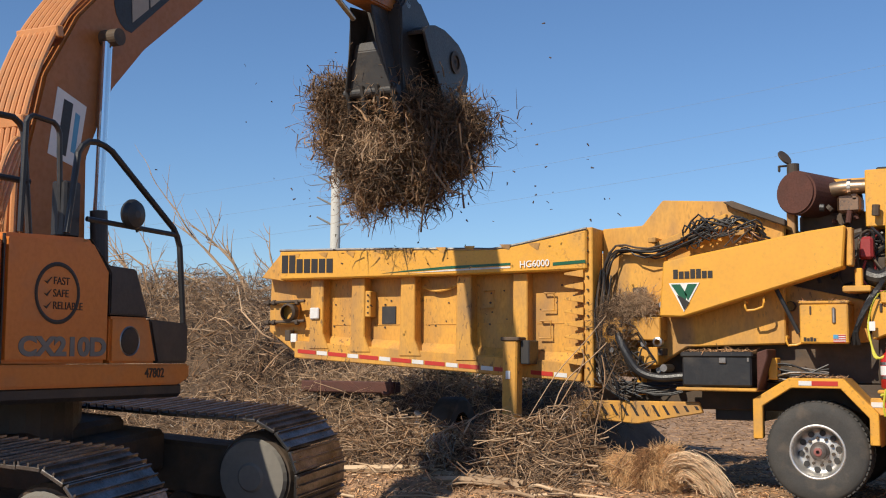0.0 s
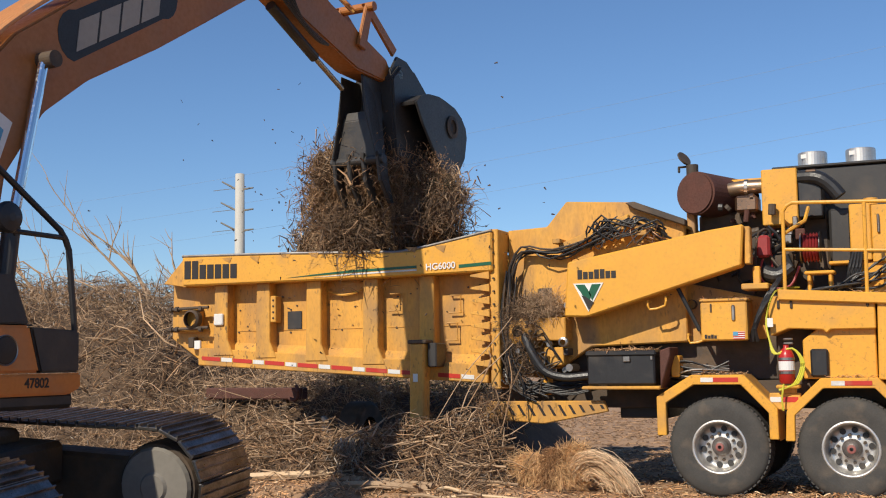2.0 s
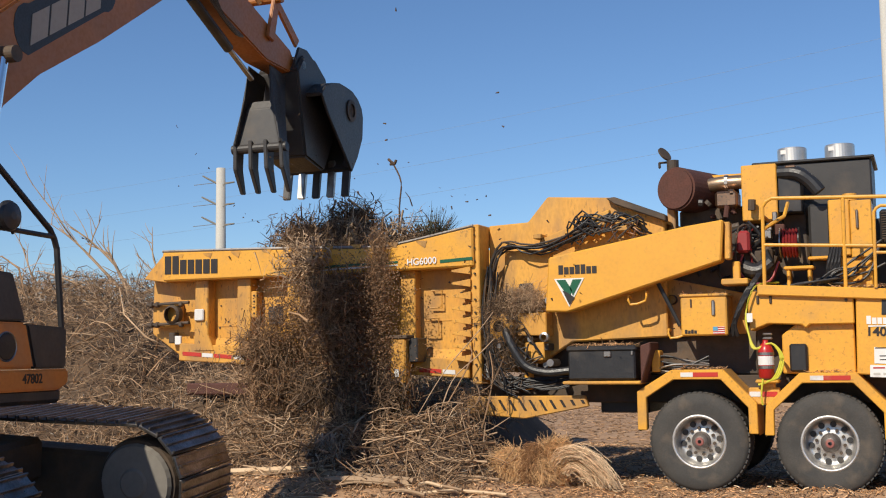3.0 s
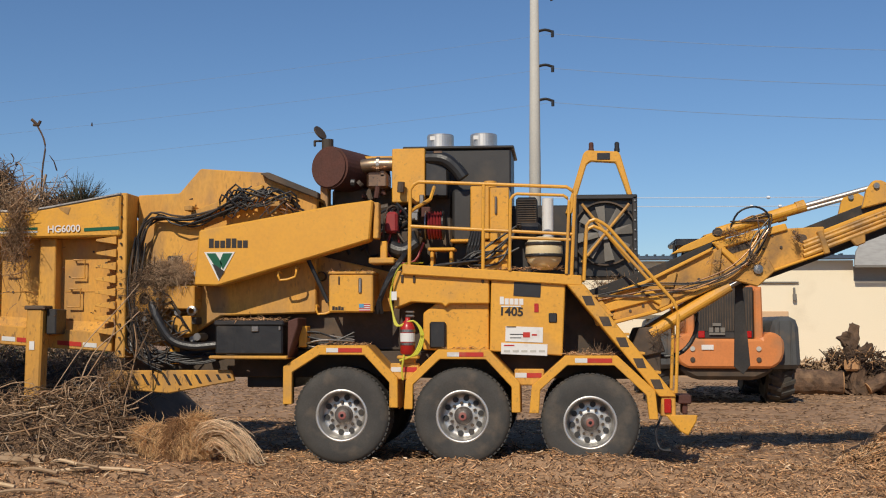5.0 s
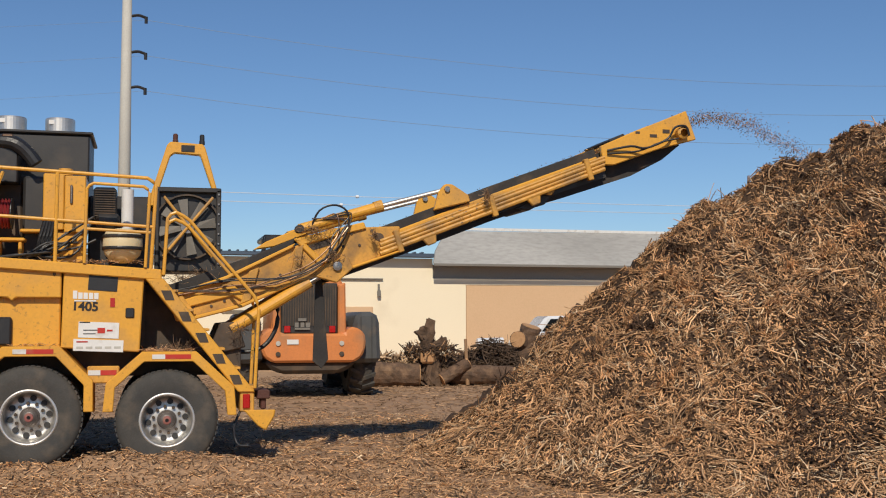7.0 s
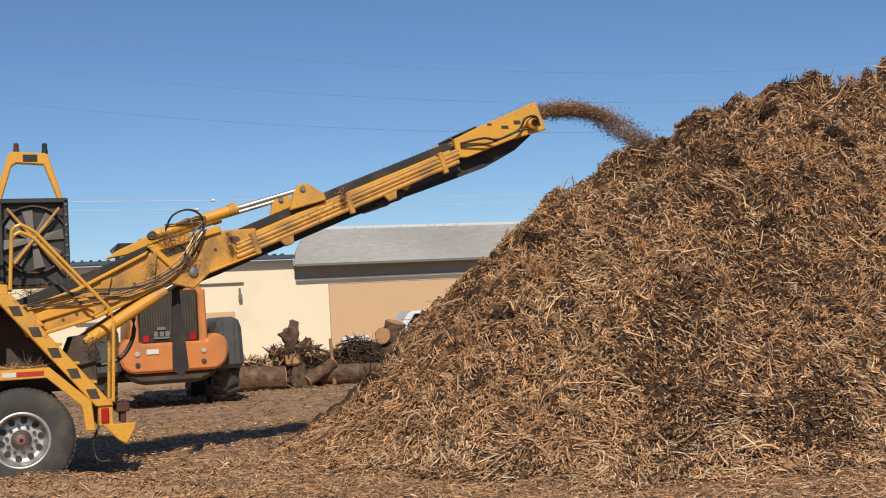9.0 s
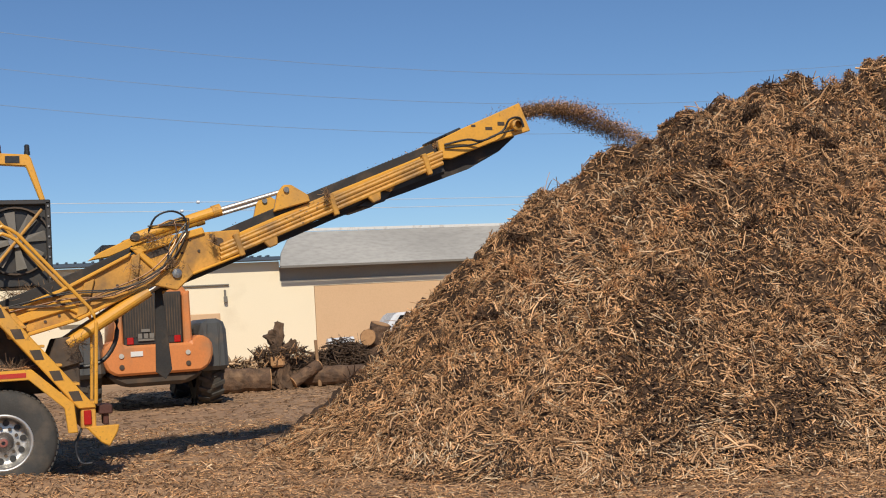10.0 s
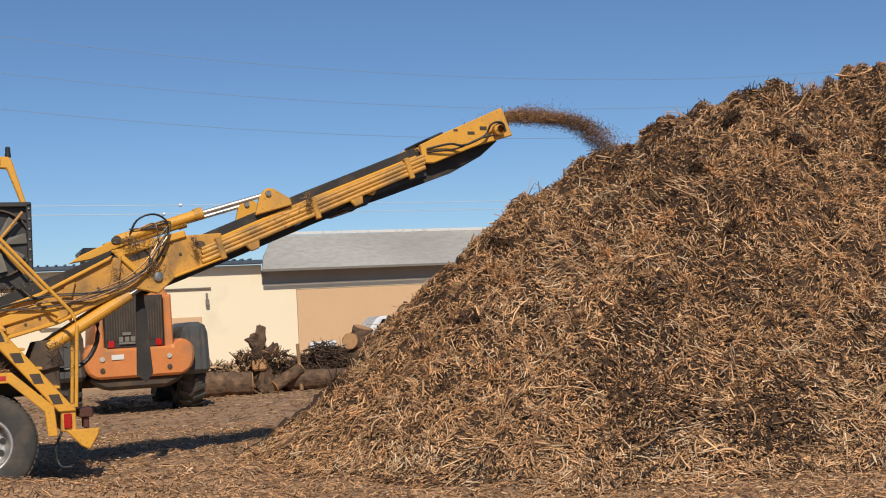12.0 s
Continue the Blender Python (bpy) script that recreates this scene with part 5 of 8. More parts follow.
ap("air_tank", lathe([(0.05, 2.27), (0.14, 2.30), (0.20, 2.37), (0.225, 2.47), (0.22, 2.58), (0.19, 2.64), (0.1, 2.67)], 28, "z", (0.94, 13.85, 0)), CREAMTANK, gr, "cream enamelled air tank", smooth=True)
for z in (2.42, 2.56):
    ap("tank_band", lathe([(0.228, z), (0.232, z + 0.01), (0.232, z + 0.03), (0.228, z + 0.04)], 28, "z", (0.94, 13.85, 0)), BLACKP, gr)
fan = ap("fan_housing", B((1.30, 2.06, 14.32, 15.2, 2.2, 3.20), bevel=0.015), BLACK, gr, "black cooling fan housing")
ap("fan_frame", B((1.30, 2.08, 14.24, 14.33, 3.16, 3.22), (2.02, 2.08, 14.24, 14.33, 2.2, 3.2), (1.30, 1.35, 14.24, 14.33, 2.2, 3.2)), BLACK, fan)
ap("fan_ring", lathe([(0.38, 14.25), (0.40, 14.25), (0.40, 14.32), (0.38, 14.32)], 32, "y", (1.68, 0, 2.74)), DARK, fan)
for k in range(8):
    a = k * math.pi / 4 + 0.2
    c, s = math.cos(a), math.sin(a)
    bm = bmesh.new()
    q = [(0.08, -0.03, 0), (0.34, -0.07, 0.02), (0.34, 0.05, -0.02), (0.08, 0.03, 0)]
    f1 = [bm.verts.new((1.68 + u * c - v * s, 14.27 + w, 2.74 + u * s + v * c)) for u, v, w in q]
    f2 = [bm.verts.new((1.68 + u * c - v * s, 14.285 + w, 2.74 + u * s + v * c)) for u, v, w in q]
    bm.faces.new(f1), bm.faces.new(f2[::-1])
    for i in range(4):
        bm.faces.new((f1[i], f2[i], f2[(i + 1) % 4], f1[(i + 1) % 4]))
    ap("fan_blade", bm, SOFFIT, fan, "pale grey fan blade" if k == 0 else "")
for s in (-1, 1):
    ap("guard_bar", C(((1.40, 14.21, 2.74 - 0.36 * s), (1.98, 14.21, 2.74 + 0.36 * s), 0.018), n=8), YELD, fan)
ap("fan_hub", C(((1.68, 14.22, 2.74), (1.68, 14.3, 2.74), 0.08), n=16), STEEL, fan)
for k in range(8):
    ap("corner_bolt", C(((2.05, 14.22, 2.3 + k * .12), (2.05, 14.25, 2.3 + k * .12), 0.012), n=6), STEEL, fan)
arch = ap("beacon_arch", PZ([(1.20, 3.0), (1.43, 3.76), (1.47, 3.80), (1.86, 3.78), (1.89, 3.74), (2.05, 3.18), (1.99, 3.18), (1.83, 3.64), (1.52, 3.66), (1.47, 3.62), (1.28, 3.0)], 14.42, 14.52), YEL, gr, "yellow beacon arch")
ap("arch_plate", B((1.60, 1.76, 14.41, 14.418, 3.68, 3.76), bevel=0), BLACKP, arch)
for x, m in ((1.53, RUST), (1.85, BLACKP)):
    ap("beacon", lathe([(0.035, 3.78), (0.035, 3.82), (0.03, 3.83), (0.03, 3.89), (0.02, 3.905)], 14, "z", (x, 14.47, 0)), m, arch)
# stairs and tail
for y in (13.27, 13.78):
    sg = ap("stair_stringer", PZ([(1.20, 2.08), (1.40, 2.08), (2.43, 0.80), (2.24, 0.80)], y, y + 0.035), YEL, gr, "punched yellow stair stringer")
    for k in range(5):
        u = 0.12 + k * 0.185
        x, z = 1.30 + 1.03 * u, 2.08 - 1.28 * u
        ap("stringer_hole", PZ([(x - 0.05, z + 0.02), (x + 0.06, z + 0.02), (x + 0.10, z - 0.09), (x - 0.0, z - 0.09)], y - 0.003, y - 0.0005, 0), DARK, sg)
for k in range(6):
    u = 0.08 + k * 0.17
    x, z = 1.34 + 1.03 * u, 2.05 - 1.28 * u
    ap("stair_tread", B((x - 0.08, x + 0.14, 13.305, 13.78, z - 0.02, z + 0.01), bevel=0.006), YELD, gr)
ap("hand_rail", tube(bent([(1.40, 13.24, 2.12), (1.44, 13.24, 2.84), (1.62, 13.24, 2.80), (2.46, 13.24, 1.82), (2.42, 13.24, 0.85)], 0.09), r=0.02, n=8, soft=1), YEL, gr)
ap("hand_rail", tube(bent([(1.40, 13.80, 2.12), (1.44, 13.80, 2.80), (1.62, 13.80, 2.78), (2.46, 13.80, 1.82), (2.42, 13.80, 0.85)], 0.09), r=0.02, n=8, soft=1), YEL, gr)
tail = ap("tail_bar", B((2.26, 2.42, 13.3, 15.7, 0.58, 0.84)), YELD, gr, "rear bumper bar with lamp")
ap("tail_lamp", B((2.29, 2.37, 13.27, 13.3, 0.62, 0.78), bevel=0.008), LAMP_RED, tail)
ap("tail_bracket", B((2.45, 2.6, 13.32, 13.7, 0.72, 0.82), (2.5, 2.56, 13.36, 13.6, 0.6, 0.8)), RUST, tail)
ap("mud_wedge", PZ([(2.30, 0.60), (2.66, 0.60), (2.64, 0.52), (2.55, 0.37), (2.46, 0.42)], 13.25, 13.33), YEL, tail)
ap("mud_flap_rod", tube([(2.28, 13.4, 0.6), (2.2, 13.35, 0.4), (2.24, 13.3, 0.22), (2.36, 13.3, 0.2)], r=0.014, n=6), BLACKP, gr)

# discharge conveyor
cv = ap("conveyor_frame", PZ([(1.55, 1.60), (1.46, 1.87), (2.11, 2.09), (2.90, 2.48), (3.35, 2.72), (4.2, 2.76), (4.2, 2.44), (3.5, 2.19), (2.98, 2.07), (2.31, 1.765), (1.76, 1.62)], 13.75, 13.83), YELC, gr, "yellow discharge conveyor frame, lower part")
ap("far_side", PZ([(1.55, 1.60), (1.46, 1.87), (2.11, 2.09), (2.90, 2.48), (3.35, 2.72), (4.2, 2.76), (4.2, 2.44), (3.5, 2.19), (2.98, 2.07), (2.31, 1.765), (1.76, 1.62)], 14.85, 14.93), YELC, cv)
ap("frame_hole", C(((1.72, 13.743, 1.80), (1.72, 13.76, 1.80), 0.055), n=16), DARK, cv)
ap("frame_hole", C(((3.95, 13.743, 2.62), (3.95, 13.76, 2.62), 0.05), n=16), DARK, cv)
ap("stiffener", PZ([(2.9, 2.58), (3.75, 2.80), (3.78, 2.72), (3.05, 2.52), (3.3, 2.30), (3.2, 2.28)], 13.71, 13.75), YEL, cv)
ap("stiffener", PZ([(1.6, 1.84), (2.2, 2.04), (2.30, 1.92), (2.40, 1.88), (2.34, 1.82), (2.2, 1.90), (1.6, 1.74)], 13.71, 13.75), YEL, cv)
for pts in ([(3.08, 2.50), (3.34, 2.60), (3.36, 2.52), (3.14, 2.45)], [(2.0, 1.95), (2.2, 2.02), (2.14, 1.88)]):
    ap("frame_window", PZ(pts, 13.744, 13.7495, 0), DARK, cv)
ap("bottom_flange", PZ([(1.55, 1.60), (1.76, 1.62), (2.31, 1.765), (2.98, 2.07), (3.5, 2.19), (4.2, 2.44), (4.2, 2.47), (3.5, 2.23), (2.98, 2.12), (2.31, 1.81), (1.76, 1.665), (1.55, 1.645)], 13.70, 13.75), YEL, cv)
ap("top_flange", PZ([(1.47, 1.87), (2.11, 2.08), (2.89, 2.47), (2.92, 2.53), (2.11, 2.13), (1.47, 1.91)], 13.69, 13.75), YEL, cv)
ap("skirt", PZ([(1.4, 2.0), (1.92, 2.19), (2.43, 2.38), (2.89, 2.58), (2.95, 2.62), (2.89, 2.47), (2.11, 2.08), (1.45, 1.86)], 13.80, 13.86), BELT, cv)
for pts in ([(1.62, 1.64), (1.78, 1.68), (1.62, 1.90), (1.52, 1.87)], [(2.28, 1.80), (2.40, 1.85), (2.50, 2.24), (2.38, 2.19)], [(2.86, 2.06), (2.97, 2.10), (3.02, 2.52), (2.92, 2.46)]):
    ap("frame_rib", PZ(pts, 13.70, 13.75, 0.008), YELC, cv)
for x, z in ((1.95, 1.78), (2.1, 1.84), (2.62, 2.1), (2.75, 2.15), (3.5, 2.5), (3.7, 2.52), (3.6, 2.66), (3.85, 2.7)):
    ap("frame_bolt", C(((x, 13.735, z), (x, 13.75, z), 0.018), n=6), DARK, cv)
ap("hinge_pin", lathe([(0.02, 13.64), (0.055, 13.645), (0.055, 13.70), (0.075, 13.705), (0.075, 13.75)], 16, "y", (3.42, 0, 2.26)), STEEL, cv)
for x in (4.55, 5.9):
    z = 2.49 + (x - 3.95) * 0.387
    ap("roller_bracket", PZ([(x - 0.10, z - 0.10), (x + 0.10, z - 0.02), (x + 0.10, z - 0.16), (x, z - 0.20)], 13.70, 13.76), YELC, cv)
ap("hood_plate", PZ([(2.45, 2.46), (2.60, 2.56), (3.1, 2.78), (3.15, 2.68), (2.7, 2.50)], 14.0, 14.1), YEL, cv)
bm = bmesh.new()
PZ([(1.5, 1.92), (3.3, 2.44), (8.0, 4.20), (8.0, 4.14), (3.3, 2.38), (1.5, 1.86)], 13.85, 14.83, 0, bm)
ap("belt", bm, BELT, cv, "black rubber conveyor belt")
bo = ap("conveyor_boom", PZ([(3.9, 2.61), (5.3, 3.16), (6.78, 3.71), (6.83, 3.51), (5.3, 2.97), (3.95, 2.42)], 13.76, 13.82), YEL, gr, "yellow discharge conveyor boom")
ap("far_side", PZ([(3.9, 2.61), (5.3, 3.16), (6.78, 3.71), (6.83, 3.51), (5.3, 2.97), (3.95, 2.42)], 14.86, 14.92), YEL, bo)
ap("top_skirt", PZ([(3.3, 2.49), (5.3, 3.27), (6.76, 3.81), (6.79, 3.70), (3.4, 2.38)], 13.78, 13.84), BELT, bo, "dark rubber skirt")
for k, (d, r) in enumerate(((0.10, 0.022), (0.045, 0.03), (-0.02, 0.022), (-0.09, 0.03))):
    ap("boom_pipe", tube([(3.95, 13.72, 2.49 + d * 0.8), (6.87, 13.72, 3.62 + d * 0.8)], r=r, n=8, soft=1), YELC, bo)
for x in (4.15, 5.35, 6.62):
    z = 2.49 + (x - 3.95) * 0.387
    ap("pipe_clamp", PZ([(x - 0.05, z + 0.13), (x + 0.02, z + 0.15), (x + 0.10, z - 0.12), (x + 0.03, z - 0.14)], 13.68, 13.76), YELC, bo)
ap("return_belt", PZ([(3.35, 2.08), (3.74, 2.22), (4.65, 2.57), (5.4, 2.86), (6.0, 3.07), (6.4, 3.19), (7.3, 3.49), (7.75, 3.72), (8.0, 3.92), (7.95, 4.0), (7.6, 3.88), (7.0, 3.66), (6.8, 3.52), (6.4, 3.30), (6.0, 3.15), (5.4, 2.92), (4.65, 2.66), (3.74, 2.30), (3.35, 2.15)], 13.9, 14.8, 0), BELT, bo)
ap("belly_plate", PZ([(5.98, 3.30), (6.42, 3.47), (6.40, 3.36), (6.22, 3.27), (6.16, 3.19), (5.98, 3.22)], 13.74, 13.80), YELC, bo)
ap("belt_scraper", PZ([(5.72, 3.02), (6.02, 3.20), (6.24, 3.24), (6.10, 3.08), (5.98, 3.05), (5.9, 3.0)], 13.85, 14.8), BLACK, bo)
ap("inner_skirt", PZ([(3.6, 2.38), (6.9, 3.60), (6.95, 3.46), (5.2, 2.86), (3.8, 2.30)], 13.86, 13.90, 0), BLACK, bo)
hd_ = ap("conveyor_head", PZ([(6.82, 3.84), (7.2, 4.01), (8.02, 4.35), (8.16, 3.975), (7.6, 3.82), (7.0, 3.60), (6.86, 3.60)], 13.72, 13.80), YEL, gr, "yellow conveyor head plate")
ap("far_plate", PZ([(6.82, 3.84), (7.2, 4.01), (8.02, 4.35), (8.16, 3.975), (7.6, 3.82), (7.0, 3.60), (6.86, 3.60)], 14.88, 14.96), YEL, hd_)
ap("head_drum", C(((7.95, 13.8, 4.10), (7.95, 14.88, 4.10), 0.13), n=24), DARK, hd_)
ap("drive_motor", lathe([(0.05, 13.6), (0.08, 13.62), (0.08, 13.72)], 18, "y", (7.93, 0, 4.04)), YELC, hd_)
ap("head_hose", tube([(6.9, 13.7, 3.78), (7.2, 13.64, 3.84), (7.4, 13.62, 3.82), (7.7, 13.62, 3.95), (7.8, 13.6, 4.1), (7.95, 13.6, 4.12), (8.0, 13.6, 4.0)], r=0.016, n=6), BLACKP, hd_)
ap("head_hose", tube([(6.9, 13.7, 3.74), (7.3, 13.64, 3.78), (7.6, 13.62, 3.90), (7.85, 13.6, 3.96)], r=0.013, n=6), BLACKP, hd_)
for bx in ((7.5, 7.6, 13.715, 13.719, 3.98, 4.02), (7.68, 7.78, 13.715, 13.719, 4.04, 4.09), (7.3, 7.36, 13.715, 13.719, 4.02, 4.05)):
    ap("head_slot", B(bx, bevel=0), DARK, hd_)
ap("tail_drum_cover", PZ([(1.16, 1.0), (2.05, 1.0), (1.62, 1.68), (1.5, 2.04), (1.16, 2.04)], 13.98, 15.3), DARK, gr, "dark machinery under the conveyor tail")
ap("engine_bulkhead", B((0.52, 1.28, 14.5, 15.2, 2.2, 3.12), bevel=0.02), BLACK, gr, "dark engine bulkhead")
ap("head_deflector", PZ([(7.0, 3.95), (7.22, 4.05), (7.24, 4.00), (7.04, 3.91)], 13.9, 14.8), BLACK, hd_)
for y in (13.74, 14.92):
    cl = ap("lift_cylinder", C(((2.97, y, 2.70), (3.94, y, 2.995), 0.06), n=16), YEL, gr, "yellow hydraulic lift cylinder", smooth=False)
    ap("rod", C(((3.94, y, 2.995), (4.76, y, 3.22), 0.028), n=12), ALU, cl)
    ap("gland", C(((3.88, y, 2.977), (3.98, y, 3.007), 0.072), n=16), YELC, cl)
    ap("clevis", PZ([(4.62, 2.96), (4.68, 3.20), (4.76, 3.29), (4.85, 3.29), (5.06, 3.16), (5.08, 3.08)], y - 0.04, y + 0.04), YEL, cl)
    ap("pin", C(((4.78, y - 0.07, 3.225), (4.78, y + 0.07, 3.225), 0.035), n=12), STEEL, cl)
    ap("base_pin", C(((2.97, y - 0.08, 2.70), (2.97, y + 0.08, 2.70), 0.05), n=12), DARK, cl)
    rc = ap("raise_cylinder", C(((2.18, y, 1.51), (3.10, y, 2.07), 0.07), n=16), YEL, gr, "yellow hydraulic raise cylinder")
    ap("rod", C(((3.10, y, 2.07), (3.45, y, 2.28), 0.04), n=12), STEEL, rc)
    ap("base_bracket", PZ([(1.9, 1.2), (2.05, 1.58), (2.25, 1.6), (2.35, 1.3)], y - 0.05, y + 0.05), DARK, rc)
    ap("hinge_bracket", PZ([(3.12, 2.14), (3.30, 2.30), (3.55, 2.38), (3.62, 2.24), (3.42, 2.06)], y - 0.06, y + 0.04), YELC, gr)
for k in range(6):
    j = lambda s: hr.uniform(-s, s)
    ap("conveyor_hose", tube([(1.5 + j(.1), 13.7, 1.95 + j(.08)), (2.2 + j(.1), 13.66, 2.02 + j(.08)), (2.8 + j(.1), 13.62, 2.1 + j(.08)), (3.2 + j(.1), 13.60, 2.28 + j(.1)), (3.38 + j(.1), 13.62, 2.55 + j(.1)), (3.5 + j(.1), 13.66, 2.85 + j(.08)), (3.2 + j(.1), 13.66, 2.82)], r=0.009, n=6), (BLACKP, DARK, COPPER)[k % 3], gr)
ap("hose_loop", tube([(3.1, 13.7, 2.7), (3.2, 13.66, 2.92), (3.4, 13.66, 2.99), (3.55, 13.66, 2.88), (3.5, 13.66, 2.6), (3.3, 13.66, 2.3)], r=0.013, n=6), BLACKP, gr)
ap("drain_hose", tube([(2.2, 14.0, 1.55), (2.14, 14.0, 1.36), (2.32, 14.0, 1.24), (2.58, 14.0, 1.30), (2.74, 14.0, 1.55), (2.74, 14.0, 1.9)], r=0.026, n=8), BLACKP, gr, "thick black hose hanging in a loop")
ap("dangling_belt_flap", PZ([(3.20, 2.12), (3.28, 2.12), (3.36, 1.14), (3.28, 1.03), (3.17, 1.12)], 13.95, 13.97, 0.004), BELT, gr, "black rubber flap hanging under the conveyor")

# ---- excavator ----
XC = Vector((-6.44, 6.36, 0))
xv = thing("excavator", "orange crawler excavator with a grapple bucket, tracks muddy", "excavator", XC)


def PX(pts, x0, x1, bevel=0.012, bm=None):
    """A plate: outline (forward, up), from x0 to x1 across."""
    own = bm is None
    bm = bm or bmesh.new()
    a = [bm.verts.new((x0, r, z)) for r, z in pts]
    b = [bm.verts.new((x1, r, z)) for r, z in pts]
    n = len(pts)
    bm.faces.new(a)
    bm.faces.new(b[::-1])
    for i in range(n):
        bm.faces.new((a[i], b[i], b[(i + 1) % n], a[(i + 1) % n]))
    if own:
        bmesh.ops.recalc_face_normals(bm, faces=bm.faces)
        if bevel:
            bmesh.ops.bevel(bm, geom=bm.edges[:], offset=bevel, segments=2, affect="EDGES", clamp_overlap=True)
    return bm


# undercarriage
UC = pose(0, 0, 0.12, 4.0, 3.5, 6.1)
shoe_bm = B((-0.40, 0.40, -0.088, 0.088, 0.0, 0.025), bevel=0.004)
for q in (-0.075, 0.0, 0.075):
    v = bmesh.ops.create_cube(shoe_bm, size=1)["verts"]
    for p in v:
        p.co = Vector((p.co.x * 0.79, q + p.co.y * (0.018 if p.co.z < 0 else 0.01), 0.036 + p.co.z * 0.024))
shoe_mesh = bpy.data.meshes.new("track_shoe")
shoe_bm.to_mesh(shoe_mesh)
shoe_bm.free()
shoe_mesh.materials.append(SHINY_TRACK)
for side in (1, -1):
    off = side * 1.2
    L2, RR = 1.80, 0.46
    fr = part("track_frame", B((-L2, L2, off - 0.16, off + 0.16, 0.32, 0.76), bevel=0.03), DARK, xv, "dirty track side frame")
    fr.matrix_basis = UC
    for x, nm in ((L2, "idler"), (-L2, "sprocket")):
        o = part(nm, lathe([(0.05, off - 0.24), (0.33, off - 0.22), (0.35, off - 0.18), (0.35, off + 0.18), (0.33, off + 0.22), (0.05, off + 0.24)], 28, "y", (x, 0, 0.56)), DARK, xv, "dirty dark track wheel")
        o.matrix_basis = UC
        o = part("wheel_guard", lathe([(0.04, off - 0.30), (0.10, off - 0.30), (0.12, off - 0.28), (0.29, off - 0.27), (0.31, off - 0.24)], 28, "y", (x, 0, 0.56)), SOFFIT if x > 0 else DARK, xv)
        o.matrix_basis = UC
    for k in range(8):
        o = part("track_roller", C(((-1.5 + k * 0.43, off - 0.2, 0.24), (-1.5 + k * 0.43, off + 0.2, 0.24), 0.12), n=12), DARK, xv)
        o.matrix_basis = UC
    total = 4 * L2 + 2 * math.pi * RR
    n = 56
    for k in range(n):
        s = total * k / n
        if s < 2 * L2:
            p, a = (-L2 + s, 0.56 + RR), 0.0
        elif s < 2 * L2 + math.pi * RR:
            a = (s - 2 * L2) / RR
            p = (L2 + RR * math.sin(a), 0.56 + RR * math.cos(a))
        elif s < 4 * L2 + math.pi * RR:
            p, a = (L2 - (s - 2 * L2 - math.pi * RR), 0.56 - RR), math.pi
        else:
            a = math.pi + (s - 4 * L2 - math.pi * RR) / RR
            p = (-L2 + RR * math.sin(a), 0.56 + RR * math.cos(a))
        sag = -0.03 * math.sin(math.pi * s / (2 * L2)) if s < 2 * L2 else 0
        o = new("track_shoe", shoe_mesh)
        o.parent = xv
        o.matrix_basis = UC @ Matrix.Translation((p[0], off, p[1] + sag)) @ Matrix.Rotation(a, 4, "Y") @ Matrix.Rotation(math.pi / 2, 4, "Z")
o = part("car_body", B((-0.9, 0.9, -1.05, 1.05, 0.5, 0.85), (-0.6, 0.6, -0.9, 0.9, 0.8, 0.95), bevel=0.04), DARK, xv)
o.matrix_basis = UC
part("slew_ring", C(((0, 0, 0.9), (0, 0, 1.24), 0.68), n=36), BLACK, xv)

# house (turns with the boom)
house = part("house", B((-1.3, 1.33, -2.3, 0.68, 1.22, 1.34), bevel=0.03), BLACK, xv, "orange excavator upper body")
part("side_skirt", PX([(-2.4, 1.32), (0.60, 1.32), (0.72, 1.37), (0.72, 1.48), (-2.4, 1.48)], 1.28, 1.36, 0.015), ORANGE, house)
part("rear_door", PX([(-2.35, 1.485), (-1.22, 1.485), (-1.22, 2.31), (-1.3, 2.36), (-2.35, 2.36)], 0.6, 1.345, 0.03), ORANGE, house)
sd = part("side_door", PX([(-1.21, 1.485), (-0.20, 1.485), (-0.20, 2.16), (-0.37, 2.36), (-0.45, 2.38), (-1.21, 2.35)], 0.55, 1.345, 0.03), ORANGE, house, "orange engine side door")
part("front_box", PX([(-0.19, 1.485), (0.34, 1.485), (0.24, 1.83), (-0.19, 1.83)], 0.55, 1.345, 0.02), ORANGE, house)
part("step_box", PX([(0.345, 1.485), (0.72, 1.485), (0.72, 1.80), (0.25, 1.82)], 0.6, 1.34, 0.015), BLACK, house, "black step box")
part("sloped_tread", PX([(-0.40, 2.385), (-0.2, 2.20), (0.09, 2.19), (0.24, 1.84), (-0.19, 1.84), (-0.19, 2.14)], 0.7, 1.335, 0.01), BLACK, house, "black sloped tread cover")
part("engine_hood", B((-0.6, 0.6, -2.3, -0.8, 1.34, 2.3), (-1.3, -0.6, -2.3, -0.6, 1.34, 2.2), (-0.4, 0.5, -0.8, 0.1, 1.34, 1.75), bevel=0.05), ORANGE, house)
cw = part("counterweight", PX([(-2.75, 1.35), (-2.3, 1.25), (-2.3, 2.3), (-2.7, 2.25), (-2.8, 1.9)], -1.33, 1.35, 0.08), ORANGE, house, "rounded orange counterweight")
cabx = part("cab", PX([(-0.35, 1.34), (1.25, 1.34), (1.35, 2.0), (1.1, 2.95), (0.9, 3.02), (-0.2, 3.02), (-0.35, 2.9)], -1.33, -0.40, 0.05), ORANGE, house, "orange operator cab with dark windows")
part("cab_window", PX([(-0.1, 2.0), (1.2, 2.0), (1.0, 2.85), (-0.1, 2.85)], -0.405, -0.392, 0), GLASSD, cabx)
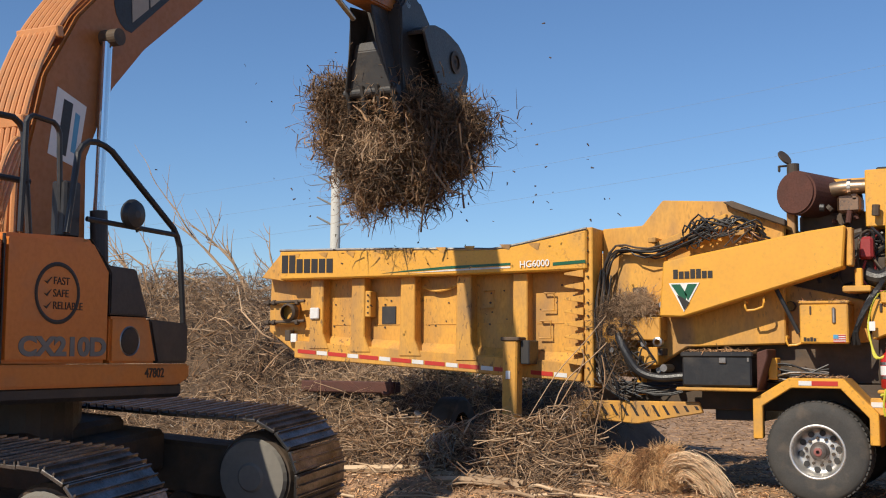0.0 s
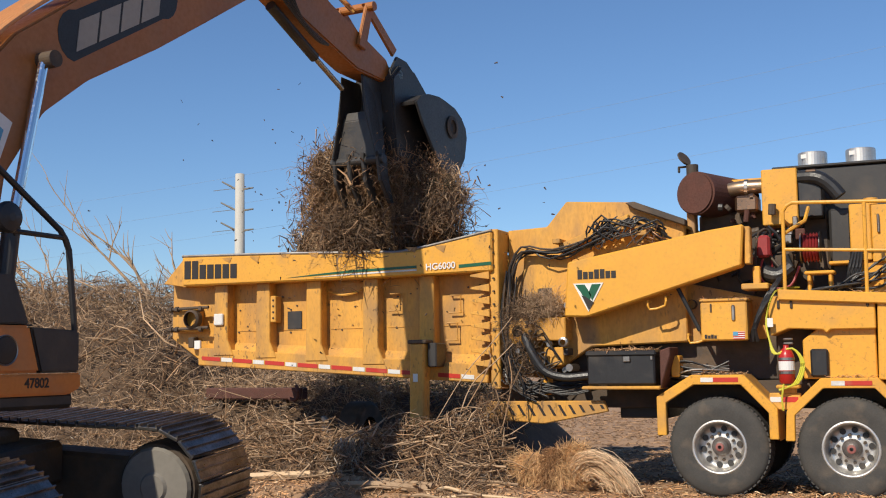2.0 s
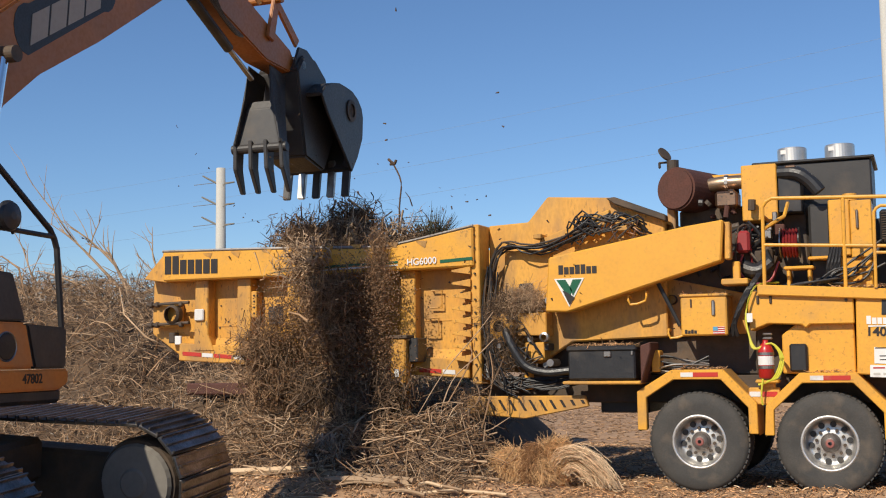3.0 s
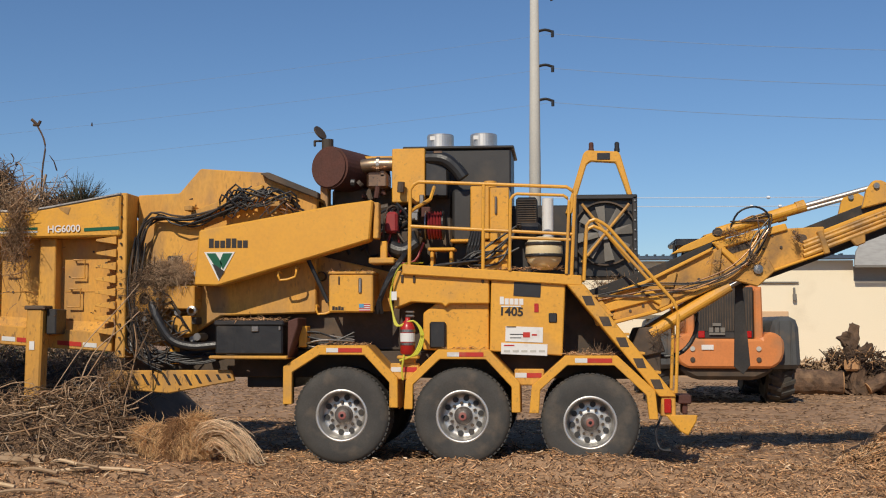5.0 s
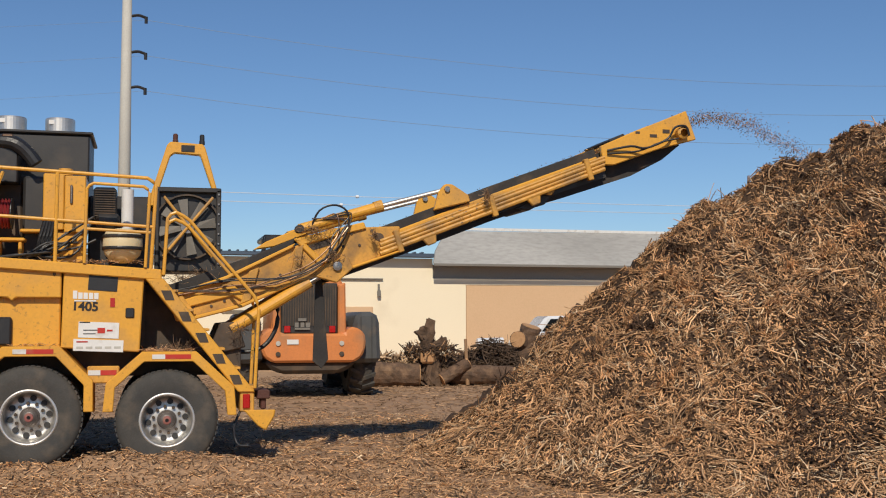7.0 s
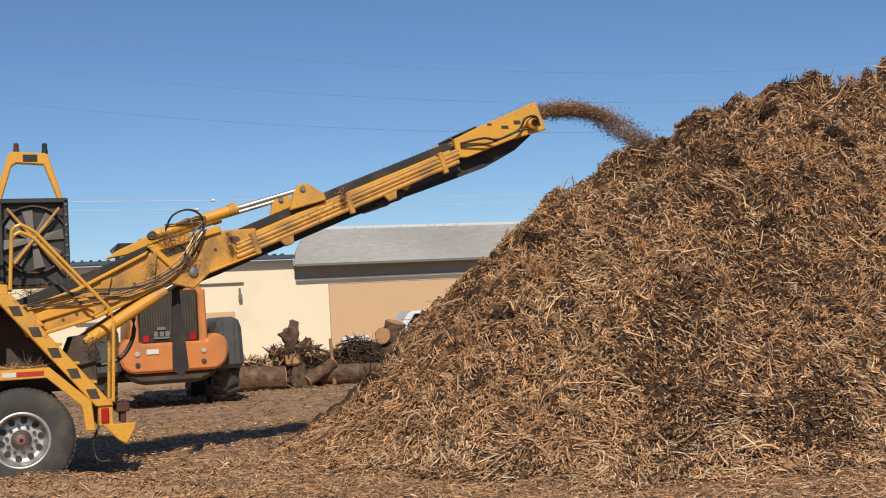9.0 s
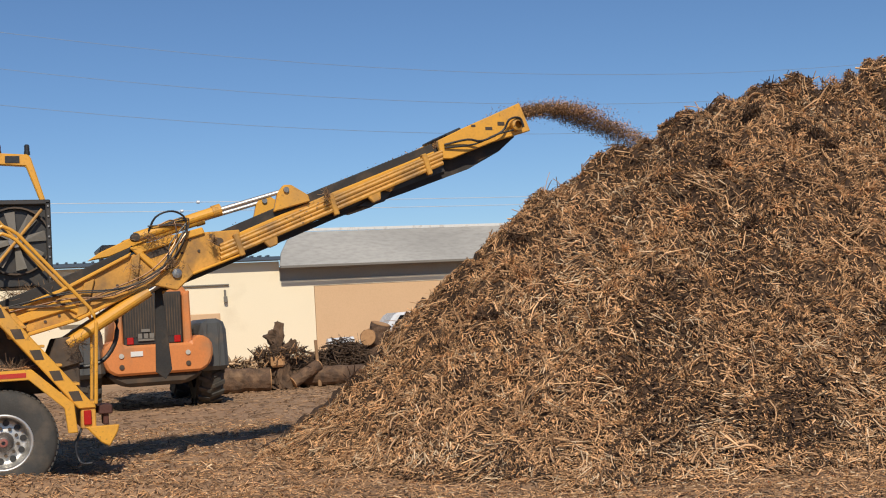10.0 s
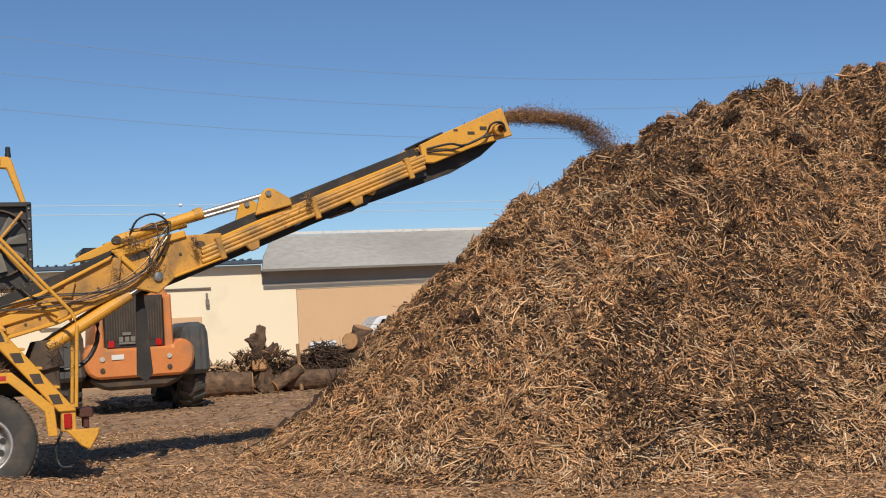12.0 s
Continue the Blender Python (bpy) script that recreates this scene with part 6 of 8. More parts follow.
part("front_window", B((-1.25, -0.48, 1.22, 1.30, 1.9, 2.8), bevel=0.01), GLASSD, cabx)
part("black_step", B((0.7, 1.3, -0.02, 0.0, 1.84, 1.86), (0.7, 1.3, 0.0, 0.3, 1.83, 1.84)), BLACK, house)
part("rail", tube(bent([(1.3, -0.62, 2.4), (1.3, -0.52, 3.07), (1.3, -0.26, 3.1), (1.3, 0.62, 2.5), (1.3, 0.70, 1.8)], 0.09), r=0.024, n=8, soft=1), BLACKP, house, "black pipe hand rail")
part("rail", tube([(1.3, -0.42, 2.52), (1.3, 0.60, 2.50)], r=0.02, n=8, soft=1), BLACKP, house)
part("rail", tube(bent([(0.95, -1.55, 2.4), (0.95, -1.5, 3.2), (0.95, -0.72, 3.22), (0.95, -0.62, 2.4)], 0.09), r=0.024, n=8, soft=1), BLACKP, house)
part("rail", tube([(0.95, -1.5, 2.78), (0.95, -0.64, 2.78)], r=0.024, n=8, soft=1), BLACKP, house)
part("rail", tube(bent([(1.2, -0.95, 2.38), (1.2, -0.93, 3.2), (1.2, -0.62, 3.18), (1.2, -0.58, 2.4)], 0.06), r=0.02, n=8, soft=1), BLACKP, house)
part("post_box", B((1.12, 1.26, -0.60, -0.44, 2.38, 2.78), bevel=0.015), BLACKP, house)
for (x, y, z), m in (((1.33, 0.02, 2.60), BLACKP), ((1.02, -1.28, 2.98), SOFFIT)):
    mi = part("mirror", lathe([(0.03, -0.03), (0.10, -0.025), (0.115, 0.0), (0.115, 0.02), (0.10, 0.045), (0.03, 0.06)], 24, "x", (x, y, z)), m, house, "round rear-view mirror")
    part("mirror_arm", tube([(x, y, z - 0.02), (x - 0.02, y + 0.07, z - 0.08), (x - 0.03, y + 0.1, z - 0.12)], r=0.012, n=6), BLACKP, mi)
ring = part("round_decal", lathe([(0.185, 1.347), (0.20, 1.350), (0.215, 1.347)], 36, "x", (0, -0.73, 1.97)), INK, sd, "dark ring decal with three words")
for k, w in enumerate(("FAST", "SAFE", "RELIABLE")):
    part("tick_mark", PX([(-0.86, 2.05 - k * .085), (-0.83, 2.03 - k * .085), (-0.79, 2.08 - k * .085), (-0.835, 2.045 - k * .085)], 1.346, 1.350, 0), INK, sd)
    text(w, 0.075, INK, sd, pose(1.347, -0.775, 2.015 - k * 0.085, 90, 0, 90), "decal_word", 0.002, 0.95)
text("CX210D", 0.175, SOFFIT, sd, pose(1.347, -1.07, 1.51, 90, 0, 90), "model_lettering", 0.004, 1.30, 0.008, "grey raised model lettering")
text("47802", 0.10, INK, house, pose(1.362, 0.18, 1.36, 90, 0, 90), "number_lettering", 0.002, 0.9, 0.002)
emb = part("oval_emblem", lathe([(0.02, 1.353), (0.09, 1.350), (0.10, 1.345)], 24, "x", (0, 0.02, 1.65)), INK, house, "dark oval emblem")
part("emblem_ring", lathe([(0.10, 1.346), (0.106, 1.352), (0.112, 1.346)], 24, "x", (0, 0.02, 1.65)), STEEL, emb)
part("panel_seam", PX([(-1.225, 1.49), (-1.212, 1.49), (-1.212, 2.34), (-1.225, 2.34)], 1.33, 1.348, 0), INK, house)
part("paper_sticker", PX([(-1.5, 1.50), (-1.26, 1.50), (-1.26, 1.68), (-1.5, 1.68)], 1.346, 1.349, 0), WHITE, house)
part("small_plate", PX([(-1.42, 1.95), (-1.28, 1.95), (-1.28, 2.0), (-1.42, 2.0)], 1.346, 1.349, 0), RUST, house)

for ob in [house] + list(house.children_recursive):
    if ob.matrix_basis.translation.length < 0.01:
        ob.data.transform(Matrix.Translation((0, 0, 0.05)))
    else:
        ob.matrix_basis = Matrix.Translation((0, 0, 0.05)) @ ob.matrix_basis

# boom, arm, bucket and thumb (each keyed below), drawn at the pose over the bin
boom = part("boom", PX([(0.70, 1.85), (0.96, 2.51), (1.06, 3.2), (1.45, 3.80), (1.94, 4.19), (2.85, 4.72), (3.53, 5.16), (4.2, 5.60), (4.80, 5.95), (4.95, 6.15), (4.80, 6.38), (4.2, 6.36),
                      (3.0, 5.80), (1.99, 5.08), (1.10, 4.42), (0.66, 3.90), (0.40, 3.3), (0.25, 2.6), (0.22, 1.9)], -0.22, 0.22, 0.02), BOOMP, xv, "orange excavator boom")
for k in range(7):
    x = -0.19 + k * 0.065
    part("boom_pipe", tube([(x, 0.12 - 0.03 * (k % 2), 2.3), (x, 0.24, 3.0), (x, 0.40, 3.55), (x, 0.72, 4.12), (x, 1.15, 4.58), (x, 2.0, 5.24), (x, 3.0, 5.93), (x, 4.1, 6.45)], r=0.026, n=7), HOSEO, boom)
for r_, z_ in ((0.38, 3.5), (0.85, 4.25), (1.6, 4.95), (2.6, 5.65)):
    part("pipe_clamp", B((-0.22, 0.24, r_ - 0.04, r_ + 0.04, z_ - 0.04, z_ + 0.06), bevel=0.01), HOSEO, boom)
for k in range(4):
    part("loose_hose", tube([(0.2, 0.1 - k * .05, 2.3), (0.27, 0.0, 2.7 + k * .1), (0.26, 0.2, 3.1 + k * .08), (0.22, 0.35, 3.35)], r=0.02, n=7), HOSEO, boom)
cy = part("boom_cylinder", C(((0.28, 0.98, 1.75), (0.28, 1.08, 2.75), 0.075), n=18), BLACK, boom, "boom lift cylinder")
part("rod", C(((0.28, 1.08, 2.75), (0.28, 1.36, 4.2), 0.048), n=16), CHROME, cy, "bright chrome piston rod")
part("rod_eye", C(((0.22, 1.39, 4.24), (0.40, 1.39, 4.24), 0.075), n=20), DARK, cy)
cy = part("boom_cylinder", C(((-0.28, 0.98, 1.75), (-0.28, 1.08, 2.75), 0.075), n=18), BLACK, boom)
part("rod", C(((-0.28, 1.08, 2.75), (-0.28, 1.36, 4.2), 0.048), n=16), CHROME, cy)
part("rod_eye", C(((-0.42, 1.39, 4.26), (-0.22, 1.39, 4.26), 0.10), n=20), HOSEO, cy)
# maker's word on the boom as blocks, along its slope
badge = []
for s_, c_ in ((-1, 1.74), (1, 2.92)):
    badge += [(c_ + s_ * 0.20 * math.sin(a) - 0.02 * s_, 4.59 + (c_ - 1.78) * 0.60 - s_ * 0.24 * math.cos(a)) for a in np.linspace(0, math.pi, 9)]
part("badge", PX(badge, 0.2205, 0.2235, 0), INK, boom, "dark rounded badge under the maker's blocks")
for k in range(4):
    bm = bmesh.new()
    a, b = 1.78 + k * 0.27, 1.78 + k * 0.27 + 0.24
    f = lambda r: 4.42 + (r - 1.78) * 0.60
    PX([(a, f(a)), (b, f(b)), (b + 0.03, f(b) + 0.30), (a + 0.03, f(a) + 0.30)], 0.224, 0.229, 0, bm)
    part("maker_mark", bm, SOFFITW, boom, "grey lettering shown as blocks")

bp = part("rental_sticker", PX([(0.60, 3.25), (0.92, 3.12), (1.10, 3.64), (0.78, 3.80)], 0.221, 0.225, 0), WHITE, boom, "white and blue rental sticker")
part("sticker_bar", PX([(0.70, 3.26), (0.80, 3.22), (0.94, 3.66), (0.84, 3.70)], 0.2255, 0.228, 0), INK, bp)
part("sticker_bar", PX([(0.86, 3.26), (0.91, 3.24), (1.01, 3.56), (0.96, 3.59)], 0.2255, 0.228, 0), BLUE, bp)
for ob in [boom] + list(boom.children_recursive):
    ob.data.transform(Matrix.Translation((0, -0.13, 0.0)))
arm = part("arm", PX([(4.05, 6.70), (4.42, 6.82), (4.9, 6.55), (6.0, 6.02), (7.30, 5.62), (7.45, 5.45), (7.30, 5.30), (6.6, 5.32), (5.4, 5.66), (4.62, 5.92), (4.3, 6.25)], -0.17, 0.17, 0.02), BOOMP, xv, "orange excavator arm")
part("arm_cylinder", C(((0, 3.1, 6.15), (0, 4.1, 6.62), 0.075), n=16), ORANGE, arm)
bc = part("bucket_cylinder", C(((0, 4.7, 6.75), (0, 5.9, 6.42), 0.07), n=16), ORANGE, arm)
part("rod", C(((0, 5.9, 6.42), (0, 6.75, 6.15), 0.04), n=12), CHROME, bc)
for s in (-0.2, 0.2):
    part("link", PX([(6.55, 5.62), (6.75, 6.22), (6.90, 6.20), (6.72, 5.58)], s - 0.025, s + 0.025, 0.01), BOOMP, arm, "worn orange pivot link")
    part("rod_link", PX([(6.7, 6.2), (6.85, 6.26), (7.55, 5.80), (7.45, 5.68)], s - 0.05, s - 0.01, 0.01), BOOMP, arm)
part("link_pin", C(((-0.3, 6.8, 6.18), (0.3, 6.8, 6.18), 0.06), n=14), BOOMP, arm)
tc = part("thumb_cylinder", C(((0.0, 5.0, 5.72), (0.0, 5.9, 5.32), 0.065), n=14), BLACK, arm, "black thumb cylinder")
part("rod", C(((0.0, 5.9, 5.32), (0.0, 6.5, 5.06), 0.035), n=12), STEEL, tc)
for k in range(6):
    part("arm_hose", tube([(0.2, 4.5, 6.3 - k * .04), (0.24, 5.0, 5.95 - k * .05), (0.22, 5.35 + k * .05, 5.6 - k * .03), (0.2, 5.9, 5.45)], r=0.016, n=6), BLACKP, arm)
part("maker_mark", PX([(5.1, 6.10), (5.6, 5.93), (5.6, 6.06), (5.1, 6.24)], 0.171, 0.175, 0), BLUE, arm)

for ob in [arm] + list(arm.children_recursive):
    ob.data.transform(Matrix.Translation((0, -0.22, 0.06)))
# bucket shell
low = lambda q: [(r_, 3.95 + (z_ - 3.98) * 0.70) for r_, z_ in q]
prof = [(7.15, 5.62), (7.5, 5.80), (8.0, 5.72), (8.42, 5.45), (8.55, 5.05), (8.45, 4.62), (8.2, 4.25), (7.95, 3.98)]
inner = [(7.90, 4.05), (8.13, 4.30), (8.37, 4.66), (8.46, 5.04), (8.34, 5.39), (7.97, 5.63), (7.5, 5.70), (7.17, 5.55)]
bucket = part("bucket", PX(low(prof + inner), -0.52, 0.52, 0.01), BLACK, xv, "black steel excavator bucket")
for s in (-0.54, 0.52):
    part("side_plate", PX(low([(7.15, 5.60), (7.3, 5.74), (7.5, 5.80), (7.8, 5.79), (8.0, 5.72), (8.24, 5.62), (8.42, 5.45), (8.53, 5.25), (8.55, 5.05), (8.45, 4.62), (8.2, 4.25), (7.95, 3.98), (7.62, 4.6), (7.3, 5.2)]), s, s + 0.035, 0.008), BLACK, bucket)
part("wear_disc", lathe([(0.05, 0.555), (0.15, 0.56), (0.16, 0.575), (0.10, 0.58)], 24, "x", (0, 8.1, 4.82)), DARK, bucket)
part("mount_block", PX([(6.98, 4.25), (7.0, 5.42), (7.25, 5.62), (7.6, 5.58), (7.92, 5.30), (7.98, 4.4), (7.55, 4.0)], -0.32, 0.30, 0.03), BLACK, bucket, "black welded bucket mount")
for k in range(5):
    x = -0.46 + k * 0.23
    part("tooth", PX([(7.99, 4.14), (8.06, 4.06), (7.85, 3.60), (7.78, 3.62)], x - 0.055, x + 0.055, 0.012), STEEL if k % 2 else BLACK, bucket, "worn bucket tooth")
for s in (-0.24, 0.20):
    part("bucket_ear", PX([(7.0, 5.0), (7.05, 5.52), (7.25, 5.74), (7.5, 5.70), (7.85, 5.45), (7.9, 5.1), (7.4, 5.0)], s, s + 0.04, 0.01), BLACK, bucket)
part("bucket_pin", C(((-0.3, 7.22, 5.48), (0.3, 7.22, 5.48), 0.06), n=14), STEEL, bucket)
thumb = part("thumb", PX([(6.64, 4.92), (6.84, 4.92), (6.86, 4.85), (6.80, 4.30), (6.68, 4.28), (6.62, 4.8)], -0.34, 0.34, 0.012), BLACK, xv, "black grapple thumb")
part("thumb_bar", C(((-0.42, 6.72, 4.28), (0.42, 6.72, 4.28), 0.065), n=14), BLACK, thumb)
for k in range(4):
    x = -0.36 + k * 0.24
    part("tine", PX([(6.62, 4.36), (6.84, 4.36), (6.90, 4.05), (7.05, 3.76), (6.98, 3.74), (6.72, 4.0)], x - 0.03, x + 0.03, 0.01), BLACK, thumb, "curved black grapple tine")
for s in (-0.36, 0.33):
    part("thumb_plate", PX([(6.45, 5.36), (6.95, 5.4), (6.95, 5.1), (6.85, 4.3), (6.6, 4.3), (6.5, 4.9)], s, s + 0.03, 0.008), BLACK, thumb)

for ob in [bucket] + list(bucket.children_recursive):
    ob.data.transform(Matrix.Translation((0, 0.02, 0.0)))
for ob in [thumb] + list(thumb.children_recursive):
    ob.data.transform(Matrix.Translation((0, 0.12, 0.0)))
    for v in ob.data.vertices:
        # waisted: narrow at the pivot, wider at the tines
        v.co.x = v.co.x * (0.95 - 0.5 * min(1.0, max(0.0, (v.co.z - 4.3) / 0.75))) - 0.06
FOOT = Vector((0, 0.45, 2.0))
BPIN = Vector((0, 7.22, 5.48))
TPIN = Vector((0, 6.70, 5.25))
ELBOW = Vector((0, 4.40, 6.20))
# seconds, heading (clockwise from ahead), boom pitch, bucket turn, thumb turn, arm turn (degrees)
SWING = [(0.0, -2.7, 9.5, 0, 0, -6.0), (0.25, -0.5, 7.2, 0, 0, -4.2), (0.5, 0.9, 5.3, 0, 0, -3.0), (0.75, 1.3, 2.9, 0, 0, -2.0), (1.0, 1.6, 1.3, 0, 0, -1.2), (1.25, 2.8, 0.5, 0, 0, -0.5), (1.5, 3.8, 0.0, 0, 0, 0), (1.75, 4.7, -0.6, 2, -2, 0),
         (2.0, 5.2, -0.9, 6, -5, 0), (2.25, 4.7, -0.5, 9, -9, 0), (2.5, 3.6, -0.1, 11, -12, 0), (2.7, 1.6, -0.1, 12, -13, 0), (3.0, -4.0, 0.6, 12, -13, 0), (3.5, -15.5, 2.0, 12, -13, 0), (4.0, -27.0, 2.0, 10, -10, 0),
         (4.5, -37.0, 0.5, 8, -8, 0), (5.5, -52.0, -4.0, 4, -4, 0), (6.5, -60.0, -8.0, 0, 0, 0), (7.5, -62.0, -9.0, 0, 0, 0), (9.0, -62.0, -9.0, 0, 0, 0), (12.0, -62.0, -9.0, 0, 0, 0)]


def about(p, deg):
    return Matrix.Translation(p) @ Matrix.Rotation(radians(deg), 4, "X") @ Matrix.Translation(-p)


def swing_at(t):
    for a, b in zip(SWING, SWING[1:]):
        if t <= b[0]:
            u = (t - a[0]) / (b[0] - a[0])
            return [p + (q - p) * u for p, q in zip(a, b)][1:]
    return list(SWING[-1][1:])


def turned(h):
    return Matrix.Rotation(radians(-h), 4, "Z")


def key_excavator():
    rows = {ob: [] for ob in (house, boom, arm, bucket, thumb)}
    for t, h, b, k, th, e in SWING:
        base = turned(h)
        lift = base @ about(FOOT, b)
        fold = lift @ about(ELBOW, e)
        rows[house].append((t, base))
        rows[boom].append((t, lift))
        rows[arm].append((t, fold))
        rows[bucket].append((t, fold @ about(BPIN, k)))
        rows[thumb].append((t, fold @ about(TPIN, th)))
    for ob, r in rows.items():
        walk(ob, r)


def load_pose(t):
    """Where something that hangs in the bucket is, against its place over the bin."""
    h, b, _, _, e = swing_at(t)
    w = Matrix.Translation(XC)
    return w @ turned(h) @ about(FOOT, b) @ about(ELBOW, e) @ (w @ turned(3.8)).inverted()

# ---- wheel loader behind the conveyor ----
wlr = thing("wheel_loader", "orange wheel loader with grey fenders, seen from behind", "wheel loader", (4.45, 24.4, 0))
cwt = ap("counterweight", PZ([(3.46, 1.20), (3.48, 1.0), (3.56, 0.84), (3.72, 0.74), (5.40, 0.74), (5.56, 0.84), (5.64, 1.0), (5.66, 1.22), (5.62, 1.36), (5.54, 1.42), (5.44, 1.48), (5.30, 1.47), (5.22, 1.34), (3.90, 1.34), (3.80, 1.44), (3.68, 1.46), (3.54, 1.38), (3.48, 1.30)], 23.915, 24.9, 0.10), LOADER_ORANGE, wlr, "rounded orange counterweight bumper")
ap("lower_shell", PZ([(3.56, 0.80), (5.5, 0.80), (5.38, 0.62), (5.1, 0.50), (3.9, 0.50), (3.66, 0.62)], 24.05, 26.9, 0.08), DARK, wlr)
for x in (3.82, 5.14):
    for z in (0.92, 1.14):
        ap("bolt_hole", C(((x, 23.885, z), (x, 23.91, z), 0.05), n=14), POLE if z > 1 else DARK, cwt)
ap("sticker", B((4.0, 4.24, 23.89, 23.898, 1.12, 1.22), bevel=0), WHITE, cwt)
ap("engine_cover", PZ([(3.70, 1.28), (5.30, 1.28), (5.25, 2.35), (5.1, 2.55), (3.9, 2.55), (3.75, 2.35)], 24.2, 26.2, 0.06), LOADER_ORANGE, wlr)
gri = ap("grille_frame", PZ([(3.90, 1.34), (5.08, 1.34), (5.08, 2.40), (3.90, 2.40)], 24.12, 24.22, 0.02), BLACK, wlr, "black radiator grille")
for k in range(22):
    ap("grille_bar", B((3.93 + k * 0.052, 3.955 + k * 0.052, 24.095, 24.12, 1.5, 2.36), bevel=0), DARK, gri)
for x0 in (3.72, 5.09):
    ap("post", PZ([(x0, 1.28), (x0 + 0.17, 1.28), (x0 + 0.15, 2.42), (x0, 2.35)], 24.05, 24.3, 0.03), LOADER_ORANGE, wlr)
for x in (3.96, 4.9):
    ap("tail_lamp", B((x, x + 0.13, 24.06, 24.095, 1.36, 1.50), bevel=0.01), LAMP_RED, gri)
ap("number_plate_bars", B((4.18, 4.5, 24.07, 24.093, 1.42, 1.46), (4.18, 4.26, 24.07, 24.093, 1.47, 1.57), (4.3, 4.38, 24.07, 24.093, 1.47, 1.57), (4.41, 4.5, 24.07, 24.093, 1.47, 1.57), (4.25, 4.42, 24.07, 24.093, 1.6, 1.66), bevel=0), SOFFIT, gri)
for sx in (-1, 1):
    cx = 4.45 + sx * 1.25
    f = ap("fender", PZ([(cx - 0.30, 0.72), (cx - 0.26, 1.6), (cx - 0.15, 1.80), (cx + 0.2, 1.80), (cx + 0.30, 1.65), (cx + 0.34, 0.72)], 24.2, 26.3, 0.12), FENDER, wlr, "dark grey moulded wheel fender")
    ap("fender_ridge", B((cx - 0.12, cx - 0.09, 24.17, 24.2, 0.8, 1.7), (cx + 0.12, cx + 0.15, 24.17, 24.2, 0.8, 1.7), bevel=0.008), FENDER, f)
    for yy in (25.2, 28.2):
        t_ = ap("tyre", lathe([(0.35, cx - 0.26), (0.6, cx - 0.28), (0.72, cx - 0.2), (0.74, cx), (0.72, cx + 0.2), (0.6, cx + 0.28), (0.35, cx + 0.26)], 32, "x", (0, yy, 0.70)), RUBBER, wlr, "large lugged loader tyre")
        for k in range(20):
            a = 2 * math.pi * k / 20
            for s2 in (-1, 1):
                bmx = bmesh.new()
                v = bmesh.ops.create_cube(bmx, size=1)["verts"]
                for p in v:
                    p.co = Matrix.Rotation(a + 0.08 * s2, 4, "X") @ Vector((s2 * 0.14 + p.co.x * 0.26, p.co.y * 0.08 + s2 * p.co.x * 0.1, 0.73 + p.co.z * 0.06))
                    p.co += Vector((cx, yy, 0.70))
                ap("lug", bmx, RUBBER, t_)
cabl = ap("cab", PZ([(3.75, 2.5), (5.15, 2.5), (5.0, 3.42), (3.9, 3.42)], 26.2, 27.6, 0.05), GLASSD, wlr, "dark glazed cab")
ap("cab_roof", B((3.7, 5.2, 26.1, 27.7, 3.42, 3.55), bevel=0.04), BLACKP, cabl)
ap("roof_unit", B((3.72, 4.2, 25.9, 26.2, 3.36, 3.52), bevel=0.03), BLACKP, cabl)
for x in (3.72, 5.14):
    ap("cab_post", C(((x, 26.2, 2.5), (x, 26.2, 3.45), 0.05), n=8), BLACKP, cabl)
ap("mirror", B((5.3, 5.5, 26.2, 26.26, 2.1, 2.4), bevel=0.02), BLACKP, wlr)
ap("mirror_stay", tube([(5.15, 26.2, 2.7), (5.42, 26.23, 2.65), (5.42, 26.23, 2.35)], r=0.02, n=6), BLACKP, wlr)
ap("cream_hood", B((2.7, 3.5, 24.6, 25.6, 1.75, 2.05), bevel=0.08), CREAM, wlr)
ap("axle", C(((3.2, 25.2, 0.70), (5.7, 25.2, 0.70), 0.16), n=12), DARK, wlr)
ap("front_frame", B((4.0, 4.9, 26.2, 29.0, 0.6, 1.3), bevel=0.05), DARK, wlr)

# ---- logs, stumps, car ----


def log(label, p, q, r, seed, group="felled logs"):
    p, q = Vector(p), Vector(q)
    d = q - p
    rr = random.Random(seed)
    bm = bmesh.new()
    n, m = 18, 10
    quat = d.to_track_quat("Z", "Y")
    rings = []
    for i in range(m + 1):
        u = i / m
        off = Vector((rr.uniform(-.03, .03), rr.uniform(-.03, .03), 0)) * r * 2
        rings.append([bm.verts.new(quat @ (Vector((math.cos(2 * math.pi * k / n), math.sin(2 * math.pi * k / n), 0)) * r * (1 - 0.12 * u) * (1 + rr.uniform(-.06, .06)) + off + Vector((0, 0, u * d.length)))) for k in range(n)])
    for a, b in zip(rings, rings[1:]):
        for k in range(n):
            bm.faces.new((a[k], a[(k + 1) % n], b[(k + 1) % n], b[k]))
    t = thing("log", label, "log", p, group)
    part("bark", bm, LOGBARK, t)
    for s, c in ((-1, p), (1, q)):
        e = C(((0, 0, -0.02), (0, 0, 0.02), r * (0.93 if s < 0 else 0.82)), n=18)
        bmesh.ops.transform(e, verts=e.verts, matrix=Matrix.Translation(c - p) @ quat.to_matrix().to_4x4())
        part("cut_end", e, CUTWOOD, t, "pale sawn end")
    return t


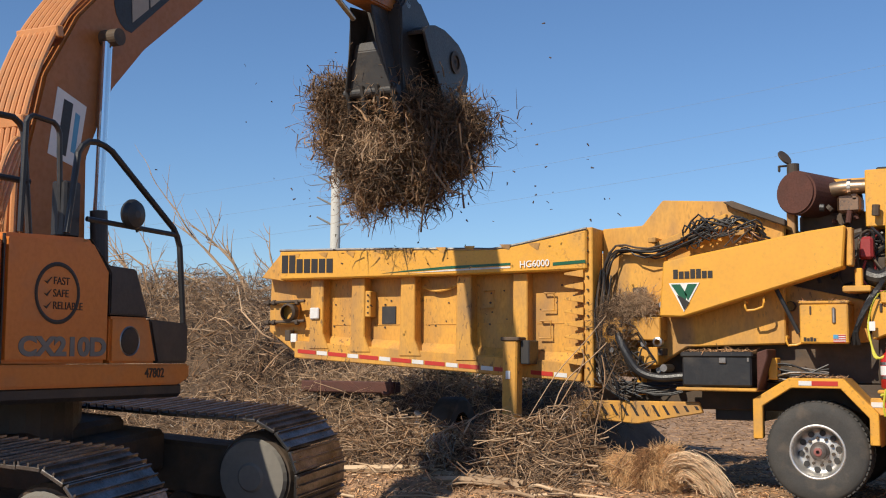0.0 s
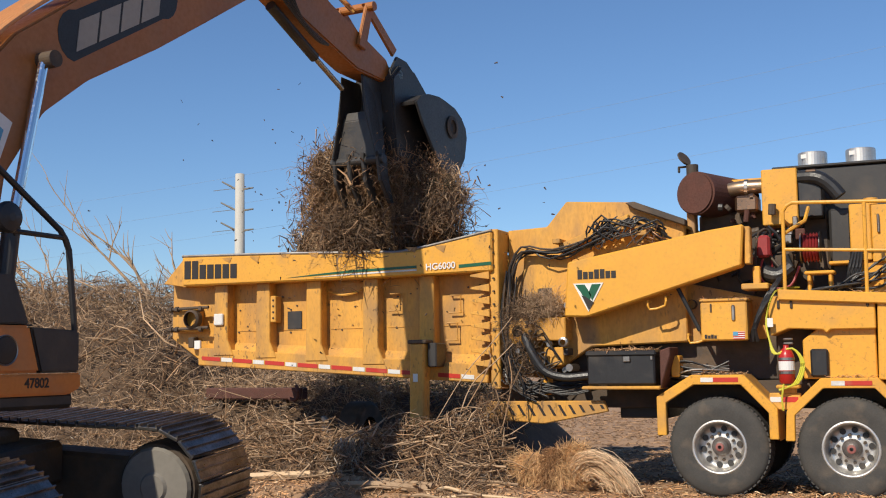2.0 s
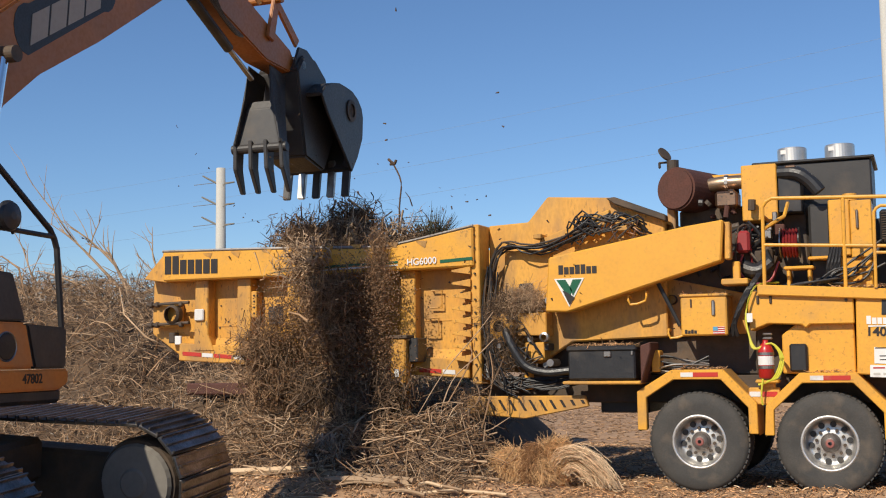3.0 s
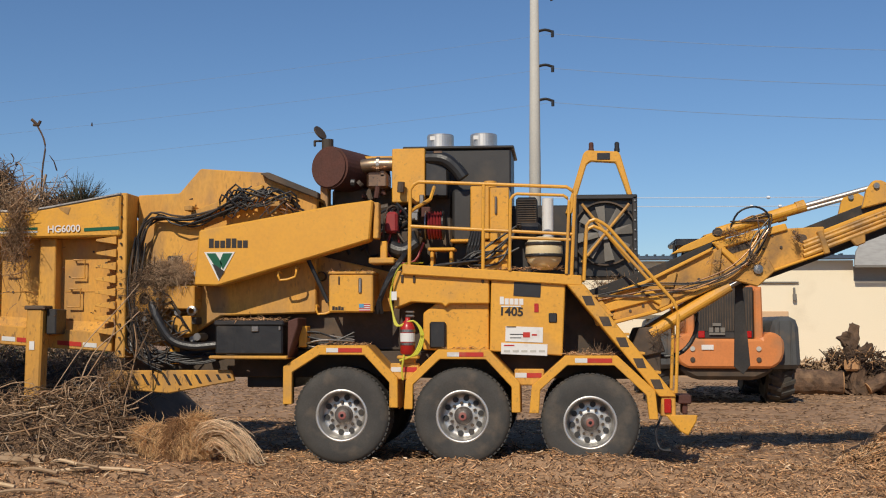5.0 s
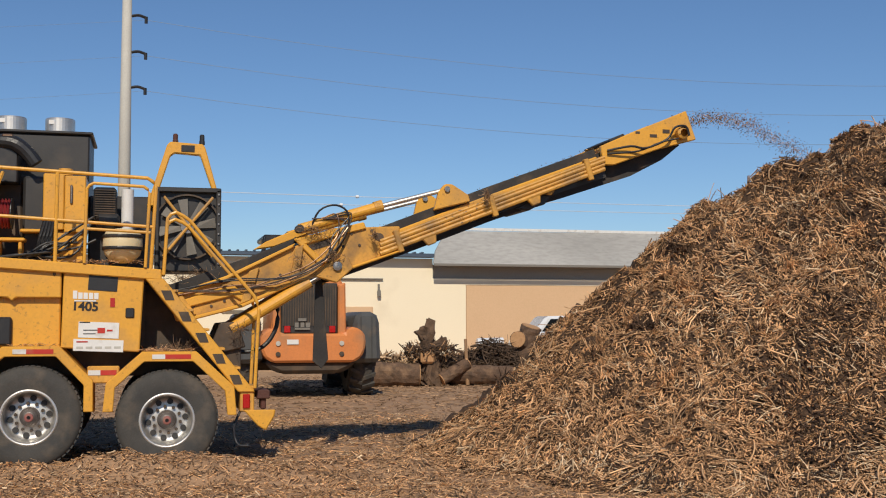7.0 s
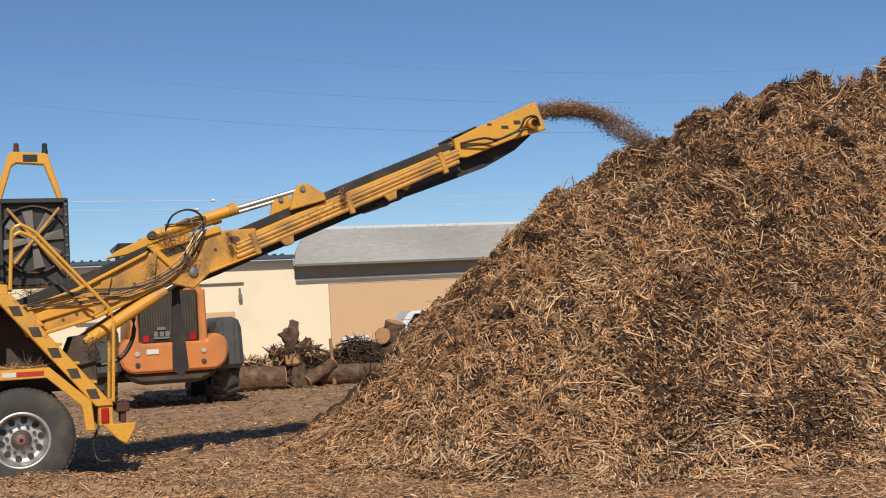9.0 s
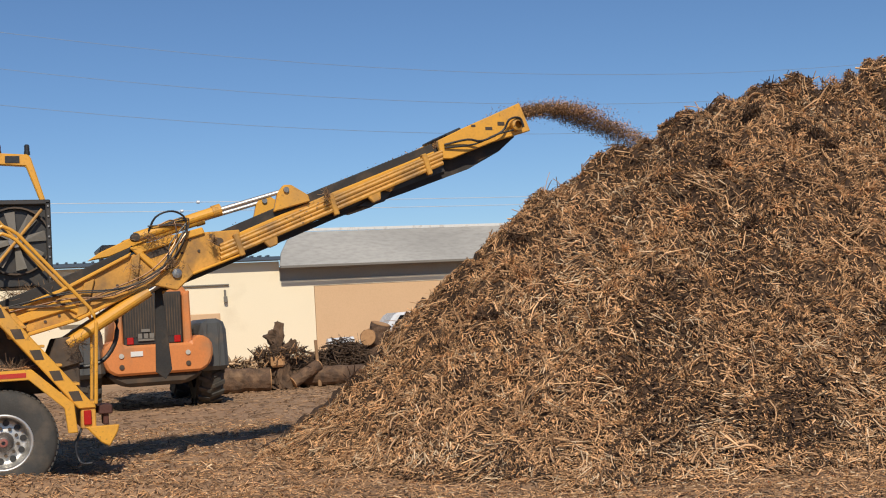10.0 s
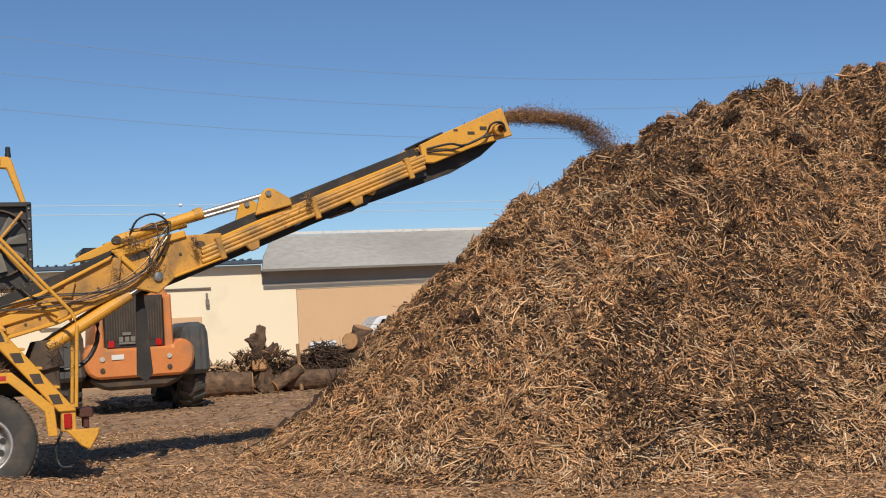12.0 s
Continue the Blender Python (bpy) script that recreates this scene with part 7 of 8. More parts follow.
log("thick brown log lying by the wall", (6.5, 28.2, 0.28), (7.75, 28.0, 0.27), 0.31, 1)
log("long brown log with a pale sawn end", (8.6, 28.4, 0.26), (10.1, 27.6, 0.25), 0.25, 2)
log("short upright log with a sawn top", (10.75, 29.0, 0.6), (10.95, 28.8, 1.45), 0.30, 3)
log("stacked log with a sawn end", (11.6, 29.8, 0.9), (10.55, 28.7, 1.12), 0.26, 4)
log("dark log in the pile", (9.2, 29.4, 0.5), (10.9, 29.2, 0.75), 0.28, 5)
log("broken log leaning on the pile", (8.3, 27.9, 0.15), (9.0, 28.0, 0.55), 0.16, 6)
log("dark log end in the pile", (11.2, 29.4, 0.3), (12.4, 29.0, 0.5), 0.4, 7)
stump = thing("stump", "gnarled upright tree stump with torn roots", "stump", (8.05, 28.2, 0))
for nm, rods in (("trunk", ((0, 0, 0), (0.02, 0, 0.75), 0.36, 0.26)), ("trunk", ((0.02, 0, 0.7), (-0.03, 0, 1.2), 0.25, 0.17)), ("limb", ((-0.03, 0, 1.1), (0.06, 0, 1.62), 0.17, 0.12)), ("limb", ((-0.02, 0, 1.1), (-0.26, 0, 1.4), 0.13, 0.11)),
                 ("limb", ((0.1, 0, 0.9), (0.42, 0, 1.12), 0.16, 0.12)), ("root", ((0.1, -0.1, 0.1), (0.5, -0.1, 0.35), 0.22, 0.14)), ("root", ((-0.1, -0.1, 0.6), (-0.36, -0.1, 0.72), 0.15, 0.1))):
    bm = C(rods, n=12)
    bmesh.ops.subdivide_edges(bm, edges=bm.edges[:], cuts=3, use_grid_fill=True)
    for v in bm.verts:
        v.co += Vector(noise.noise_vector(v.co * 5.0)) * 0.10 + Vector(noise.noise_vector(v.co * 14.0)) * 0.06
    part(nm, bm, BARK, stump)
part("torn_wood", B((-0.3, 0.05, -0.4, -0.3, 0.55, 0.85), bevel=0.05), CUTWOOD, stump)
post = thing("wooden_stake", "thin leaning weathered stake", "stake", (9.0, 28.0, 0))
part("shaft", C(((0, 0, 0), (-0.06, 0, 1.15), 0.05, 0.04), n=8), STICK, post)

car = thing("car", "white parked car half hidden behind the heap", "car", (14.2, 35.0, 0))
ap("body", PZ([(12.50, 0.3), (16.40, 0.3), (16.50, 0.9), (15.80, 1.0), (15.20, 1.25), (13.00, 1.25), (12.50, 1.0)], 34.2, 35.8, 0.08), CARW, car)
ap("roof", PZ([(12.95, 1.25), (13.35, 1.75), (14.90, 1.78), (15.40, 1.25)], 34.4, 35.6, 0.08), CARW, car)
ap("side_window", PZ([(13.20, 1.28), (13.48, 1.66), (14.80, 1.68), (15.10, 1.28)], 34.38, 34.4, 0), GLASSD, car)
for x in (13.2, 15.7):
    ap("tyre", C(((x, 34.15, 0.32), (x, 34.4, 0.32), 0.32), n=20), RUBBER, car)
tank = thing("white_drum", "white plastic drum lying behind the logs", "drum", (10.45, 31.0, 0.0))
part("body", C(((-0.35, 0, 1.0), (0.4, 0, 1.02), 0.12), n=24), CARW, tank)
part("stand", B((-0.45, 0.45, -0.15, 0.15, 0, 0.79)), DARK, tank)

# ---- brush ----


def brush(name, label, n, centre, size, zf, mats, lmin, lmax, rmin, rmax, up=0.3, seed=1, bend=0.5, category="brush pile", kind="stuff", dirs=None, thin=1.0, taper=0.4):
    """Tangled sticks filling a mound; zf(x, y) is its top."""
    r = np.random.default_rng(seed)
    t = None
    for k, (mat, share) in enumerate(mats):
        m = int(n * share)
        x = centre[0] + size[0] * r.uniform(-1, 1, m)
        y = centre[1] + size[1] * r.uniform(-1, 1, m)
        top = zf(x, y)
        ok = top > 0.02
        x, y, top = x[ok], y[ok], top[ok]
        z = top * (1 - np.abs(r.normal(0, 0.16, len(x))))
        z = np.maximum(z, 0.0)
        d = sphere_dirs(r, len(x))
        d[:, 2] = np.abs(d[:, 2]) * up + r.normal(0, 0.15, len(x))
        if dirs is not None:
            d += np.array(dirs)
        ln = r.uniform(lmin, lmax, len(x)) * r.uniform(0.4, 1, len(x))
        dn = d / np.linalg.norm(d, axis=1, keepdims=True)
        p = np.stack([x, y, z], 1) - dn * (ln / 2)[:, None]
        v, f = rods_mesh(p, d, ln, r.uniform(rmin, rmax, len(x)) * r.uniform(0.5, 1, len(x)), r.uniform(-bend, bend, len(x)), r, rings=4, thin=thin, taper=taper)
        o = raw(name, v, f, mat)
        tagged(o, label, category, kind=kind)


def back_top(x, y):
    a = 3.25 * np.exp(-((x + 15.5) / 4.6) ** 4 - ((y - 19.5) / 3.6) ** 4) * (1 + 0.16 * fbm(x, y, 0.7, 2.0, 3))
    b = 1.4 * np.exp(-((x + 9.3) / 2.6) ** 4 - ((y - 17.3) / 1.5) ** 4) * (1 + 0.3 * fbm(x, y, 1.3, 4.0, 3))
    c = 2.4 * np.exp(-((x + 20.5) / 5) ** 4 - ((y - 24) / 4) ** 4)
    d = 1.22 * np.exp(-((x + 7.0) / 2.0) ** 6 - ((y - 18.2) / 1.5) ** 4) * (1 + 0.16 * fbm(x, y, 1.3, 6.0, 3))
    return np.maximum(np.maximum(a, b), np.maximum(c, d))


def front_top(x, y):
    a = 0.98 * np.exp(-((x + 4.5) / 1.05) ** 4 - ((y - 12.5) / 0.6) ** 2)
    b = 0.80 * np.exp(-((x + 6.8) / 1.0) ** 4 - ((y - 12.7) / 0.6) ** 2)
    c = 0.76 * np.exp(-((x + 5.7) / 1.8) ** 4 - ((y - 12.5) / 0.6) ** 4)
    return np.maximum(np.maximum(a, b), c) * (1 + 0.2 * fbm(x, y, 2.5, 1.0, 3)) - 0.04


# dark sheet below the sticks paints the shade deep in the pile
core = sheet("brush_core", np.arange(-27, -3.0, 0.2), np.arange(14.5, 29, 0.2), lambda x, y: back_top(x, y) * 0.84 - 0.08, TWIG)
tagged(core, "dark sheet standing in for the shade inside the dead brush pile", "brush pile", kind="stuff")
brush("dead_brush_pile", "tall tangled pile of pale dead branches and fronds", 26000, (-14.5, 19.3), (9.2, 4.3), back_top, [(STICKP, 0.52), (STICK, 0.34), (TWIG, 0.14)], 0.15, 1.1, 0.004, 0.015, 0.7, 11, 1.0)
brush("dead_leaf_litter", "dry curled leaves and frond scraps in the dead brush pile", 27000, (-14.5, 19.3), (9.2, 4.3), back_top, [(STICKP, 0.4), (GREYLEAF, 0.25), (STICK, 0.25), (TWIG, 0.10)], 0.06, 0.30, 0.010, 0.032, 0.5, 15, 0.8, thin=0.25, taper=0.2)
brush("dead_branches", "thick bare branches lying in the dead brush pile", 420, (-15.5, 19), (6.5, 4), back_top, [(STICK, 0.35), (STICKP, 0.65)], 0.8, 2.4, 0.014, 0.045, 0.6, 12, 0.7)
# the low pile gets its inner shade from a bark-dark sheet too
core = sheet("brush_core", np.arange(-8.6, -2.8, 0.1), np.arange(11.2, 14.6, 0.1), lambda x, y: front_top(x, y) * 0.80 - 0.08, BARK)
tagged(core, "dark sheet standing in for the shade under the cut brush", "brush pile", kind="stuff")
brush("cut_brush_pile", "low pile of cut brown twigs beside the grinder", 7000, (-5.6, 12.5), (2.6, 1.2), front_top, [(TWIG, 0.22), (STICK, 0.38), (STICKP, 0.40)], 0.10, 0.65, 0.004, 0.013, 0.45, 13, 1.0)
brush("frond_scraps", "torn fronds and dry leaves in the low brush pile", 4200, (-5.6, 12.5), (2.6, 1.2), front_top, [(TWIG, 0.2), (STICK, 0.33), (STICKP, 0.3), (GREYLEAF, 0.17)], 0.06, 0.28, 0.007, 0.022, 0.4, 19, 0.8, thin=0.3, taper=0.2)
brush("cut_branches", "cut branches lying in the low brush pile", 420, (-5.4, 12.3), (2.3, 0.8), front_top, [(STICK, 0.5), (STICKP, 0.5)], 0.4, 1.3, 0.010, 0.028, 0.5, 18, 0.35)


def bare_branch(base, tip, r, seed):
    t = thing("bare_branch", "bare dead branch sticking out of the brush pile", "branch", base, "bare branches over the brush pile")
    rr = random.Random(seed)
    b, e = Vector((0, 0, 0)), Vector(tip) - Vector(base)

    def grow(a, d, rad, depth):
        bm = bmesh.new()
        n = 5
        pts = [a]
        cur, dirn = a.copy(), d.copy()
        for i in range(n):
            dirn += Vector((rr.uniform(-.2, .2), rr.uniform(-.2, .2), rr.uniform(-.12, .12))) * d.length
            cur = cur + dirn / n
            pts.append(cur.copy())
        rings = []
        for i, p in enumerate(pts):
            q = (pts[min(i + 1, n)] - pts[max(i - 1, 0)]).to_track_quat("Z", "Y")
            w = rad * (1 - 0.75 * i / n)
            rings.append([bm.verts.new(p + q @ Vector((w * math.cos(k * math.pi / 3), w * math.sin(k * math.pi / 3), 0))) for k in range(6)])
        for A_, B_ in zip(rings, rings[1:]):
            for k in range(6):
                bm.faces.new((A_[k], A_[(k + 1) % 6], B_[(k + 1) % 6], B_[k]))
        bm.faces.new(rings[-1])
        part("limb", bm, STICKP, t)
        if depth:
            for i in (2, 3, 4):
                grow(pts[i], (d * rr.uniform(.3, .6)) + Vector((rr.uniform(-.5, .5), rr.uniform(-.3, .3), rr.uniform(0, .4))) * d.length * 0.5, rad * 0.5, depth - 1)
    grow(b, e, r, 2)


bare_branch((-14.4, 20, 2.7), (-16.3, 20, 4.6), 0.045, 1)
bare_branch((-14.2, 19.6, 2.9), (-15.3, 19.6, 4.1), 0.055, 2)
bare_branch((-17.0, 20, 3.0), (-17.4, 20, 4.3), 0.03, 3)
bare_branch((-15.2, 19.0, 2.8), (-18.0, 19.0, 3.9), 0.035, 4)
bare_branch((-13.0, 19.2, 2.6), (-13.6, 19.2, 3.5), 0.04, 5)
bare_branch((-17.5, 20.2, 2.9), (-18.8, 20.2, 4.0), 0.05, 6)
# far green scrub behind the brush pile and by the warehouse


def leaf_clumps(name, label, n, area, zr, mat, seed, size=0.12, category="shrubs"):
    r = np.random.default_rng(seed)
    c = np.stack([r.uniform(area[0], area[1], n), r.uniform(area[2], area[3], n), r.uniform(0, 1, n) ** 0.7], 1)
    top = zr * (0.7 + 0.3 * fbm(c[:, 0], c[:, 1], 0.5, seed, 3))
    c[:, 2] *= top
    d = sphere_dirs(r, n)
    v, f = rods_mesh(c, d, r.uniform(size, size * 2.4, n), r.uniform(size * .16, size * .4, n), r.uniform(-.3, .3, n), r, taper=0.15, sides=3, rings=2)
    return tagged(raw(name, v, f, mat), label, category, kind="stuff")


leaf_clumps("far_scrub", "low green scrub beyond the brush pile", 14000, (-44, -16, 34, 40), 4.6, LEAF, 21, 0.25)
leaf_clumps("far_scrub", "low green scrub beyond the yard", 5000, (-30, -17, 44, 48), 2.6, LEAF, 22, 0.25)
leaf_clumps("far_scrub", "green tree tops behind the loader", 1500, (3.0, 4.5, 41, 43), 4.5, LEAF, 24, 0.2)
leaf_clumps("dry_weeds", "dry straw-coloured weeds by the warehouse wall", 2600, (6.8, 9.6, 29.2, 30.5), 0.95, STICKP, 23, 0.12, "weeds")
brush("stump_roots", "torn roots and splinters round the stump", 260, (8.05, 28.1), (0.6, 0.4), lambda x, y: 1.0 + 0 * x, [(BARK, 0.8), (CUTWOOD, 0.2)], 0.15, 0.6, 0.01, 0.035, 0.8, 16, 0.5)
brush("root_tangle", "dark tangle of roots and brush among the logs", 1500, (9.6, 28.8), (1.9, 0.8), lambda x, y: 1.15 * np.exp(-((x - 9.9) / 1.0) ** 2 - ((y - 28.8) / 0.7) ** 2) + 0.55 * np.exp(-((x - 8.3) / 0.7) ** 2), [(BARK, 1.0)], 0.2, 0.9, 0.01, 0.04, 0.5, 14, 0.4)

# palm fibre clump, bent fronds, sticks on the ground


def fibre_clump(name, label, centre, lobes, seed):
    t = thing(name, label, "palm fibre", (centre[0], centre[1], 0.15))
    for k, (ox, oy, sx, sy, sz, mat, flow, n) in enumerate(lobes):
        fibre_lobe(t, (ox, oy, centre[2]), (sx, sy, sz), n, mat, seed + k, 0.35, flow)


def fibre_lobe(t, centre, size, n, mat, seed, curl, flow):
    r = np.random.default_rng(seed)
    th = r.uniform(0, 2 * np.pi, n)
    ph = r.uniform(0.05, 1.0, n)
    p = np.stack([centre[0] + size[0] * np.cos(th) * ph * r.uniform(.7, 1, n), centre[1] + size[1] * np.sin(th) * ph, centre[2] + size[2] * np.sqrt(np.clip(1 - ph ** 2, 0, 1)) * r.uniform(.75, 1.0, n)], 1)
    d = np.array(flow) * 0.8 + r.normal(0, 0.55, (n, 3)) + np.stack([np.cos(th), np.sin(th), -ph], 1) * 0.35
    v, f = rods_mesh(p, d, r.uniform(0.05, 0.22, n), r.uniform(0.0015, 0.0045, n), r.uniform(-2 * curl, 2 * curl, n), r, rings=3)
    v[:, 2] = np.maximum(v[:, 2], 0.0)
    raw("fibre_mat", v, f, mat, t)["kind"] = "stuff"
    bmc = bmesh.new()
    bmesh.ops.create_icosphere(bmc, subdivisions=3, radius=1)
    for q in bmc.verts:
        q.co = Vector((centre[0] + q.co.x * size[0] * .7, centre[1] + q.co.y * size[1] * .7, centre[2] + q.co.z * size[2] * .66)) + Vector(noise.noise_vector(q.co * 3)) * 0.12
    part("matted_core", bmc, mat, t)


LOBES = ((-0.30, 0.0, 0.30, 0.26, 0.37, GOLD, (-0.1, -0.4, -1.0), 4200), (-0.02, -0.04, 0.15, 0.24, 0.43, FIBRED, (0.25, -0.5, -1.3), 4200), (0.14, 0.05, 0.26, 0.26, 0.42, GOLD, (0.8, -0.2, 0.2), 2600), (-0.42, 0.06, 0.2, 0.2, 0.28, GOLD, (-0.6, -0.3, -0.3), 900), (0.06, -0.12, 0.2, 0.2, 0.3, GOLD, (0.3, -0.6, -0.9), 700))
fibre_clump("palm_fibre_clump", "golden brown clump of shredded palm fibre on the ground", (-3.05, 12.45, 0.02), LOBES, 31)
t = thing("bent_frond_bundle", "pale straw bundle of bent palm strands", "palm fibre", (-2.55, 12.4, 0.12))
r = np.random.default_rng(33)
bm = bmesh.new()
for k in range(260):
    a0 = r.uniform(-0.5, 0.8)
    ro, yo = r.uniform(0.06, 0.34), r.uniform(-0.16, 0.14)
    tube([(ro * math.cos(a) + r.normal(0, 0.018) - 0.05 + 0.25 * max(0, 1.2 - a) * (ro + .3), yo + r.normal(0, 0.02), 0.12 + r.normal(0, 0.015) + ro * 1.15 * math.sin(a) - 0.1 * max(0, 1.2 - a) + 0.02) for a in np.linspace(a0, 2.6 + r.uniform(-.3, .5), 7)], r=0.003, n=3, soft=1, bm=bm)
for v in bm.verts:
    v.co.z = max(v.co.z * 0.86, 0.0)
part("fibre_mat", bm, CHIPP, t)["kind"] = "stuff"
dead = thing("dead_leaf_bunch", "grey bunch of hanging dead leaves on the brush", "dead leaves", (-5.55, 12.15, 0.0))
r = np.random.default_rng(35)
n = 260
p = np.stack([r.normal(0, 0.10, n), r.normal(0, 0.09, n), r.uniform(0.30, 0.70, n)], 1)
v, f = rods_mesh(p, np.stack([r.normal(0, .5, n), r.normal(-.2, .4, n), -np.ones(n)], 1), r.uniform(.08, .22, n), r.uniform(.006, .018, n), r.uniform(-.3, .3, n), r, taper=0.2, thin=0.3)
raw("leaf_mat", v, f, GREYLEAF, dead)
sr = random.Random(41)
for k in range(46):
    x, y = sr.uniform(-8.3, -3.2), sr.uniform(10.9, 12.6)
    ln = sr.uniform(0.25, 1.0)
    if k < 3:
        x, y, ln = (-5.6, -5.0, -4.9)[k], (12.05, 11.9, 11.7)[k], (2.2, 1.5, 1.2)[k]
    a = sr.uniform(-0.5, 0.3)
    s = thing("loose_stick", "loose broken stick lying on the ground", "stick", (x, y, float(ground_z(np.array([x]), np.array([y]))[0]) + 0.02), "sticks strewn on the ground")
    c, si = math.cos(a), math.sin(a)
    part("wood", tube([(-ln / 2 * c, -ln / 2 * si, 0.02), (-ln * .15 * c, -ln * .1 * si, 0.05), (ln * .2 * c, ln * .25 * si, 0.04), (ln / 2 * c, ln / 2 * si, 0.02)], r=(0.045 if k < 3 else sr.uniform(.008, .022)), n=6), CHIPP if k % 3 == 0 else STICKP, s)
g = thing("green_scrap", "small scrap of green plastic on the mulch", "plastic scrap", (5.36, 9.05, float(heap_z(np.array([5.36]), np.array([9.05]))[0]) + 0.08))
part("sheet", PZ([(-0.08, 0.0), (0.06, 0.01), (0.09, 0.05), (0.0, 0.06)], -0.02, 0.02, 0.005), material("green_plastic", (0.03, 0.35, 0.2), None, 0.4), g)
beam = thing("steel_beam", "rusty steel trailer beam with a hook, half buried in brush", "steel beam", (-9.6, 16.3, 0.0))
ap("beam", B((-10.4, -8.55, 16.2, 16.4, 0.98, 1.17), bevel=0.02), RUST, beam)
ap("hook", tube([(-8.62, 16.15, 1.2), (-8.55, 16.1, 1.1), (-8.6, 16.1, 0.98), (-8.72, 16.1, 1.0)], r=0.03, n=8), RUST, beam)
ap("leg", B((-10.2, -10.1, 16.27, 16.35, 0.0, 0.98)), DARK, beam)
ap("leg", B((-8.95, -8.87, 16.27, 16.35, 0.0, 0.98)), DARK, beam)
spare = thing("spare_tyre", "worn dark tyre standing under the bin", "tyre", (-7.17, 15.6, 0.0))
ap("tread", lathe([(0.25, -7.33), (0.43, -7.35), (0.48, -7.31), (0.48, -7.03), (0.43, -6.99), (0.25, -7.01)], 30, "x", (0, 15.6, 0.5)), RUBBER, spare)
stk = thing("concrete_post", "pale broken post under the bin", "post", (-7.6, 15.3, 0.0))
part("shaft", PZ([(-0.06, 0), (0.06, 0), (0.07, 0.7), (-0.05, 0.78)], -0.05, 0.05), POLE, stk)
# brush caught on the machine
for nm, c, s, n, sd_ in (("caught_brush", (-3.52, 13.36, 2.22), (0.24, 0.08, 0.13), 2600, 51), ("caught_brush", (-3.80, 13.34, 2.0), (0.22, 0.10, 0.30), 2600, 52), ("caught_brush", (-4.08, 13.12, 0.95), (0.22, 0.16, 0.22), 420, 53), ("caught_brush", (-3.75, 13.3, 1.55), (0.22, 0.08, 0.24), 420, 58),
                         ("caught_brush", (3.11, 13.58, 2.69), (0.12, 0.05, 0.05), 90, 61), ("caught_brush", (5.26, 13.58, 3.14), (0.03, 0.05, 0.07), 122, 63), ("caught_brush", (3.36, 13.58, 2.37), (0.11, 0.05, 0.07), 110, 65), ("caught_brush", (3.85, 13.58, 2.63), (0.03, 0.05, 0.05), 122, 67), ("caught_brush", (2.94, 13.58, 2.34), (0.10, 0.05, 0.05), 60, 69), ("caught_brush", (2.3, 13.5, 1.5), (0.2, 0.12, 0.06), 70, 54), ("caught_brush", (1.9, 14.1, 2.10), (0.35, 0.25, 0.05), 500, 55), ("caught_brush", (1.6, 13.5, 1.28), (0.25, 0.12, 0.03), 160, 56), ("caught_brush", (3.2, 13.7, 2.65), (0.2, 0.1, 0.06), 70, 57)):
    r = np.random.default_rng(sd_)
    p = np.array(c) + r.normal(0, 0.5, (n, 3)) * np.array(s)
    d = sphere_dirs(r, n)
    v, f = rods_mesh(p, d, r.uniform(.04, .2, n) * (0.45 if sd_ > 60 else 1), r.uniform(.0015, .005, n), r.uniform(-.5, .5, n), r)
    tagged(raw(nm, v, f, STICKP if sd_ == 51 else (TWIG, STICK)[sd_ % 2]), "dry fibres and twigs caught on the grinder", "debris", kind="stuff")

# chips that lie on fenders, trays and the deck
for x0, x1, y0, y1, zl, n, sd_ in ((-1.68, -1.12, 13.32, 13.78, 1.378, 160, 81), (-0.28, 0.30, 13.32, 13.78, 1.333, 170, 82), (1.18, 1.76, 13.32, 13.78, 1.268, 320, 83), (-2.85, -2.1, 13.14, 13.52, 1.668, 260, 84), (-0.6, 1.2, 13.4, 13.9, 2.27, 200, 85), (-1.55, -1.05, 13.26, 13.64, 2.238, 60, 86)):
    r = np.random.default_rng(sd_)
    d = sphere_dirs(r, n) * np.array([1, 1, 0.25])
    v, f = rods_mesh(np.stack([r.uniform(x0, x1, n), r.uniform(y0, y1, n), zl + r.uniform(0, 0.02, n)], 1), d, r.uniform(.03, .11, n), r.uniform(.003, .009, n), r.uniform(-.3, .3, n), r, thin=0.5)
    tagged(raw("ledge_litter", v, f, (DCHIP, CHIPM)[sd_ % 2]), "wood chips lying on the ledges of the grinder", "debris", kind="stuff")

# long vines trailing from the mill into the cut brush
vr = random.Random(57)
for k in range(6):
    a = Vector((-4.05 + vr.uniform(-.1, .5), 13.15 + vr.uniform(-.05, .08), 1.75 + vr.uniform(-.5, .35)))
    b = Vector((-4.9 + vr.uniform(-.3, 1.2), 12.75 + vr.uniform(-.15, .15), 0.75 + vr.uniform(-.15, .2)))
    m_ = a.lerp(b, 0.5) + Vector((vr.uniform(-.25, .3), -0.05, vr.uniform(-.25, .15)))
    vine = thing("vine", "thin dry vine trailing from the grinder into the brush", "vine", a, "vines caught on the grinder")
    part("stem", tube([(0, 0, 0), a.lerp(m_, 0.5) - a + Vector((0.06, 0, 0.05)), m_ - a, b - a], r=vr.uniform(.005, .011), n=5), (TWIG, STICK, STICKP)[k % 3], vine)

# ---- the load, its fall, and the discharge ----


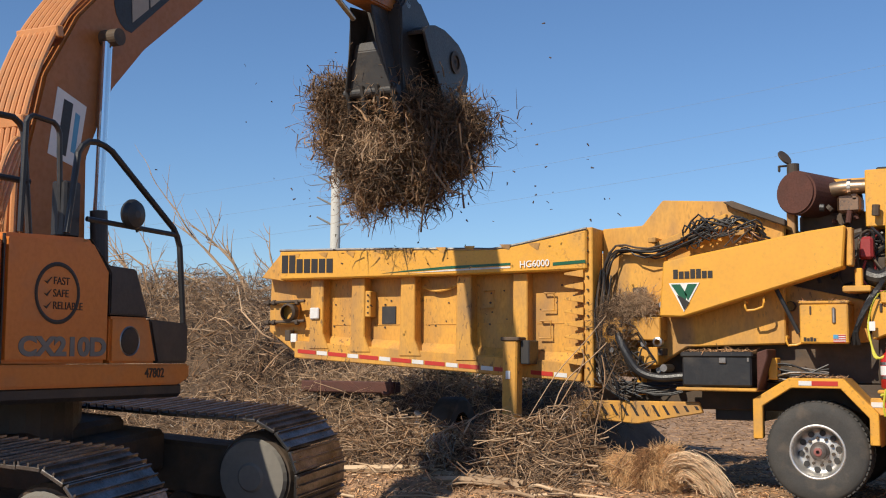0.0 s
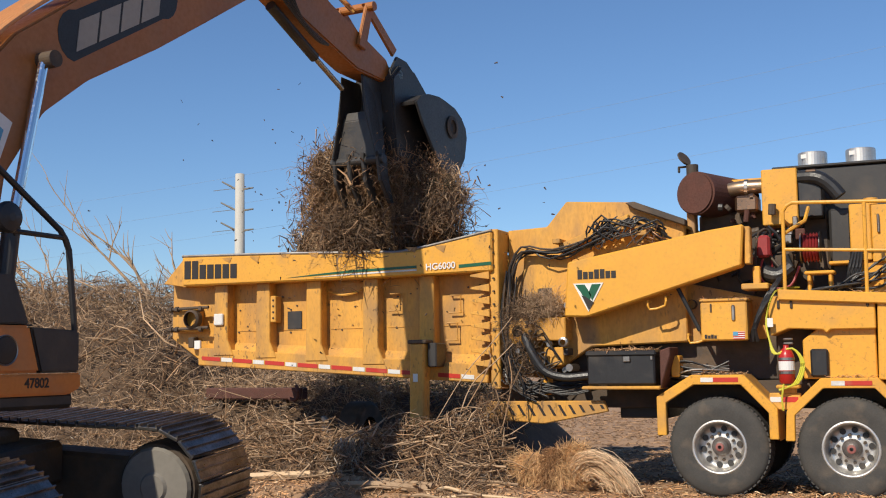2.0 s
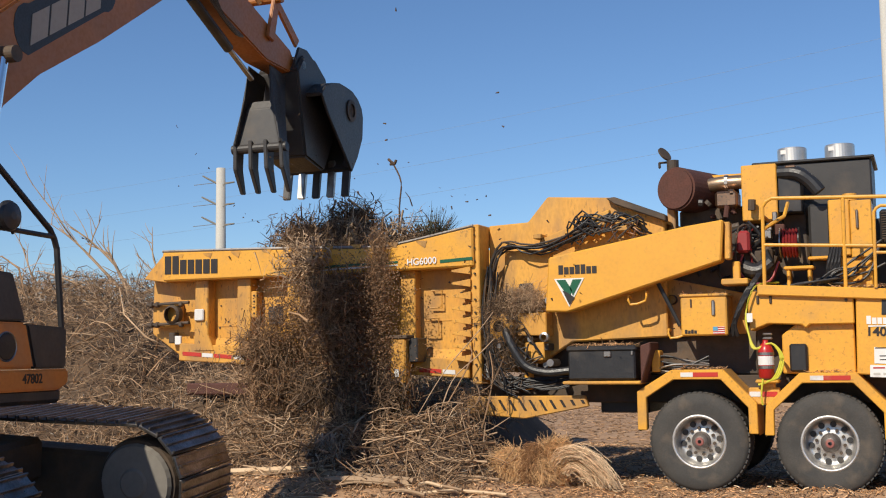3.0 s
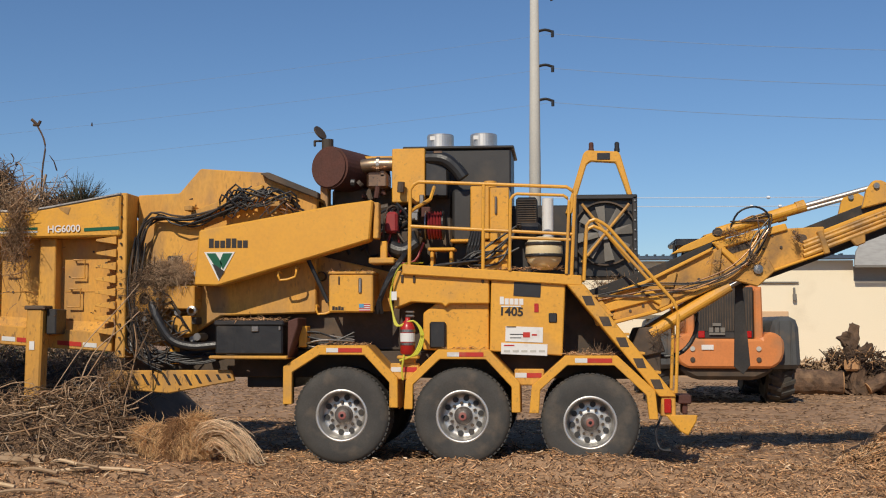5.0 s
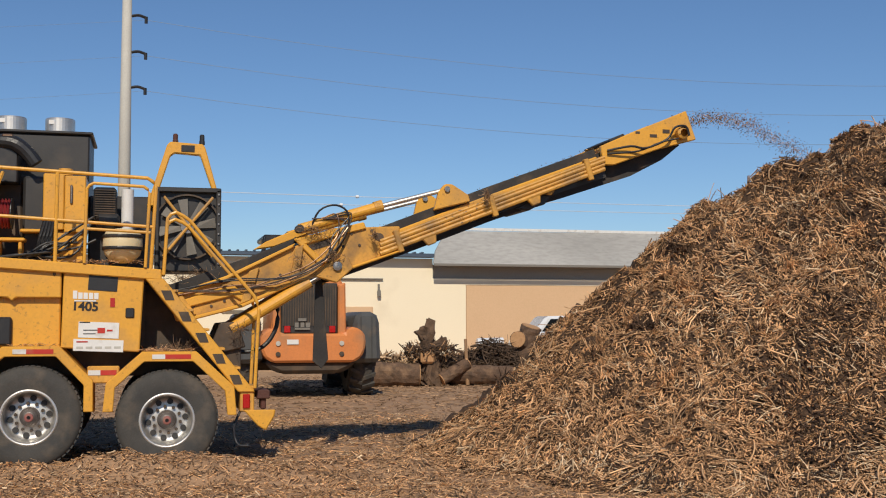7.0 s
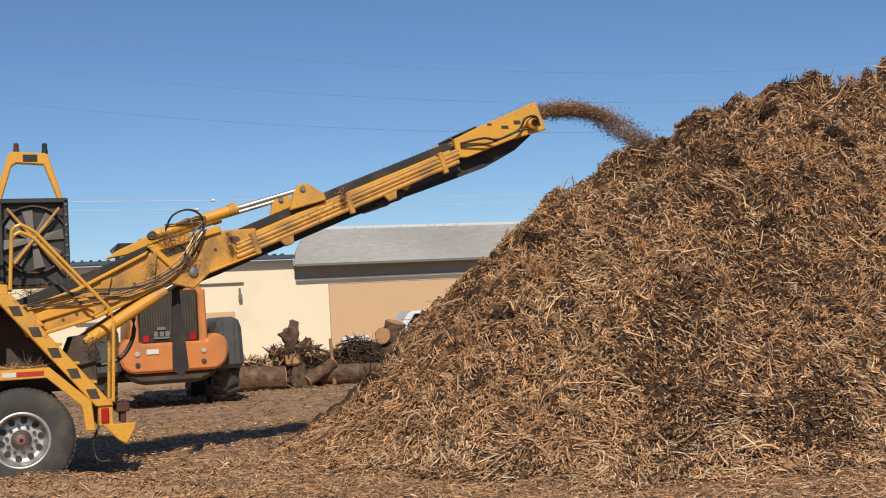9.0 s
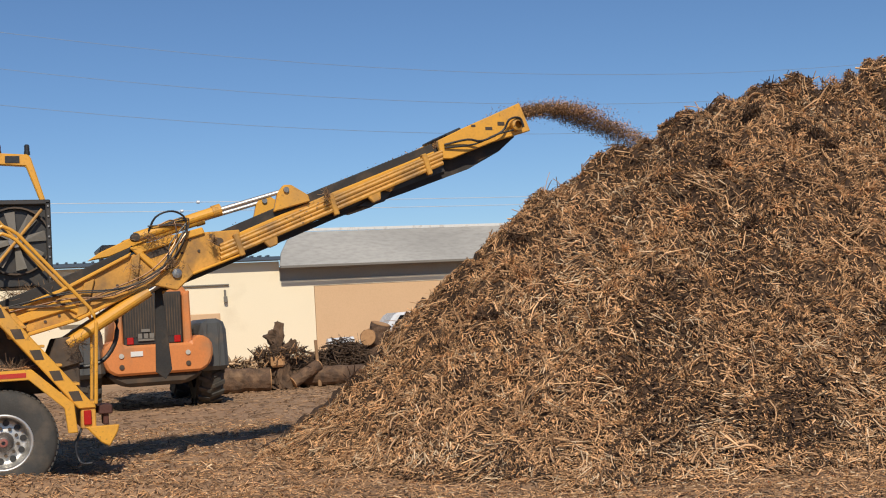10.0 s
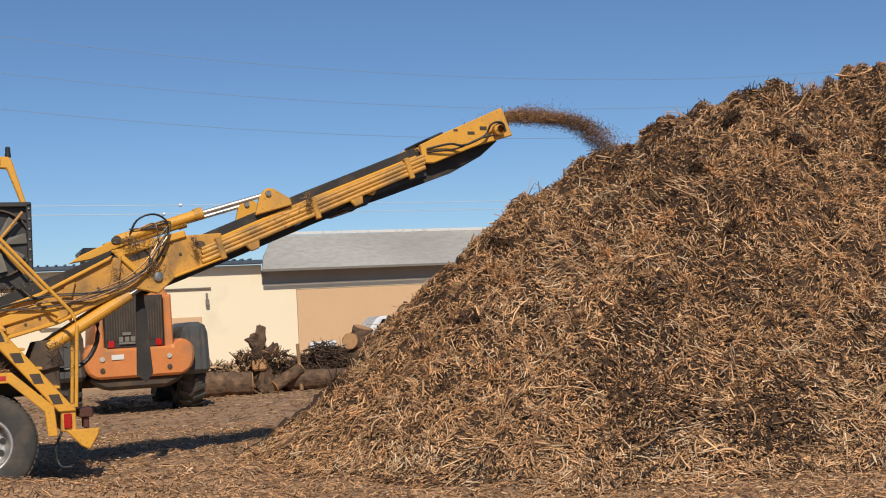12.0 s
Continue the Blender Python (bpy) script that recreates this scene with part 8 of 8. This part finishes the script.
def tangle(seed, n, size, lmin, lmax, rmin, rmax, hang=0.0):
    r = np.random.default_rng(seed)
    p = r.normal(0, 0.45, (n, 3)) * np.array(size)
    d = sphere_dirs(r, n) + np.array([0, 0, -hang])
    dn = d / np.linalg.norm(d, axis=1, keepdims=True)
    ln = r.uniform(lmin, lmax, n) * r.uniform(.4, 1, n)
    return rods_mesh(p - dn * (ln / 2)[:, None], d, ln, r.uniform(rmin, rmax, n) * r.uniform(.5, 1, n), r.uniform(-.3, .3, n), r, rings=3)


def blades(seed, n, size):
    r = np.random.default_rng(seed)
    p = r.normal(0, 0.45, (n, 3)) * np.array(size)
    return rods_mesh(p, sphere_dirs(r, n) + np.array([0, 0, -0.3]), r.uniform(.10, .38, n), r.uniform(.006, .020, n), r.uniform(-.8, .8, n), r, taper=0.15, rings=4, thin=0.3)


LOAD = []
lr = random.Random(61)
for k in range(26):
    # place over the bin while held, then where it comes to rest
    u, w = (k % 7) / 6.0, k // 7
    x = -5.98 + 2.05 * (u - 0.5) * (1.02 - 0.2 * w) + 0.06 * w + lr.uniform(-.12, .12)
    z = 4.45 - 0.42 * w + lr.uniform(-.1, .1) - 0.35 * abs(u - 0.5)
    y = 13.75 + lr.uniform(-.45, .55)
    if w == 0 and u > 0.6:
        z -= 0.45
    held = Vector((x, y, z))
    rest = Vector((-7.35 + 2.3 * ((k * 0.381) % 1.0), 13.95 + 1.1 * lr.random(), 2.75 + 0.95 * lr.random() * (1 - abs(((k * 0.381) % 1.0) - .55))))
    big = k % 3
    spill = k % 5 in (0, 2)
    if spill:
        rest = Vector((x + lr.uniform(-.3, .1), 12.75, 0.05))      # falls outside the bin
    v, f = tangle(100 + k, 900, (0.36, 0.42, 0.34), 0.06, 0.36 if big else 0.62, 0.0025, 0.0095, 0.5)
    v2, f2 = blades(700 + k, 260, (0.46, 0.46, 0.40))
    v3, f3 = tangle(900 + k, 150, (0.30, 0.34, 0.30), 0.1, 0.5, 0.010, 0.026, 0.2)
    f = np.concatenate([f, f2 + len(v), f3 + len(v) + len(v2)])
    v = np.concatenate([v, v2, v3])
    o = raw("brush_clump", v, f, (STICK, TWIG, STICKP, STICK, TWIG, STICKP, TWIG)[k % 7])
    tagged(o, "clump of brown branches and fronds dropped by the grapple", "brush clump", group="brush load in the grapple", kind="stuff")
    o.matrix_world = Matrix.Translation(held)
    drop = 1.55 + 0.45 * (1 - u * 0.3) * lr.random() * (0.4 + 0.2 * (3 - w))
    LOAD.append((o, held, rest, 2.02 + 0.25 * lr.random() if spill else drop))
for k in range(12):
    # long bare sticks hanging out of the load
    held = Vector((-5.35 + lr.uniform(-.35, .55), 13.4 + lr.uniform(-.3, .3), 3.75 + lr.uniform(-.3, .2)))
    rest = Vector((-5.8 + lr.uniform(-.8, .6), 14.2 + lr.uniform(-.3, .6), 3.0 + lr.uniform(-.2, .2)))
    bm = bmesh.new()
    ln = lr.uniform(0.5, 1.2)
    dx = lr.uniform(-.25, .5)
    tube([(0, 0, 0), (dx * .3, 0.05, -ln * .4), (dx * .7, -0.05, -ln * .7), (dx, 0, -ln)], r=0.014, n=5, soft=2, bm=bm)
    for q in range(4):
        a = lr.uniform(.3, .9)
        s = Vector((dx * a, 0, -ln * a))
        tube([s, s + Vector((lr.uniform(-.2, .25), 0.03, lr.uniform(-.25, .02)))], r=0.007, n=4, soft=1, bm=bm)
    o = mesh_ob("hanging_branch", bm, STICK if k % 2 else BARK)
    tagged(o, "thin dark branch hanging from the grapple load", "branch", group="brush load in the grapple")
    o.matrix_world = Matrix.Translation(held)
    LOAD.append((o, held, rest, 1.6 + 0.25 * lr.random()))
# a trunk butt and a whippy twig that end up on the bin
o = mesh_ob("trunk_butt", tube([(0, 0, 0.5), (0.03, 0, 0), (-0.1, 0, -0.55)], r=0.075, n=10), BARK)
tagged(o, "short dark trunk piece in the load", "branch", group="brush load in the grapple")
o.matrix_world = Matrix.Translation((-6.0, 13.5, 3.45))
LOAD.append((o, Vector((-6.0, 13.5, 3.45)), Vector((-6.2, 14.4, 2.75)), 1.75))
tw = thing("tall_twig", "thin upright twig with a dry tuft standing in the bin", "branch", (-5.55, 14.2, 2.9))
part("stem", tube([(0, 0, 0), (0.02, 0, 0.7), (0.05, 0, 1.05), (-0.06, 0, 1.3)], r=0.012, n=5), BARK, tw)
part("tuft", tube([(-0.05, 0, 1.3), (-0.14, 0, 1.38)], [(-0.05, 0, 1.3), (-0.02, 0, 1.36)], [(-0.05, 0, 1.3), (-0.12, 0.02, 1.31)], r=0.02, n=5, soft=1), BARK, tw)
v, f = tangle(300, 900, (0.16, 0.1, 0.6), 0.08, 0.4, 0.002, 0.008, 0.9)
hang = raw("hanging_fronds", v, f, STICK)
tagged(hang, "dry fronds hanging over the rim of the bin", "fronds", kind="stuff")
hang.matrix_world = Matrix.Translation((-5.35, 13.12, 2.72))


for name, seed, n, rmax, mat in (("broken_sticks", 310, 60, 0.022, STICKP), ("broken_sticks", 311, 60, 0.026, STICK)):
    v, f = tangle(seed, n, (1.05, 0.5, 0.75), 0.3, 0.9, 0.012, rmax, 0.1)
    o = raw(name, v, f, mat)
    tagged(o, "thicker broken sticks tangled in the grapple load", "sticks", group="brush load in the grapple", kind="stuff")
    o.matrix_world = Matrix.Translation((-6.1, 13.7, 3.9))
    LOAD.append((o, Vector((-6.1, 13.7, 3.9)), Vector((-6.25, 14.45, 2.95)), 1.75))
# a fan of dark needles left standing behind the rim
nd = np.random.default_rng(313)
n = 260
d = np.stack([nd.normal(0.1, 0.55, n), nd.normal(0, 0.3, n), np.ones(n)], 1)
v, f = rods_mesh(nd.normal(0, 0.05, (n, 3)), d, nd.uniform(.2, .55, n), nd.uniform(.004, .008, n), nd.uniform(-.2, .2, n), nd, taper=0.2)
tuft = raw("needle_tuft", v, f, LEAFD)
tagged(tuft, "fan of dark dried needles standing in the bin", "fronds", kind="stuff")
LOAD.append((tuft, Vector((-5.6, 13.8, 3.9)), Vector((-4.95, 14.0, 3.0)), 1.7))
LOAD.append((tw, Vector((-5.6, 13.9, 3.2)), Vector((-5.55, 14.2, 2.9)), 1.9))
LOAD.append((hang, Vector((-5.75, 13.5, 3.9)), Vector((-5.35, 13.12, 2.72)), 1.95))


def specks(seed, n, size, rmin, rmax):
    r = np.random.default_rng(seed)
    p = r.normal(0, 0.5, (n, 3)) * np.array(size)
    d = sphere_dirs(r, n)
    return rods_mesh(p, d, r.uniform(rmin, rmax, n) * 3, r.uniform(rmin, rmax, n), np.zeros(n), r, taper=0.5, rings=2)


# crumbs of soil that shower down from the opened grapple
SHOWER = []
for k in range(44):
    v, f = specks(400 + k, 1200, (0.36, 0.28, 0.42), 0.003, 0.010)
    o = raw("soil_shower", v, f, DUSTM)
    tagged(o, "shower of dry soil crumbs falling from the grapple", "soil crumbs", group="falling soil", kind="stuff")
    start = Vector((-6.85 + 1.55 * ((k * 0.618) % 1.0), 13.8 + 0.1 * (k % 3), 3.95 - 0.1 * (k % 4)))
    o.matrix_world = Matrix.Translation(start)
    SHOWER.append((o, start, 1.86 + 0.0125 * k, 0.06 * (k % 5)))
# loose bits in the air round the load
BITS = []
for k in range(3):
    v, f = specks(500 + k, 45, (2.6, 1.2, 1.3), 0.005, 0.016)
    o = raw("flying_bits", v, f, BARK)
    tagged(o, "scattered leaf bits drifting in the air", "leaf bits", group="drifting leaf bits", kind="stuff")
    BITS.append((o, Vector((-7.0 + 0.8 * k, 13.0, 4.6 - 0.5 * k))))

# chips thrown off the conveyor head: thin at first, then a dense stream
CHIPS = []
for k in range(124):
    kind_ = k % 3 if k < 27 else 3 + k % 7
    have = [c for c, q in CHIPS if q == kind_]
    if have:
        o = have[0].copy()
        scene.collection.objects.link(o)
    else:
        v, f = specks(600 + k, 300 if kind_ < 3 else 2300, (0.52, 0.24, 0.085), 0.0025, 0.0075)
        o = raw("chip_burst", v, f, (DUSTM, DCHIP, DUSTM, FIBRED)[k % 4])
        tagged(o, "burst of wood chips thrown from the conveyor", "wood chips", group="chips in flight", kind="stuff")
    CHIPS.append((o, kind_))


def motions():
    key_excavator()
    rr = random.Random(71)
    for o, held, rest, drop in LOAD:
        rows = []
        for t in (0.0, 0.25, 0.5, 0.75, 1.0, 1.25, 1.5):
            rows.append((t, load_pose(t) @ Matrix.Translation(held)))
        m = load_pose(drop) @ Matrix.Translation(held)
        if drop > 1.52:
            rows.append((drop, m))
        p0 = m.translation
        fall = math.sqrt(max(0.1, 2 * (p0.z - rest.z) / 6.0))
        spin = 0.0 if o in (tw, hang) else rr.uniform(-40, 40)
        for u in (0.35, 0.7, 1.0):
            p = p0.lerp(rest, u)
            p.z = p0.z + (rest.z - p0.z) * u * u
            rows.append((drop + fall * u, Matrix.Translation(p) @ Matrix.Rotation(radians(spin * u), 4, "Y")))
        end = Matrix.Translation(rest) @ Matrix.Rotation(radians(spin), 4, "Y")
        # the feed floor drags the pile slowly towards the mill
        rows += [(4.3, end), (12.0, Matrix.Translation((0.35, 0, -0.25)) @ end)]
        walk(o, rows)
    for o, start, t0, drift in SHOWER:
        rows = [(t, load_pose(t) @ Matrix.Translation(start)) for t in (0.0, 0.5, 1.0, 1.5)]
        hold = load_pose(min(t0, 1.74)) @ Matrix.Translation(start)
        rows.append((t0, hold))
        p = hold.translation
        for u in (0.2, 0.4, 0.6, 0.8, 1.0, 1.2):
            rows.append((t0 + u, Matrix.Translation((p.x + 0.25 * drift * u, p.y - (drift + 0.72) * min(1, u * 2.2), max(-0.6, p.z - 0.3 * u - 2.9 * u * u)))))
        rows.append((12.0, Matrix.Translation((p.x + 0.3 * drift, p.y - drift - 0.75, -0.5))))
        walk(o, rows)
    for k, (o, p) in enumerate(BITS):
        walk(o, [(0.0, Matrix.Translation(p)), (1.5, Matrix.Translation(p + Vector((0.5, 0, -0.35)))), (3.0, Matrix.Translation(p + Vector((0.9, 0, -1.0)))), (5.0, Matrix.Translation(p + Vector((1.2, 0.6, -2.6)))), (7.0, Matrix.Translation(p + Vector((1.3, 0.8, -5.6)))), (12.0, Matrix.Translation(p + Vector((1.3, 0.8, -5.8))))])
    slope = math.atan2(1.88, 4.75)
    for k, (o, _) in enumerate(CHIPS):
        t0 = 5.6 + 0.055 * k
        lane = rr.uniform(-.1, .1)
        foot = Vector((0.2, 14.6, 1.7))
        bend = Vector((3.3, 14.34, 2.34))
        head = Vector((8.0, 14.34 + lane, 4.17))
        vx, vz = 4.0 + rr.uniform(-.25, .3), 1.95 + rr.uniform(-.25, .2)
        on_belt = Matrix.Rotation(-slope, 4, "Y")
        rows = [(0.0, Matrix.Translation(foot) @ on_belt), (t0 - 2.8, Matrix.Translation(foot) @ on_belt), (t0 - 2.5, Matrix.Translation((1.7, 14.34, 1.84)) @ on_belt), (t0 - 2.0, Matrix.Translation(bend) @ on_belt)]
        rows += [(t0 - 2.0 + 2.0 * u, Matrix.Translation(bend.lerp(head, u)) @ on_belt) for u in (0.25, 0.5, 0.75, 0.9, 1.0)]
        for u in (0.1, 0.2, 0.3, 0.4, 0.5, 0.6):
            way = math.atan2(vz - 9.8 * u, vx)
            rows.append((t0 + u, Matrix.Translation(head + Vector((vx * u, 0, vz * u - 4.9 * u * u))) @ Matrix.Rotation(-way * 0.8, 4, "Y")))
        rows.append((t0 + 0.9, Matrix.Translation(head + Vector((vx * 0.68, 0, -2.0)))))
        rows = [q for q in rows if q[0] <= 12.7]
        if rows[-1][0] < 12.0:
            rows.append((12.0, rows[-1][1]))
        walk(o, rows)


motions()
